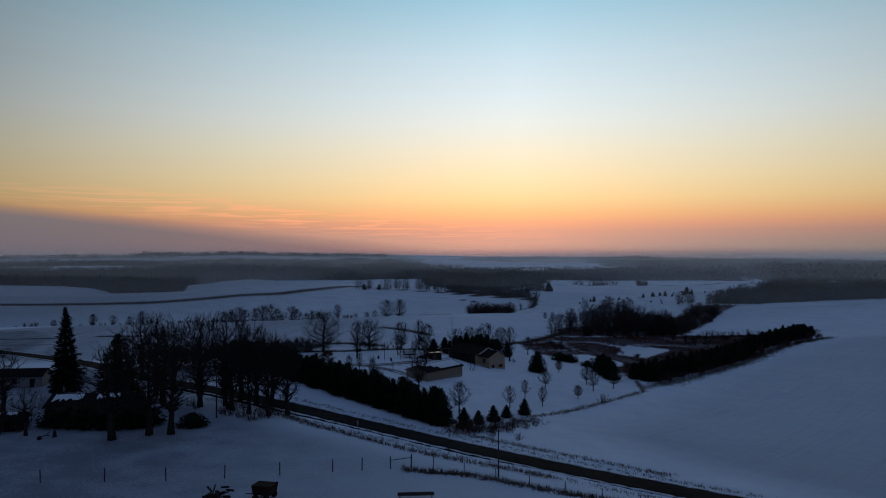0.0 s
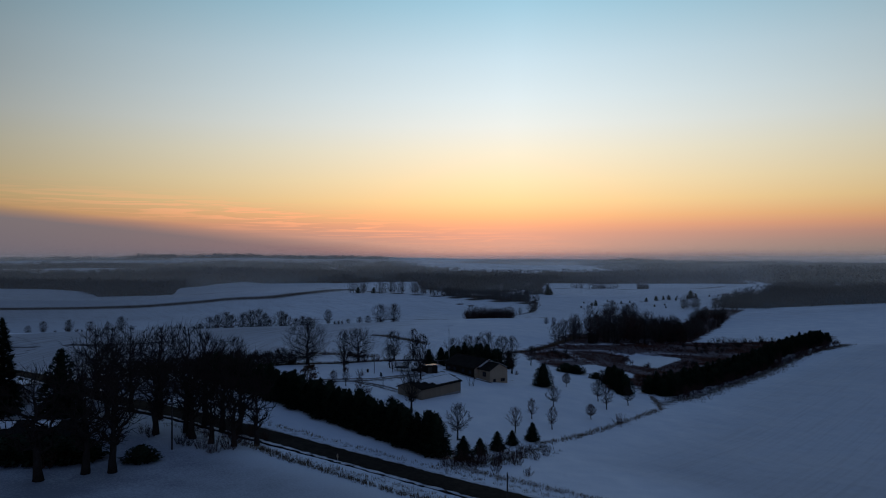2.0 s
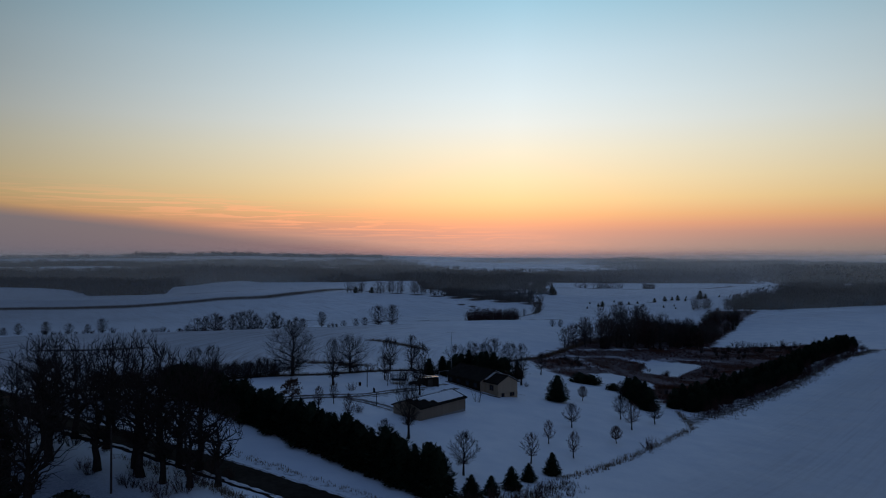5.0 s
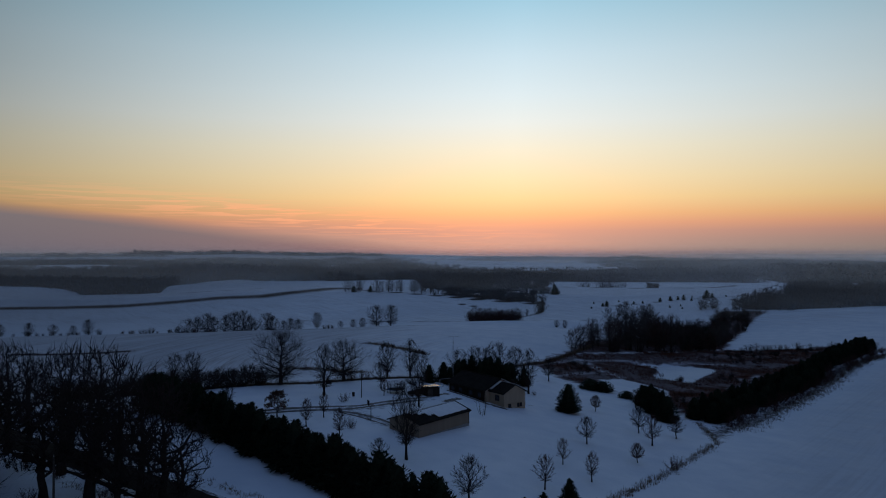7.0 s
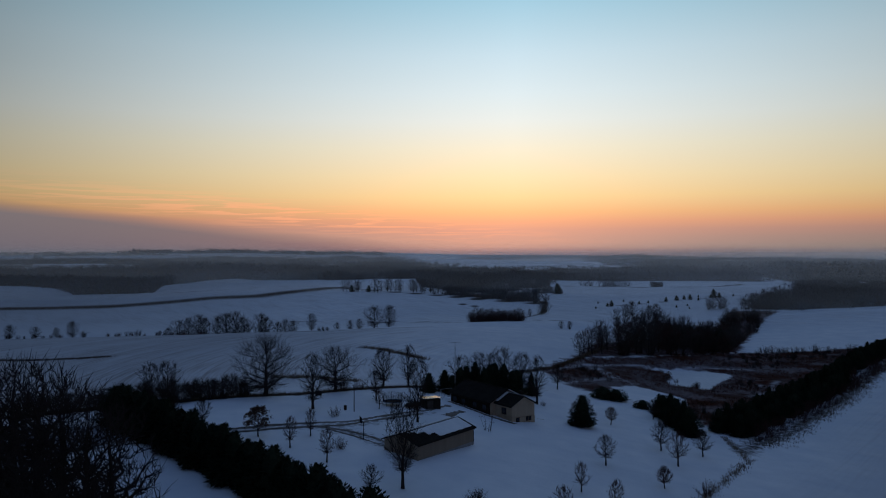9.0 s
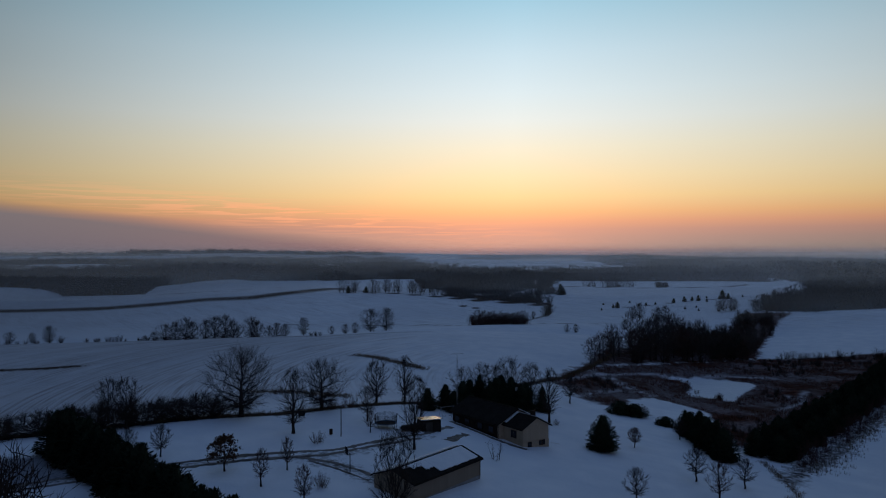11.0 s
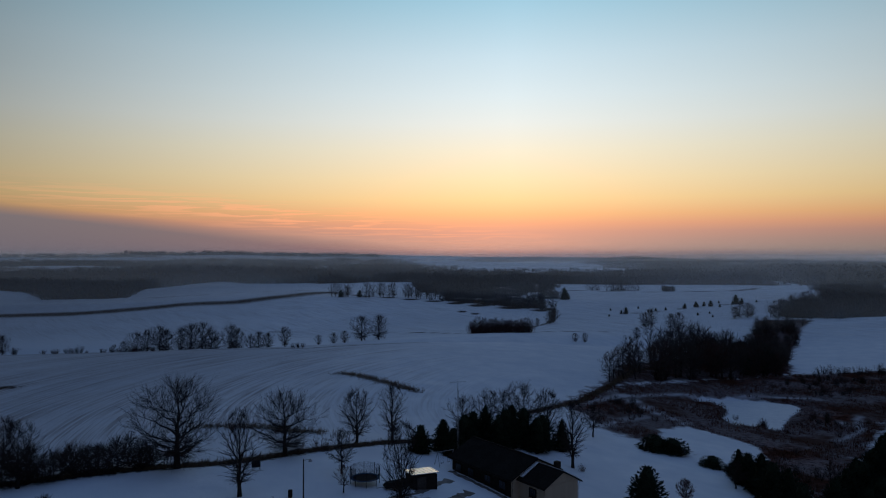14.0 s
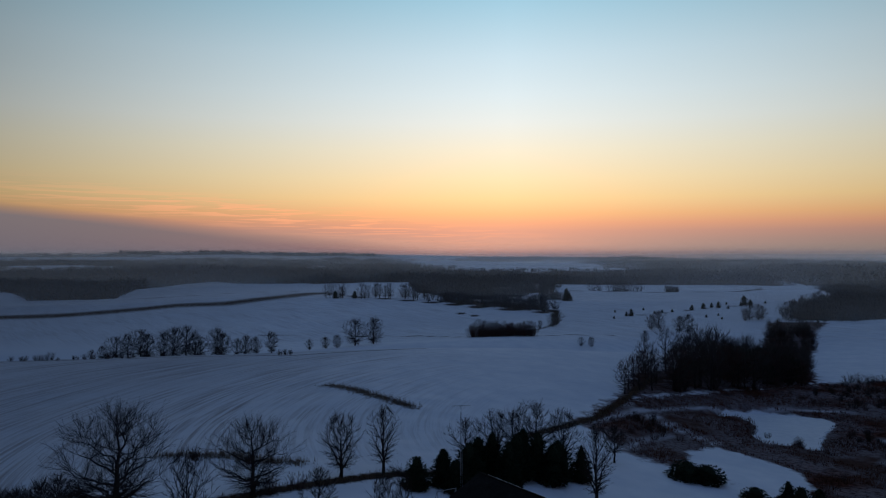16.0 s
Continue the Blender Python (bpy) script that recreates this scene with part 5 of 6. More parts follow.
def slope_slab(g, x0, x1, u0, u1, s, W, z0, rise, lift, th, jag, rng):
    """A ragged blanket on one roof slope: u from eave (0) to ridge (1)."""
    n = 14
    k = rise

    def pt(x, u, h):
        return (x, s * (W / 2) * (1 - u), z0 + k * u + h)
    top, bot = [], []
    for i in range(n + 1):
        x = x0 + (x1 - x0) * i / n
        ua, ub = u0 + rng.uniform(0, jag), u1 - rng.uniform(0, jag) * 0.3
        top += [pt(x, ua, lift + th), pt(x, (ua + ub) / 2, lift + th * 1.15), pt(x, ub, lift + th)]
        bot += [pt(x, ua, lift), pt(x, (ua + ub) / 2, lift), pt(x, ub, lift)]
    m = len(top)
    f = []
    for i in range(n):
        for j in range(2):
            a = i * 3 + j
            f.append((a, a + 3, a + 4, a + 1))
        f += [(i * 3, m + i * 3, m + i * 3 + 3, i * 3 + 3), (i * 3 + 2, i * 3 + 5, m + i * 3 + 5, m + i * 3 + 2)]
    f += [(0, 1, m + 1, m), (1, 2, m + 2, m + 1), (m - 3, 2 * m - 3, 2 * m - 2, m - 2), (m - 2, 2 * m - 2, 2 * m - 1, m - 1)]
    g.add(top + bot, f)


def gable_wall(g, x, W, z0, h, rise, th):
    g.add([(x - th / 2, -W / 2, z0), (x - th / 2, W / 2, z0), (x - th / 2, W / 2, h), (x - th / 2, 0, h + rise), (x - th / 2, -W / 2, h),
           (x + th / 2, -W / 2, z0), (x + th / 2, W / 2, z0), (x + th / 2, W / 2, h), (x + th / 2, 0, h + rise), (x + th / 2, -W / 2, h)],
          [(0, 4, 3, 2, 1), (5, 6, 7, 8, 9), (0, 1, 6, 5), (1, 2, 7, 6), (2, 3, 8, 7), (3, 4, 9, 8), (4, 0, 5, 9)])


def siding(name, root, p0, p1, z0, z1, n, depth=0.02, material=None):
    """Horizontal lap boards on a wall from p0 to p1 (local), facing right of the way."""
    a, b = Vector((*p0, 0)), Vector((*p1, 0))
    d = (b - a).normalized()
    nrm = Vector((d.y, -d.x, 0))
    h = (z1 - z0) / n
    g = Geo()
    L = (b - a).length
    t = Matrix(((d.x, nrm.x, 0, 0), (d.y, nrm.y, 0, 0), (0, 0, 1, 0), (0, 0, 0, 1)))
    tilt = 0.018
    g.add([(0, 0, 0), (L, 0, 0), (L, tilt + depth, 0), (0, tilt + depth, 0), (0, 0, h * 0.985), (L, 0, h * 0.985), (L, depth, h * 0.985), (0, depth, h * 0.985)],
          [(0, 1, 2, 3), (4, 7, 6, 5), (3, 2, 6, 7), (0, 3, 7, 4), (1, 5, 6, 2), (0, 4, 5, 1)])
    me = g.mesh("lap_board", material or M_SIDING)
    for k in range(n):
        ob = new("lap_board", me)
        ob.parent = root
        ob.matrix_basis = Matrix.Translation(a + Vector((0, 0, z0 + k * h))) @ t


def window(root, pos, w, h, rz, trim=None, panes=2):
    """A framed window on a wall; local y points out of the wall."""
    e = new("window")
    e.parent = root
    e.matrix_basis = pose(*pos, 0, 0, rz)
    f = Geo()
    for sx in (-1, 1):
        f.box((sx * w / 2, 0.05, 0), (0.09, 0.10, h + 0.09))
    for sz in (-1, 1):
        f.box((0, 0.05, sz * h / 2), (w - 0.09, 0.10, 0.09))
    part("frame", f, trim or M_WHITE, e)
    for k in range(panes):
        p = Geo()
        x = (k + 0.5) / panes * w - w / 2
        p.box((x, 0.035, 0), (w / panes - 0.06, 0.02, h - 0.08))
        part("pane", p, M_GLASS, e)
    s = Geo()
    s.box((0, 0.08, -h / 2 - 0.07), (w + 0.2, 0.16, 0.05))
    part("sill", s, trim or M_WHITE, e)
    return e


brng = random.Random(77)


def machine_shed():
    """Long beige shed, snow on the near roof slope, dark shingles where it has slid off."""
    L, W, H, R = 15.0, 6.9, 2.8, 1.15
    root = new("machine_shed")
    root.matrix_basis = pose(-2.25, 195.1, -0.7, 0, 0, 52)
    w = Geo()
    w.box((0, -W / 2 + 0.08, H / 2), (L, 0.16, H))
    w.box((0, W / 2 - 0.08, H / 2), (L, 0.16, H))
    part("wall", w, M_SHED_SIDING, root)
    for s in (-1, 1):
        e = Geo()
        gable_wall(e, s * (L / 2 - 0.06), W, 0, H, R, 0.16)
        part("gable_wall", e, M_SHED_SIDING, root)
    f = Geo()
    f.box((0, 0, 0.1), (L + 0.1, W + 0.1, 0.55))
    part("foundation", f, M_CONCRETE, root, "dark splash boards round the base")
    siding("wall", root, (-L / 2, -W / 2 - 0.0), (L / 2, -W / 2 - 0.0), 0.42, H, 12, material=M_SHED_SIDING)
    r = Geo()
    gable_roof(r, L, W, H, R, 0.35, 0.14)
    part("roof", r, M_SHINGLE, root, "dark shingled gable roof")
    sn = Geo()
    slope_slab(sn, -1.6, L / 2 - 0.30, 0.02, 0.94, -1, W, H, R, 0.16, 0.09, 0.06, brng)
    slope_slab(sn, -3.2, -1.6, 0.32, 0.94, -1, W, H, R, 0.16, 0.07, 0.10, brng)
    slope_slab(sn, -4.9, -3.2, 0.60, 0.94, -1, W, H, R, 0.16, 0.05, 0.10, brng)
    slope_slab(sn, -6.2, -4.9, 0.80, 0.94, -1, W, H, R, 0.16, 0.035, 0.06, brng)
    slope_slab(sn, -L / 2 - 0.2, L / 2 + 0.1, 0.02, 0.84, 1, W, H, R, 0.16, 0.14, 0.12, brng)
    part("snow_blanket", sn, M_ROOFSNOW, root, "snow lying on the roof")
    for s in (-1, 1):
        g = Geo()
        g.tube([(-L / 2 - 0.35, s * (W / 2 + 0.40), H - 0.15), (L / 2 + 0.35, s * (W / 2 + 0.40), H - 0.15)], [0.07, 0.07], 6, cap=True)
        part("gutter", g, M_SIDING_DARK, root)
    d = Geo()
    d.tube([(L / 2 - 0.1, -W / 2 - 0.36, H - 0.2), (L / 2 - 0.1, -W / 2 - 0.12, H - 0.5), (L / 2 - 0.1, -W / 2 - 0.12, 0.3)], [0.05] * 3, 6, cap=True)
    part("downpipe", d, M_SIDING_DARK, root)
    dg = Geo()
    dg.box((-L / 2 - 0.05, -0.6, 1.25), (0.1, 3.2, 2.4))
    door = part("door", dg, M_SHED_SIDING, root, "wide tan garage door")
    for k in range(4):
        p = Geo()
        p.box((-L / 2 - 0.11, -0.6, 0.38 + 0.58 * k), (0.03, 3.0, 0.5))
        part("panel", p, M_SHED_SIDING, door)
    return tagged(root, "long beige shed with a snowy low gable roof", "shed")


machine_shed()


def ranch_house():
    """Ranch house of two joined gabled blocks; beige gable end with basement windows, dark shingles."""
    root = new("ranch_house")
    # local x runs along the ridge towards the gable that faces the field
    rz = math.degrees(math.atan2(-0.826, 0.563))
    gx, gy = 16.2, 221.4
    z = gz(13, 226) - 0.35
    root.matrix_basis = pose(gx, gy, z, 0, 0, rz)
    Lw, Ww, Hw, Rw = 5.2, 6.0, 3.55, 1.55
    w = Geo()
    for s in (-1, 1):
        w.box((-Lw / 2, s * (Ww / 2 - 0.08), Hw / 2 - 0.2), (Lw, 0.16, Hw + 0.4))
    part("wall", w, M_SIDING, root)
    e = Geo()
    gable_wall(e, -0.08, Ww, -0.4, Hw, Rw, 0.16)
    part("gable_wall", e, M_SIDING, root, "beige gable end wall")
    siding("wall", root, (0.01, -Ww / 2), (0.01, Ww / 2), 1.1, Hw, 12)
    siding("wall", root, (-Lw, -Ww / 2 - 0.01), (0, -Ww / 2 - 0.01), 1.1, Hw, 12)
    c = Geo()
    c.box((-Lw / 2, 0, 0.25), (Lw + 0.12, Ww + 0.12, 1.5))
    part("foundation", c, M_SIDING, root, "tan basement wall")
    r = Geo()
    gable_roof(r, Lw, Ww, Hw, Rw, 0.45, 0.16, x0=-Lw / 2)
    part("roof", r, M_SHINGLE, root, "dark shingled roof")
    # main block, a little taller and deeper
    Lm, Wm, Hm, Rm = 14.0, 8.6, 3.6, 2.05
    xm = -Lw - Lm / 2
    m = Geo()
    for s in (-1, 1):
        m.box((xm, s * (Wm / 2 - 0.08), Hm / 2 - 0.2), (Lm, 0.16, Hm + 0.4))
    # brown long walls; their deep shade is put into the colour
    part("wall", m, M_SIDING_DARK, root)
    for x in (-Lw - 0.08, -Lw - Lm + 0.08):
        g = Geo()
        gable_wall(g, x, Wm, -0.4, Hm, Rm, 0.16)
        part("gable_wall", g, M_SIDING, root)
    r2 = Geo()
    gable_roof(r2, Lm, Wm, Hm, Rm, 0.5, 0.16, x0=xm)
    part("roof", r2, M_SHINGLE, root, "long dark shingled roof swept clear of snow")
    sn = Geo()
    slope_slab(sn, -Lw - Lm + 0.3, -Lw + 0.4, 0.04, 0.96, 1, Wm, Hm, Rm, 0.18, 0.10, 0.05, brng)
    slope_slab(sn, -Lw + 0.05, 0.3, 0.04, 0.96, 1, Ww, Hw, Rw, 0.18, 0.10, 0.05, brng)
    part("snow_blanket", sn, M_ROOFSNOW, root, "snow on the far roof slope")
    st = Geo()
    slope_slab(st, -Lw + 0.02, -Lw + 0.75, 0.0, 0.98, -1, Ww, Hw, Rw, 0.18, 0.12, 0.03, brng)
    part("snow_strip", st, M_ROOFSNOW, root, "strip of snow where two roofs meet")
    rc = Geo()
    rc.box((xm, 0, Hm + Rm + 0.17), (Lm + 0.8, 0.28, 0.08))
    part("ridge_cap", rc, M_SHINGLE, root)
    ch = Geo()
    ch.box((-2.2, 1.3, Hw + Rw - 0.1), (0.7, 0.7, 1.5))
    part("chimney", ch, M_SIDING_DARK, root)
    for y in (-1.5, 1.0, 1.75):
        window(root, (0.07, y, 0.62), 0.75 if y < 0 else 0.5, 0.72, -90, panes=1, trim=M_SIDING_DARK)
    window(root, (-2.3, -Ww / 2 - 0.08, 2.2), 1.3, 1.1, 180, trim=M_SIDING_DARK)
    for x in (-7.2, -10.5, -14.5, -17.6):
        window(root, (x, -Wm / 2 - 0.02, 2.2), 1.5, 1.15, 180, trim=M_SIDING_DARK)
    dg = Geo()
    dg.box((-12.6, -Wm / 2 - 0.03, 1.35), (0.95, 0.08, 2.05))
    door = part("door", dg, M_SIDING_DARK, root)
    hd = Geo()
    hd.tube([(-12.25, -Wm / 2 - 0.08, 1.3), (-12.25, -Wm / 2 - 0.14, 1.3)], [0.03, 0.03], 6, cap=True)
    part("handle", hd, M_STEEL, door)
    # gutters get the same brown, darkened for the shade by the eaves
    for (a, b, y, h) in ((-Lw - Lm - 0.5, -Lw + 0.5, -Wm / 2 - 0.55, Hm - 0.26), (-Lw, 0.45, -Ww / 2 - 0.5, Hw - 0.25), (-Lw, 0.45, Ww / 2 + 0.5, Hw - 0.25)):
        g = Geo()
        g.tube([(a, y, h), (b, y, h)], [0.07, 0.07], 6, cap=True)
        part("gutter", g, M_SIDING_DARK, root)
    dp = Geo()
    dp.tube([(0.1, Ww / 2 + 0.45, Hw - 0.25), (0.1, Ww / 2 + 0.1, Hw - 0.6), (0.1, Ww / 2 + 0.1, 0.35), (0.9, Ww / 2 + 0.5, 0.3), (2.0, Ww / 2 + 0.9, 0.28)], [0.05] * 5, 6, cap=True)
    part("downpipe", dp, M_WHITE, root)
    return tagged(root, "low beige ranch house with dark shingled gable roofs", "house")


ranch_house()


def small_shed():
    root = new("garden_shed")
    x, y = -2.3, 224.2
    root.matrix_basis = pose(x, y, gz(x, y) - 0.1, 0, 0, 22)
    w = Geo()
    w.box((-0.4, 0, 1.05), (3.5, 3.0, 2.1))
    part("body", w, M_SIDING_DARK, root)
    r = Geo()
    m = Matrix.Rotation(radians(-4), 4, "X")
    r.box((-0.4, 0, 2.28), (3.9, 3.5, 0.10), m=m)
    roof = part("roof", r, M_METALROOF, root, "pale metal lean-to roof")
    for k in range(7):
        q = Geo()
        q.box((-2.2 + 0.6 * k, 0, 2.345), (0.04, 3.5, 0.04), m=m)
        part("roof_seam", q, M_METALROOF, roof)
    d = Geo()
    d.box((-0.9, -1.52, 0.98), (1.3, 0.06, 1.85))
    part("door", d, M_WOOD, root)
    return tagged(root, "small dark shed with a pale lean-to metal roof", "shed")


small_shed()


def trampoline():
    root = new("trampoline")
    x, y = -10.3, 223.0
    root.matrix_basis = pose(x, y, gz(x, y), 0, 0, 10)
    R = 1.95
    ring = Geo()
    pts = [(R * math.cos(a), R * math.sin(a), 0.85) for a in np.linspace(0, 2 * math.pi, 33)]
    ring.tube(pts, [0.05] * 33, 6)
    part("frame", ring, M_STEEL, root)
    mt = Geo()
    n = 32
    mt.v = [(0.97 * R * math.cos(2 * math.pi * k / n), 0.97 * R * math.sin(2 * math.pi * k / n), 0.84 + d) for d in (0, -0.03) for k in range(n)]
    mt.f = [tuple(range(n)), tuple(range(2 * n - 1, n - 1, -1))] + [(k, k + n, (k + 1) % n + n, (k + 1) % n) for k in range(n)]
    part("mat", mt, M_RUBBER, root)
    pad = Geo()
    for k in range(n):
        a0, a1 = 2 * math.pi * k / n, 2 * math.pi * (k + 1) / n
        pad.add([(q * math.cos(a), q * math.sin(a), zz) for a in (a0, a1) for q in (R - 0.3, R + 0.05) for zz in (0.87, 0.91)], [(1, 3, 7, 5), (0, 4, 6, 2), (2, 6, 7, 3), (0, 1, 5, 4)])
    part("pad", pad, M_GREEN, root, "blue edge pad")
    for k in range(8):
        a = 2 * math.pi * k / 8
        g = Geo()
        g.tube([(R * math.cos(a), R * math.sin(a), 0), (1.03 * R * math.cos(a), 1.03 * R * math.sin(a), 2.5)], [0.04, 0.035], 6, cap=True)
        part("pole", g, M_RUBBER, root)
    net = Geo()
    for k in range(96):
        a = 2 * math.pi * k / 96
        net.tube([(R * math.cos(a), R * math.sin(a), 0.95), (1.02 * R * math.cos(a), 1.02 * R * math.sin(a), 2.4)], [0.011, 0.011], 3)
    for zz in np.arange(1.0, 2.45, 0.16):
        net.tube([(R * 1.01 * math.cos(a), R * 1.01 * math.sin(a), zz) for a in np.linspace(0, 2 * math.pi, 33)], [0.011] * 33, 3)
    part("net", net, M_RUBBER, root, "dark safety net")
    return tagged(root, "round trampoline with dark safety net on the snowy lawn", "trampoline")


trampoline()


def covered_trailer():
    root = new("covered_trailer")
    x, y = -6.0, 222.0
    root.matrix_basis = pose(x, y, gz(x, y), 0, 0, 20)
    b = Geo()
    b.add([(-1.7, -0.9, 0.45), (1.7, -0.9, 0.45), (1.7, 0.9, 0.45), (-1.7, 0.9, 0.45), (-1.3, -0.5, 1.0), (1.5, -0.6, 1.15), (1.5, 0.6, 1.15), (-1.3, 0.5, 1.0)], [(0, 3, 2, 1), (4, 5, 6, 7), (0, 1, 5, 4), (1, 2, 6, 5), (2, 3, 7, 6), (3, 0, 4, 7)])
    part("tarpaulin", b, M_RUBBER, root, "black tarpaulin over the load")
    for s in (-1, 1):
        g = Geo()
        g.tube([(0.3, s * 0.85, 0.32), (0.3, s * 1.05, 0.32)], [0.32, 0.32], 14, cap=True)
        part("wheel", g, M_RUBBER, root)
    h = Geo()
    h.tube([(-1.6, 0, 0.45), (-2.8, 0, 0.4)], [0.05, 0.05], 6, cap=True)
    part("drawbar", h, M_STEEL, root)
    return tagged(root, "low trailer under a black tarpaulin in the yard", "trailer")


covered_trailer()


def swing_set():
    root = new("swing_set")
    x, y = 0.8, 236.5
    root.matrix_basis = pose(x, y, gz(x, y), 0, 0, 30)
    for s in (-1, 1):
        for t in (-1, 1):
            g = Geo()
            g.tube([(s * 1.5, t * 0.9, -0.1), (s * 1.4, 0, 2.3)], [0.045, 0.045], 6, cap=True)
            part("leg", g, M_STEEL, root)
    g = Geo()
    g.tube([(-1.5, 0, 2.3), (1.5, 0, 2.3)], [0.05, 0.05], 6, cap=True)
    part("top_bar", g, M_STEEL, root)
    for x in (-0.6, 0.6):
        g = Geo()
        for q in (-0.2, 0.2):
            g.tube([(x + q, 0, 2.3), (x + q, 0, 0.5)], [0.012, 0.012], 4)
        g.box((x, 0, 0.5), (0.45, 0.2, 0.04))
        part("swing", g, M_RUBBER, root)
    return tagged(root, "grey metal swing set beside the house", "swing set")


swing_set()


def antenna_mast():
    root = new("antenna_mast")
    x, y = 2.9, 243.0
    root.matrix_basis = pose(x, y, gz(x, y), 0, 0, 0)
    L = Geo()
    for k in range(3):
        a = 2.094 * k
        L.tube([(0.2 * math.cos(a), 0.2 * math.sin(a), -0.2), (0.12 * math.cos(a), 0.12 * math.sin(a), 11.0)], [0.03, 0.025], 5, cap=True)
    for i in range(22):
        z = 0.3 + 0.5 * i
        q = 0.2 - 0.08 * z / 11
        for k in range(3):
            a, b2 = 2.094 * k, 2.094 * (k + 1)
            L.tube([(q * math.cos(a), q * math.sin(a), z), (q * math.cos(b2), q * math.sin(b2), z + 0.5)], [0.014, 0.014], 3)
    part("lattice", L, M_STEEL, root)
    A = Geo()
    A.tube([(0, 0, 10.8), (0, 0, 12.4)], [0.03, 0.03], 5, cap=True)
    A.tube([(-1.3, 0, 12.2), (1.3, 0.1, 12.3)], [0.025, 0.025], 5, cap=True)
    for k in range(8):
        w = 0.75 - 0.06 * k
        A.tube([(-1.2 + 0.34 * k, -w, 12.2), (-1.2 + 0.34 * k, w, 12.2)], [0.016, 0.016], 4)
    part("antenna", A, M_STEEL, root)
    return tagged(root, "thin lattice television antenna mast behind the house", "antenna")


antenna_mast()


def yard_light():
    root = new("yard_light")
    x, y = -17.2, 214.8
    root.matrix_basis = pose(x, y, gz(x, y), 0, 0, 0)
    g = Geo()
    g.tube([(0, 0, -0.2), (0, 0, 5.1)], [0.10, 0.075], 8, cap=True)
    part("pole", g, M_WOOD, root)
    a = Geo()
    a.tube([(0, 0, 4.8), (0.35, 0, 5.05), (0.8, 0, 5.05)], [0.03] * 3, 6, cap=True)
    part("arm", a, M_STEEL, root)
    s = Geo()
    s.tube([(0.85, 0, 4.80), (0.85, 0, 4.95), (0.85, 0, 5.12)], [0.24, 0.20, 0.06], 10, cap=True)
    part("lamp_head", s, M_STEEL, root, "unlit round lamp head")
    return tagged(root, "wooden yard light pole with an unlit lamp", "yard light")


yard_light()


def basketball_hoop():
    root = new("basketball_hoop")
    x, y = -13.4, 195.8
    root.matrix_basis = pose(x, y, gz(x, y), 0, 0, 200)
    g = Geo()
    g.tube([(0, 0, -0.2), (0, 0, 2.9), (0.4, 0, 3.2)], [0.07, 0.06, 0.05], 7, cap=True)
    part("pole", g, M_RUBBER, root)
    b = Geo()
    b.box((0.5, 0, 3.35), (0.05, 1.5, 0.95))
    part("backboard", b, M_RUBBER, root)
    h = Geo()
    h.tube([(0.78 + 0.23 * math.cos(t), 0.23 * math.sin(t), 3.05) for t in np.linspace(0, 6.283, 15)], [0.015] * 15, 4)
    part("rim", h, M_RUST, root)
    return tagged(root, "dark basketball hoop beside the snowy drive", "basketball hoop")


basketball_hoop()


def bin_barrel(x, y, s, rz, label):
    root = new("burn_barrel")
    root.matrix_basis = pose(x, y, gz(x, y), 0, 0, rz) @ Matrix.Scale(s, 4)
    g = Geo()
    g.tube([(0, 0, 0), (0, 0, 0.3), (0, 0, 0.32), (0, 0, 0.6), (0, 0, 0.62), (0, 0, 0.9)], [0.29, 0.29, 0.305, 0.29, 0.305, 0.29], 14, cap=True)
    part("drum", g, M_RUST, root)
    r = Geo()
    r.tube([(0.29 * math.cos(t), 0.29 * math.sin(t), 0.9) for t in np.linspace(0, 6.283, 15)], [0.02] * 15, 4)
    part("rim", r, M_RUST, root)
    return tagged(root, label, "barrel")


bin_barrel(-19.0, 215.6, 0.95, 0, "small dark barrel on the snowy lawn")


def wood_box(x, y):
    root = new("grill_cart")
    root.matrix_basis = pose(x, y, gz(x, y), 0, 0, 25)
    b = Geo()
    b.box((0, 0, 0.75), (1.1, 0.7, 0.5))
    part("body", b, M_RUBBER, root)
    l = Geo()
    l.tube([(-0.55, 0, 1.05), (0.55, 0, 1.05)], [0.34, 0.34], 10, cap=True)
    part("lid", l, M_RUBBER, root)
    for sx in (-1, 1):
        for sy in (-1, 1):
            g = Geo()
            g.box((sx * 0.5, sy * 0.3, 0.25), (0.07, 0.07, 0.5))
            part("leg", g, M_STEEL, root)
    return tagged(root, "black covered grill cart near the yard edge", "grill")


wood_box(-25.9, 226.2)

# ---- farmyard at the near left ----


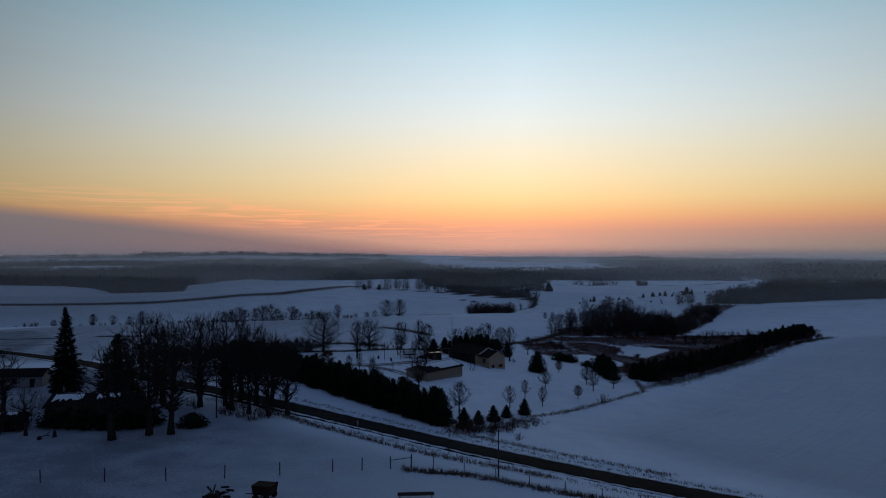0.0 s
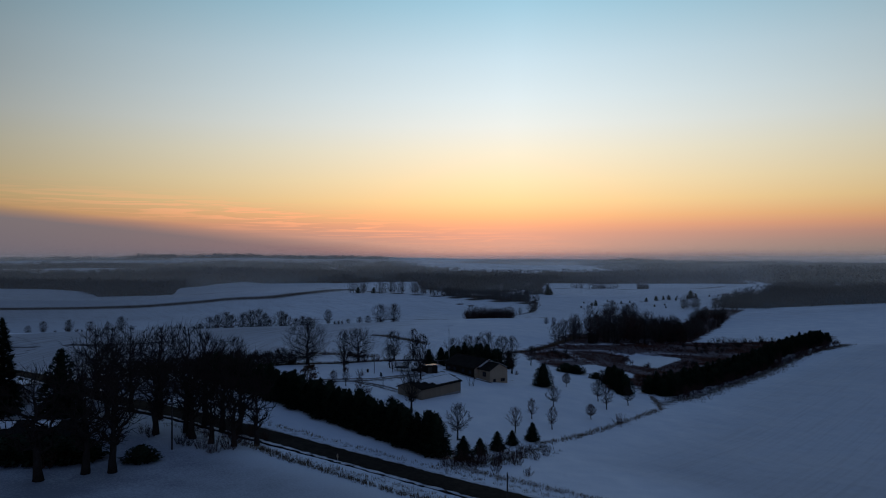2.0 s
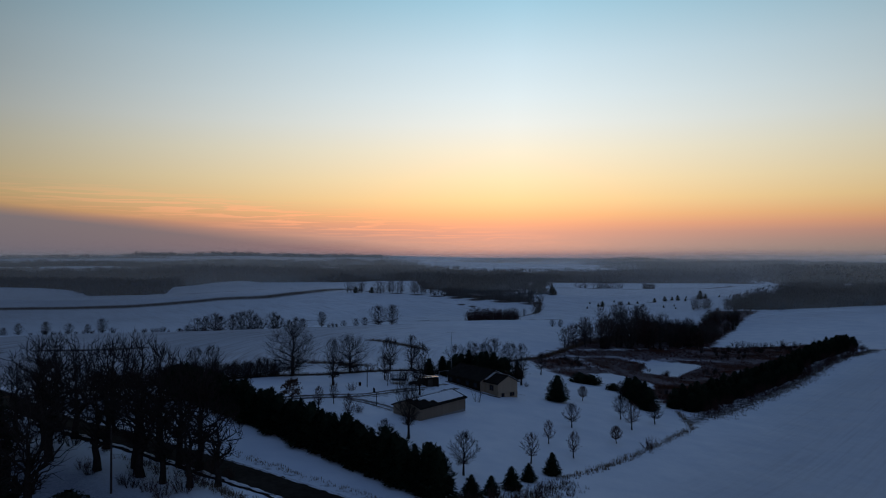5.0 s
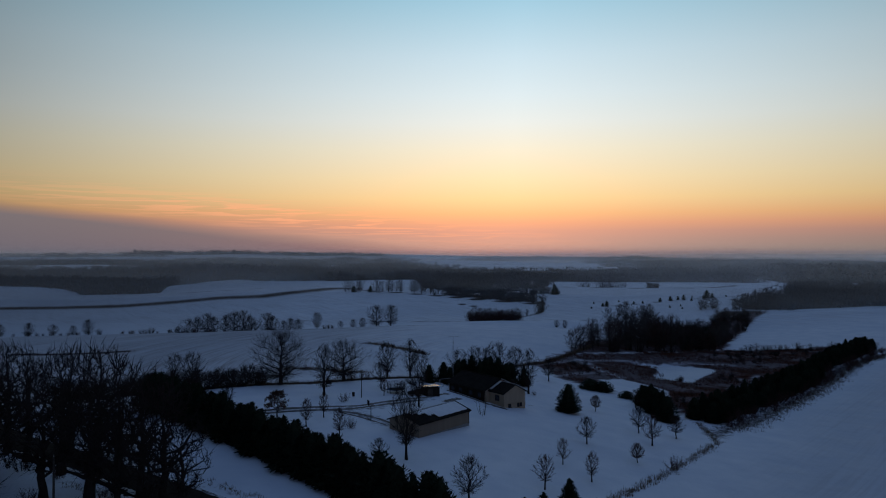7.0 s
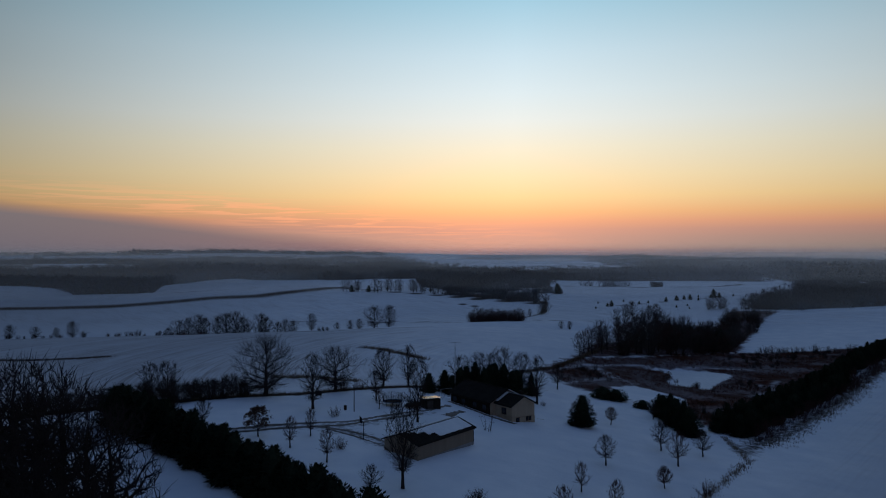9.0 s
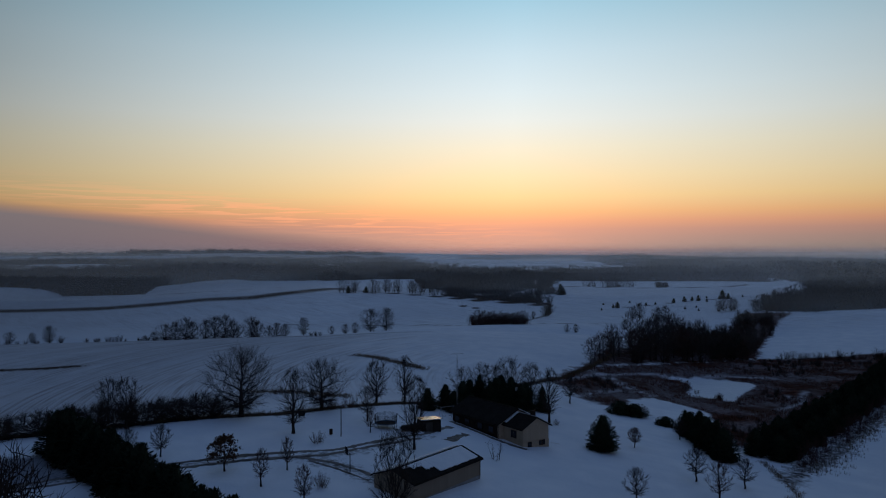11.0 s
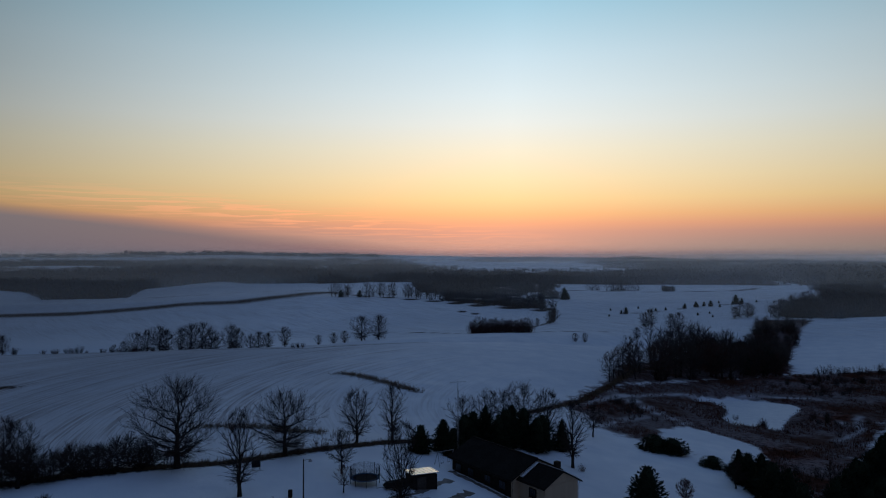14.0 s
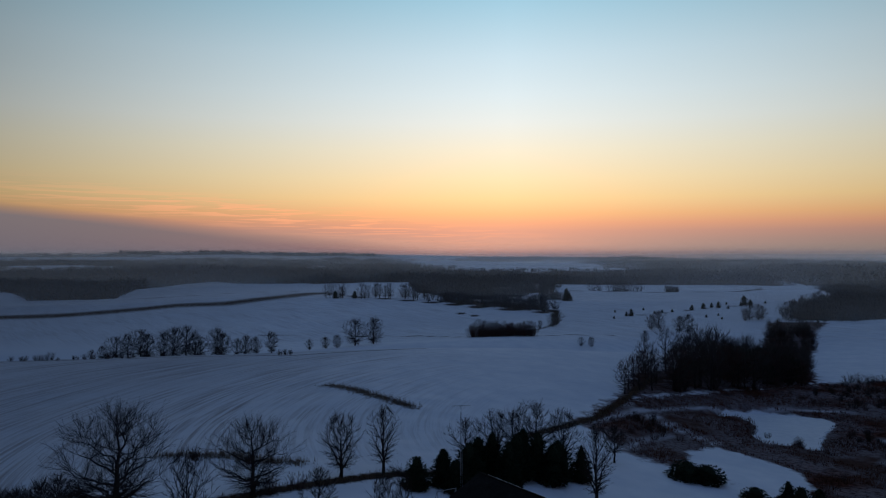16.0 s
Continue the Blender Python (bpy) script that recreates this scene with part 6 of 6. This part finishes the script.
def barn(name, x, y, rz, L, W, H, R, wall, label, roof=None, snow=True):
    root = new(name)
    root.matrix_basis = pose(x, y, gz(x, y) - 0.1, 0, 0, rz)
    w = Geo()
    for s in (-1, 1):
        w.box((0, s * (W / 2 - 0.08), H / 2), (L, 0.16, H))
    part("wall", w, wall, root)
    for s in (-1, 1):
        e = Geo()
        gable_wall(e, s * (L / 2 - 0.08), W, 0, H, R, 0.16)
        part("gable_wall", e, wall, root)
    r = Geo()
    gable_roof(r, L, W, H, R, 0.4, 0.15)
    part("roof", r, roof or M_SHINGLE, root)
    if snow:
        sn = Geo()
        for s in (1,):
            slope_slab(sn, -L / 2 + 0.2, L / 2 + 0.1, 0.12, 0.93, s, W, H, R, 0.17, 0.10, 0.12, brng)
        slope_slab(sn, -L / 2 + 0.5, -L * 0.12, 0.30, 0.92, -1, W, H, R, 0.17, 0.06, 0.30, brng)
        slope_slab(sn, L * 0.05, L * 0.33, 0.45, 0.95, -1, W, H, R, 0.17, 0.06, 0.25, brng)
        part("snow_blanket", sn, M_ROOFSNOW, root, "snow on the roof")
    n = max(1, int(L / 3.5))
    for k in range(n):
        window(root, ((k + 0.5) / n * L - L / 2, -W / 2 - 0.01, H * 0.58), 1.0, 0.95, 180, trim=M_SIDING_DARK)
    d = Geo()
    d.box((L * 0.32, -W / 2 - 0.03, 1.0), (0.95, 0.07, 2.0))
    part("door", d, M_SIDING_DARK, root)
    return tagged(root, label, "house" if "house" in name else "shed")


barn("farmhouse", -65.5, 138.5, 4, 15.0, 8.0, 2.7, 1.7, M_SIDING_DARK, "low dark farmhouse with a snowy roof among oaks")
barn("farm_shed", -100.2, 173.5, 8, 12.0, 5.5, 2.8, 1.3, M_GREYBOARD, "weathered grey farm shed with a dark roof", snow=False)
barn("tool_shed", -87.5, 172.0, -20, 4.5, 4.0, 2.7, 1.4, M_GREYBOARD, "small weathered grey tool shed", snow=False)
barn("lean_shed", -76.5, 128.5, 12, 6.0, 4.0, 2.1, 0.9, M_SIDING_DARK, "low dark outbuilding with a snowy roof")


def satellite_dish(x, y, z):
    root = new("satellite_dish")
    root.matrix_basis = pose(x, y, z, 0, 0, 200)
    g = Geo()
    n, k = 16, 5
    for i in range(k + 1):
        q = 0.55 * i / k
        for j in range(n):
            a = 2 * math.pi * j / n
            g.v.append((q * q * 0.55, q * math.cos(a), 0.7 + q * math.sin(a)))
    for i in range(k):
        for j in range(n):
            g.f.append((i * n + j, (i + 1) * n + j, (i + 1) * n + (j + 1) % n, i * n + (j + 1) % n))
    part("dish", g, M_CONCRETE, root)
    p = Geo()
    p.tube([(-0.05, 0, -0.3), (-0.05, 0, 0.7)], [0.035, 0.035], 6, cap=True)
    part("mast", p, M_STEEL, root)
    a = Geo()
    a.tube([(0, 0, 0.3), (0.5, 0, 0.7)], [0.02, 0.03], 5, cap=True)
    part("feed_arm", a, M_STEEL, root)
    return tagged(root, "small satellite dish on the farmhouse roof", "satellite dish")


satellite_dish(-71.6, 138.8, gz(-65.5, 138.5) + 4.45)

# fence of slender posts with wires, and a braced end
fence = new("wire_fence")
fence.matrix_basis = pose(0, 0, 0)
tagged(fence, "line of dark steel fence posts with thin wires in snow", "fence")
POSTS = [(-70.5, 97.5), (-62.4, 98.2), (-54.2, 98.8), (-46.0, 99.7), (-37.9, 100.4), (-30.4, 102.1), (-23.2, 104.3), (-16.1, 106.9), (-12.0, 108.4), (-7.9, 110.0), (-4.9, 112.0)]
tops = []
for i, (x, y) in enumerate(POSTS):
    g = Geo()
    lean = 0.06 * math.sin(i * 2.7)
    z = gz(x, y)
    g.tube([(x, y, z - 0.3), (x + lean, y, z + 1.85)], [0.09, 0.085] if i > 8 else [0.08, 0.075], 6, cap=True)
    part("post", g, M_WOOD if i > 8 else M_RUST, fence)
    tops.append((x, y, z))
for h in (0.45, 0.85, 1.25, 1.6):
    g = Geo()
    g.tube([(x, y - 0.06, z + h) for x, y, z in tops], [0.006] * len(tops), 3)
    part("wire", g, M_STEEL, fence)
g = Geo()
g.tube([(-7.9, 110.0, gz(-7.9, 110) + 1.25), (-4.9, 112.0, gz(-4.9, 112) + 1.35)], [0.055, 0.055], 6, cap=True)
part("brace", g, M_WOOD, fence)

fence2 = new("roadside_fence")
tagged(fence2, "wooden post and wire fence along the roadside ditch", "fence")
tops = []
for i in range(13):
    x, y = -1.5 + 4.6 * i, 112.4 - 2.55 * i + 0.25 * math.sin(i)
    z = gz(x, y)
    g = Geo()
    g.tube([(x, y, z - 0.3), (x + 0.05 * math.sin(i * 1.9), y, z + 1.55)], [0.065, 0.06], 6, cap=True)
    part("post", g, M_WOOD, fence2)
    tops.append((x, y, z))
for h in (0.5, 0.95, 1.4):
    g = Geo()
    g.tube([(x, y - 0.07, z + h) for x, y, z in tops], [0.008] * len(tops), 3)
    part("wire", g, M_STEEL, fence2)


def utility_pole(x, y, h, label):
    root = new("utility_pole")
    root.matrix_basis = pose(x, y, gz(x, y), 0, 0, 35)
    g = Geo()
    g.tube([(0, 0, -0.3), (0, 0, h)], [0.018 * h, 0.012 * h], 8, cap=True)
    part("pole", g, M_WOOD, root)
    i = Geo()
    i.tube([(0, 0, h), (0, 0, h + 0.22)], [0.05, 0.03], 6, cap=True)
    part("insulator", i, M_CONCRETE, root)
    return tagged(root, label, "utility pole")


utility_pole(-42.8, 138.6, 8.5, "slim wooden utility pole by the oaks")


utility_pole(8.1, 107.8, 7.2, "slim wooden utility pole beside the road fence")


def road_sign(x, y):
    root = new("road_marker")
    root.matrix_basis = pose(x, y, gz(x, y), 0, 0, -60)
    g = Geo()
    g.tube([(0, 0, -0.2), (0, 0, 2.2)], [0.04, 0.04], 6, cap=True)
    part("post", g, M_STEEL, root)
    s = Geo()
    s.box((0, -0.05, 1.85), (0.6, 0.02, 0.6), m=Matrix.Rotation(radians(45), 4, "Y"))
    part("plate", s, M_SIDING, root)
    return tagged(root, "road sign seen edge-on from behind at the verge", "road sign")


road_sign(-15.4, 132.4)


def junk_pile(x, y):
    r = random.Random(9)
    root = new("log_pile")
    root.matrix_basis = pose(x, y, gz(x, y), 0, 0, 15)
    for k in range(14):
        g = Geo()
        a = r.uniform(0, 3.14)
        p = Vector((r.gauss(0, 0.9), r.gauss(0, 0.6), 0.2 + r.random() * 0.9))
        d = Vector((math.cos(a), math.sin(a), r.gauss(0, 0.2))) * r.uniform(0.5, 1.2)
        q = r.uniform(0.1, 0.2)
        g.tube([p - d, p + d], [q, q * 0.9], 7, cap=True)
        part("log", g, M_BARK, root)
    return tagged(root, "heap of rough dark logs in the snow", "log pile")


junk_pile(-29.0, 94.0)


def hay_wagon(x, y):
    root = new("farm_cart")
    root.matrix_basis = pose(x, y, gz(x, y), 0, 0, -14)
    b = Geo()
    b.add([(-1.2, -0.9, 0.75), (1.2, -0.9, 0.75), (1.2, 0.9, 0.75), (-1.2, 0.9, 0.75), (-1.35, -1.05, 1.95), (1.35, -1.05, 1.95), (1.35, 1.05, 1.95), (-1.35, 1.05, 1.95)], [(0, 3, 2, 1), (4, 5, 6, 7), (0, 1, 5, 4), (1, 2, 6, 5), (2, 3, 7, 6), (3, 0, 4, 7)])
    part("box", b, M_RUST, root, "dark rusty steel box")
    for sx in (-0.75, 0.75):
        for sy in (-1, 1):
            w = Geo()
            w.tube([(sx, sy * 0.95, 0.42), (sx, sy * 1.2, 0.42)], [0.42, 0.42], 14, cap=True)
            part("wheel", w, M_RUBBER, root)
    t = Geo()
    t.tube([(-1.2, 0, 0.6), (-2.7, 0, 0.5)], [0.06, 0.06], 6, cap=True)
    part("drawbar", t, M_RUST, root)
    v = Geo()
    v.tube([(1.25, 0.3, 1.5), (1.6, 0.3, 2.2)], [0.12, 0.16], 8, cap=True)
    part("spout", v, M_RUST, root)
    return tagged(root, "dark steel farm cart standing in the snow", "cart")


hay_wagon(-22.8, 93.8)


def plank(x, y):
    root = new("feed_trough")
    root.matrix_basis = pose(x, y, gz(x, y), 0, 0, 4)
    g = Geo()
    g.box((0, 0, 0.42), (4.8, 0.55, 0.06))
    part("bottom", g, M_WOOD, root)
    for s in (-1, 1):
        q = Geo()
        q.box((0, s * 0.27, 0.55), (4.8, 0.05, 0.30))
        part("side_board", q, M_WOOD, root)
        l = Geo()
        l.box((s * 2.1, 0, 0.2), (0.1, 0.6, 0.42))
        part("leg", l, M_WOOD, root)
    return tagged(root, "long low wooden feed trough in the snow", "trough")


plank(-3.6, 96.3)


def yard_pump(x, y):
    root = new("tree_stump")
    root.matrix_basis = pose(x, y, gz(x, y), 0, 0, 0)
    g = Geo()
    g.tube([(0, 0, -0.1), (0, 0, 0.25), (0, 0, 1.15)], [0.5, 0.32, 0.26], 9, cap=True)
    part("trunk", g, M_BARK, root)
    return tagged(root, "dark cut tree stump in the farmyard snow", "stump")


yard_pump(-65.1, 123.0)


def cultivator(x, y):
    root = new("hand_plough")
    root.matrix_basis = pose(x, y, gz(x, y), 0, 0, 40)
    b = Geo()
    b.tube([(-0.9, 0, 0.3), (0, 0, 0.7), (0.9, 0, 0.55)], [0.07, 0.09, 0.06], 6, cap=True)
    part("beam", b, M_RUST, root)
    for s in (-1, 1):
        h = Geo()
        h.tube([(0.2, s * 0.1, 0.6), (1.0, s * 0.35, 1.35)], [0.04, 0.035], 6, cap=True)
        part("handle", h, M_WOOD, root)
    w = Geo()
    w.tube([(-0.7, -0.05, 0.35), (-0.7, 0.05, 0.35)], [0.38, 0.38], 14, cap=True)
    part("wheel", w, M_RUST, root)
    return tagged(root, "rusty old plough abandoned in the farmyard snow", "plough")


cultivator(-66.0, 121.4)

# drive: bare gravel tracks through the snow


def track(name, pts, width, label, seed):
    r = random.Random(seed)
    g = Geo()
    P = []
    for (x0, y0), (x1, y1) in zip(pts, pts[1:]):
        n = max(2, int(math.hypot(x1 - x0, y1 - y0) / 0.8))
        P += [(x0 + (x1 - x0) * i / n, y0 + (y1 - y0) * i / n) for i in range(n)]
    P.append(pts[-1])
    for i, (x, y) in enumerate(P):
        a, b2 = P[max(i - 1, 0)], P[min(i + 1, len(P) - 1)]
        d = Vector((b2[0] - a[0], b2[1] - a[1])).normalized()
        for s in (-1, -0.4, 0.4, 1):
            w = s * width * (0.5 + r.uniform(-0.34, 0.2))
            px, py = x - d.y * w, y + d.x * w
            g.v.append((px, py, gz(px, py) + (0.10 if abs(s) < 0.9 else -0.04)))
    for i in range(len(P) - 1):
        for j in range(3):
            k = i * 4 + j
            g.f.append((k, k + 4, k + 5, k + 1))
    return tagged(new(name, g.mesh(name, M_GRAVEL, True)), label, "drive", kind="structure")


M_GRAVEL = mat("frozen_gravel", (0.10, 0.085, 0.07), (0.30, 0.27, 0.25), rough=0.85, scale=0.9, bump=0.5)
track("drive_track", [(-62, 183), (-45, 193), (-30, 201.5), (-17, 206.5), (-8, 216.5), (-3, 221)], 1.3, "bare gravel wheel track through the snow", 1)
track("drive_track", [(-61, 181), (-44, 190.8), (-29, 199.3), (-18, 203.6), (-12, 209.5), (-4, 217.5)], 1.2, "bare gravel wheel track through the snow", 2)
track("drive_track", [(-22, 202), (-16, 200), (-12, 197.5), (-9.5, 195)], 1.0, "bare gravel wheel track through the snow", 3)
track("drive_track", [(-20, 200.5), (-15, 197.3), (-11, 194)], 0.6, "bare gravel wheel track through the snow", 4)
track("drive_apron", [(0.6, 217.6), (1.6, 219.4), (2.8, 221.4), (4.2, 223.8)], 4.0, "patch of bare frozen ground in front of the house", 5)
track("drive_apron", [(-3, 221), (-1.4, 224.5), (1.5, 228.5)], 2.6, "trodden bare ground by the house", 6)
track("house_bed", [(1.5, 233.5), (5.0, 228.5), (8.6, 223.2), (12.2, 219.6), (14.4, 218.2)], 1.7, "dark strip of ground along the foot of the house wall", 9)

# ---- dry grass, as stuff ----


def tufts(name, where, n, h0, h1, material, label, seed):
    """Dead grass blades along strips: where is a list of (points, half width)."""
    r = random.Random(seed)
    g = Geo()
    segs = []
    for pts, w in where:
        for (x0, y0), (x1, y1) in zip(pts, pts[1:]):
            segs.append((x0, y0, x1, y1, w, math.hypot(x1 - x0, y1 - y0)))
    wts = [s[5] for s in segs]
    for _ in range(n):
        x0, y0, x1, y1, w, L = r.choices(segs, wts)[0]
        s = r.random()
        x, y = x0 + (x1 - x0) * s + r.gauss(0, w * 0.6), y0 + (y1 - y0) * s + r.gauss(0, w * 0.6)
        z = gz(x, y) - 0.08
        for _ in range(5):
            a, h, b = r.uniform(0, 6.28), r.uniform(h0, h1), r.uniform(0.02, 0.05)
            ox, oy = r.gauss(0, 0.2), r.gauss(0, 0.2)
            lx, ly = math.cos(a) * h * 0.3, math.sin(a) * h * 0.3
            g.add([(x + ox - b * math.sin(a), y + oy + b * math.cos(a), z), (x + ox + b * math.sin(a), y + oy - b * math.cos(a), z), (x + ox + lx, y + oy + ly, z + h)], [(0, 1, 2)])
    return tagged(new(name, g.mesh(name, material)), label, "grass", kind="stuff")


tufts("hedge_grass", [([(66, 227), (74, 233), (110, 276), (166, 346), (199, 376)], 3.0)], 3000, 0.3, 0.9, M_GRASS, "brown dead grass at the foot of the windbreak", 7)
tufts("row_grass", [(GRASS_ROW, 0.8)], 800, 0.25, 0.75, M_GRASS_PALE, "pale dead grass along the field boundary", 5)
tufts("dry_grass", [(DITCH, 1.0), ([(2, 138), (12, 147), (20, 158)], 2.2)], 2000, 0.3, 0.85, M_GRASS, "tall dead grass along the fence rows", 1)
tufts("strip_grass", [(YARD_STRIP, 1.2), (BACK_STRIP, 1.4), (DRAIN, 1.6), (FIELD_EDGE, 1.2)], 3000, 0.3, 0.9, M_GRASS, "dark dead grass strips between the fields", 2)
tufts("corner_grass", [([(4, 137.5), (18, 128.5), (36, 116)], 1.3)], 700, 0.15, 0.55, M_GRASS_PALE, "pale dead grass at the edge of the field", 8)
tufts("verge_grass", [([tuple(road_point(s, -6.0)) for s in (-55, -20, 10, 45)], 1.0), ([tuple(road_point(s, 6.2)) for s in (-60, -20, 20, 60)], 0.8)], 900, 0.2, 0.5, M_GRASS_PALE, "dead grass poking through verge snow", 3)


tufts("ditch_tussocks", [([(-31.4, 143.3), (-24.1, 136.3), (-16.5, 130.6), (-9.0, 124.6), (-2.3, 120.1), (4.1, 116.9), (16, 110)], 0.8)], 650, 0.3, 0.8, M_GRASS, "dark dead grass tussocks along the ditch", 11)
tufts("back_strip_grass", [(BACK_STRIP, 2.0), (DRAIN, 2.2)], 700, 0.3, 1.2, M_GRASS_PALE, "tall brown dead grass in the field strips", 12)


def marsh_stuff():
    r = random.Random(17)
    g = Geo()
    k = 0
    tries = np.random.default_rng(4).uniform((30, 214), (215, 420), (60000, 2))
    d = np.minimum(inside(tries[:, 0], tries[:, 1], MARSH), -inside(tries[:, 0], tries[:, 1], POND))
    d = np.minimum(d, -inside(tries[:, 0], tries[:, 1], SNOW_TONGUE))
    for (x, y), q in zip(tries, d):
        if q < 0.3 or noise.noise((x * 0.09, y * 0.09, 3.0)) < -0.12:
            continue
        z = gz(x, y) - 0.08
        for _ in range(4):
            a, h, b = r.uniform(0, 6.28), r.uniform(0.25, 0.9), r.uniform(0.04, 0.09)
            ox, oy = r.gauss(0, 0.35), r.gauss(0, 0.35)
            g.add([(x + ox - b * math.sin(a), y + oy + b * math.cos(a), z), (x + ox + b * math.sin(a), y + oy - b * math.cos(a), z), (x + ox + math.cos(a) * h * 0.4, y + oy + math.sin(a) * h * 0.4, z + h)], [(0, 1, 2)])
        k += 1
        if k > 14000:
            break
    return tagged(new("marsh_grass", g.mesh("marsh_grass", M_SEDGE)), "red-brown frosted marsh grass round the pond", "grass", kind="stuff")


marsh_stuff()
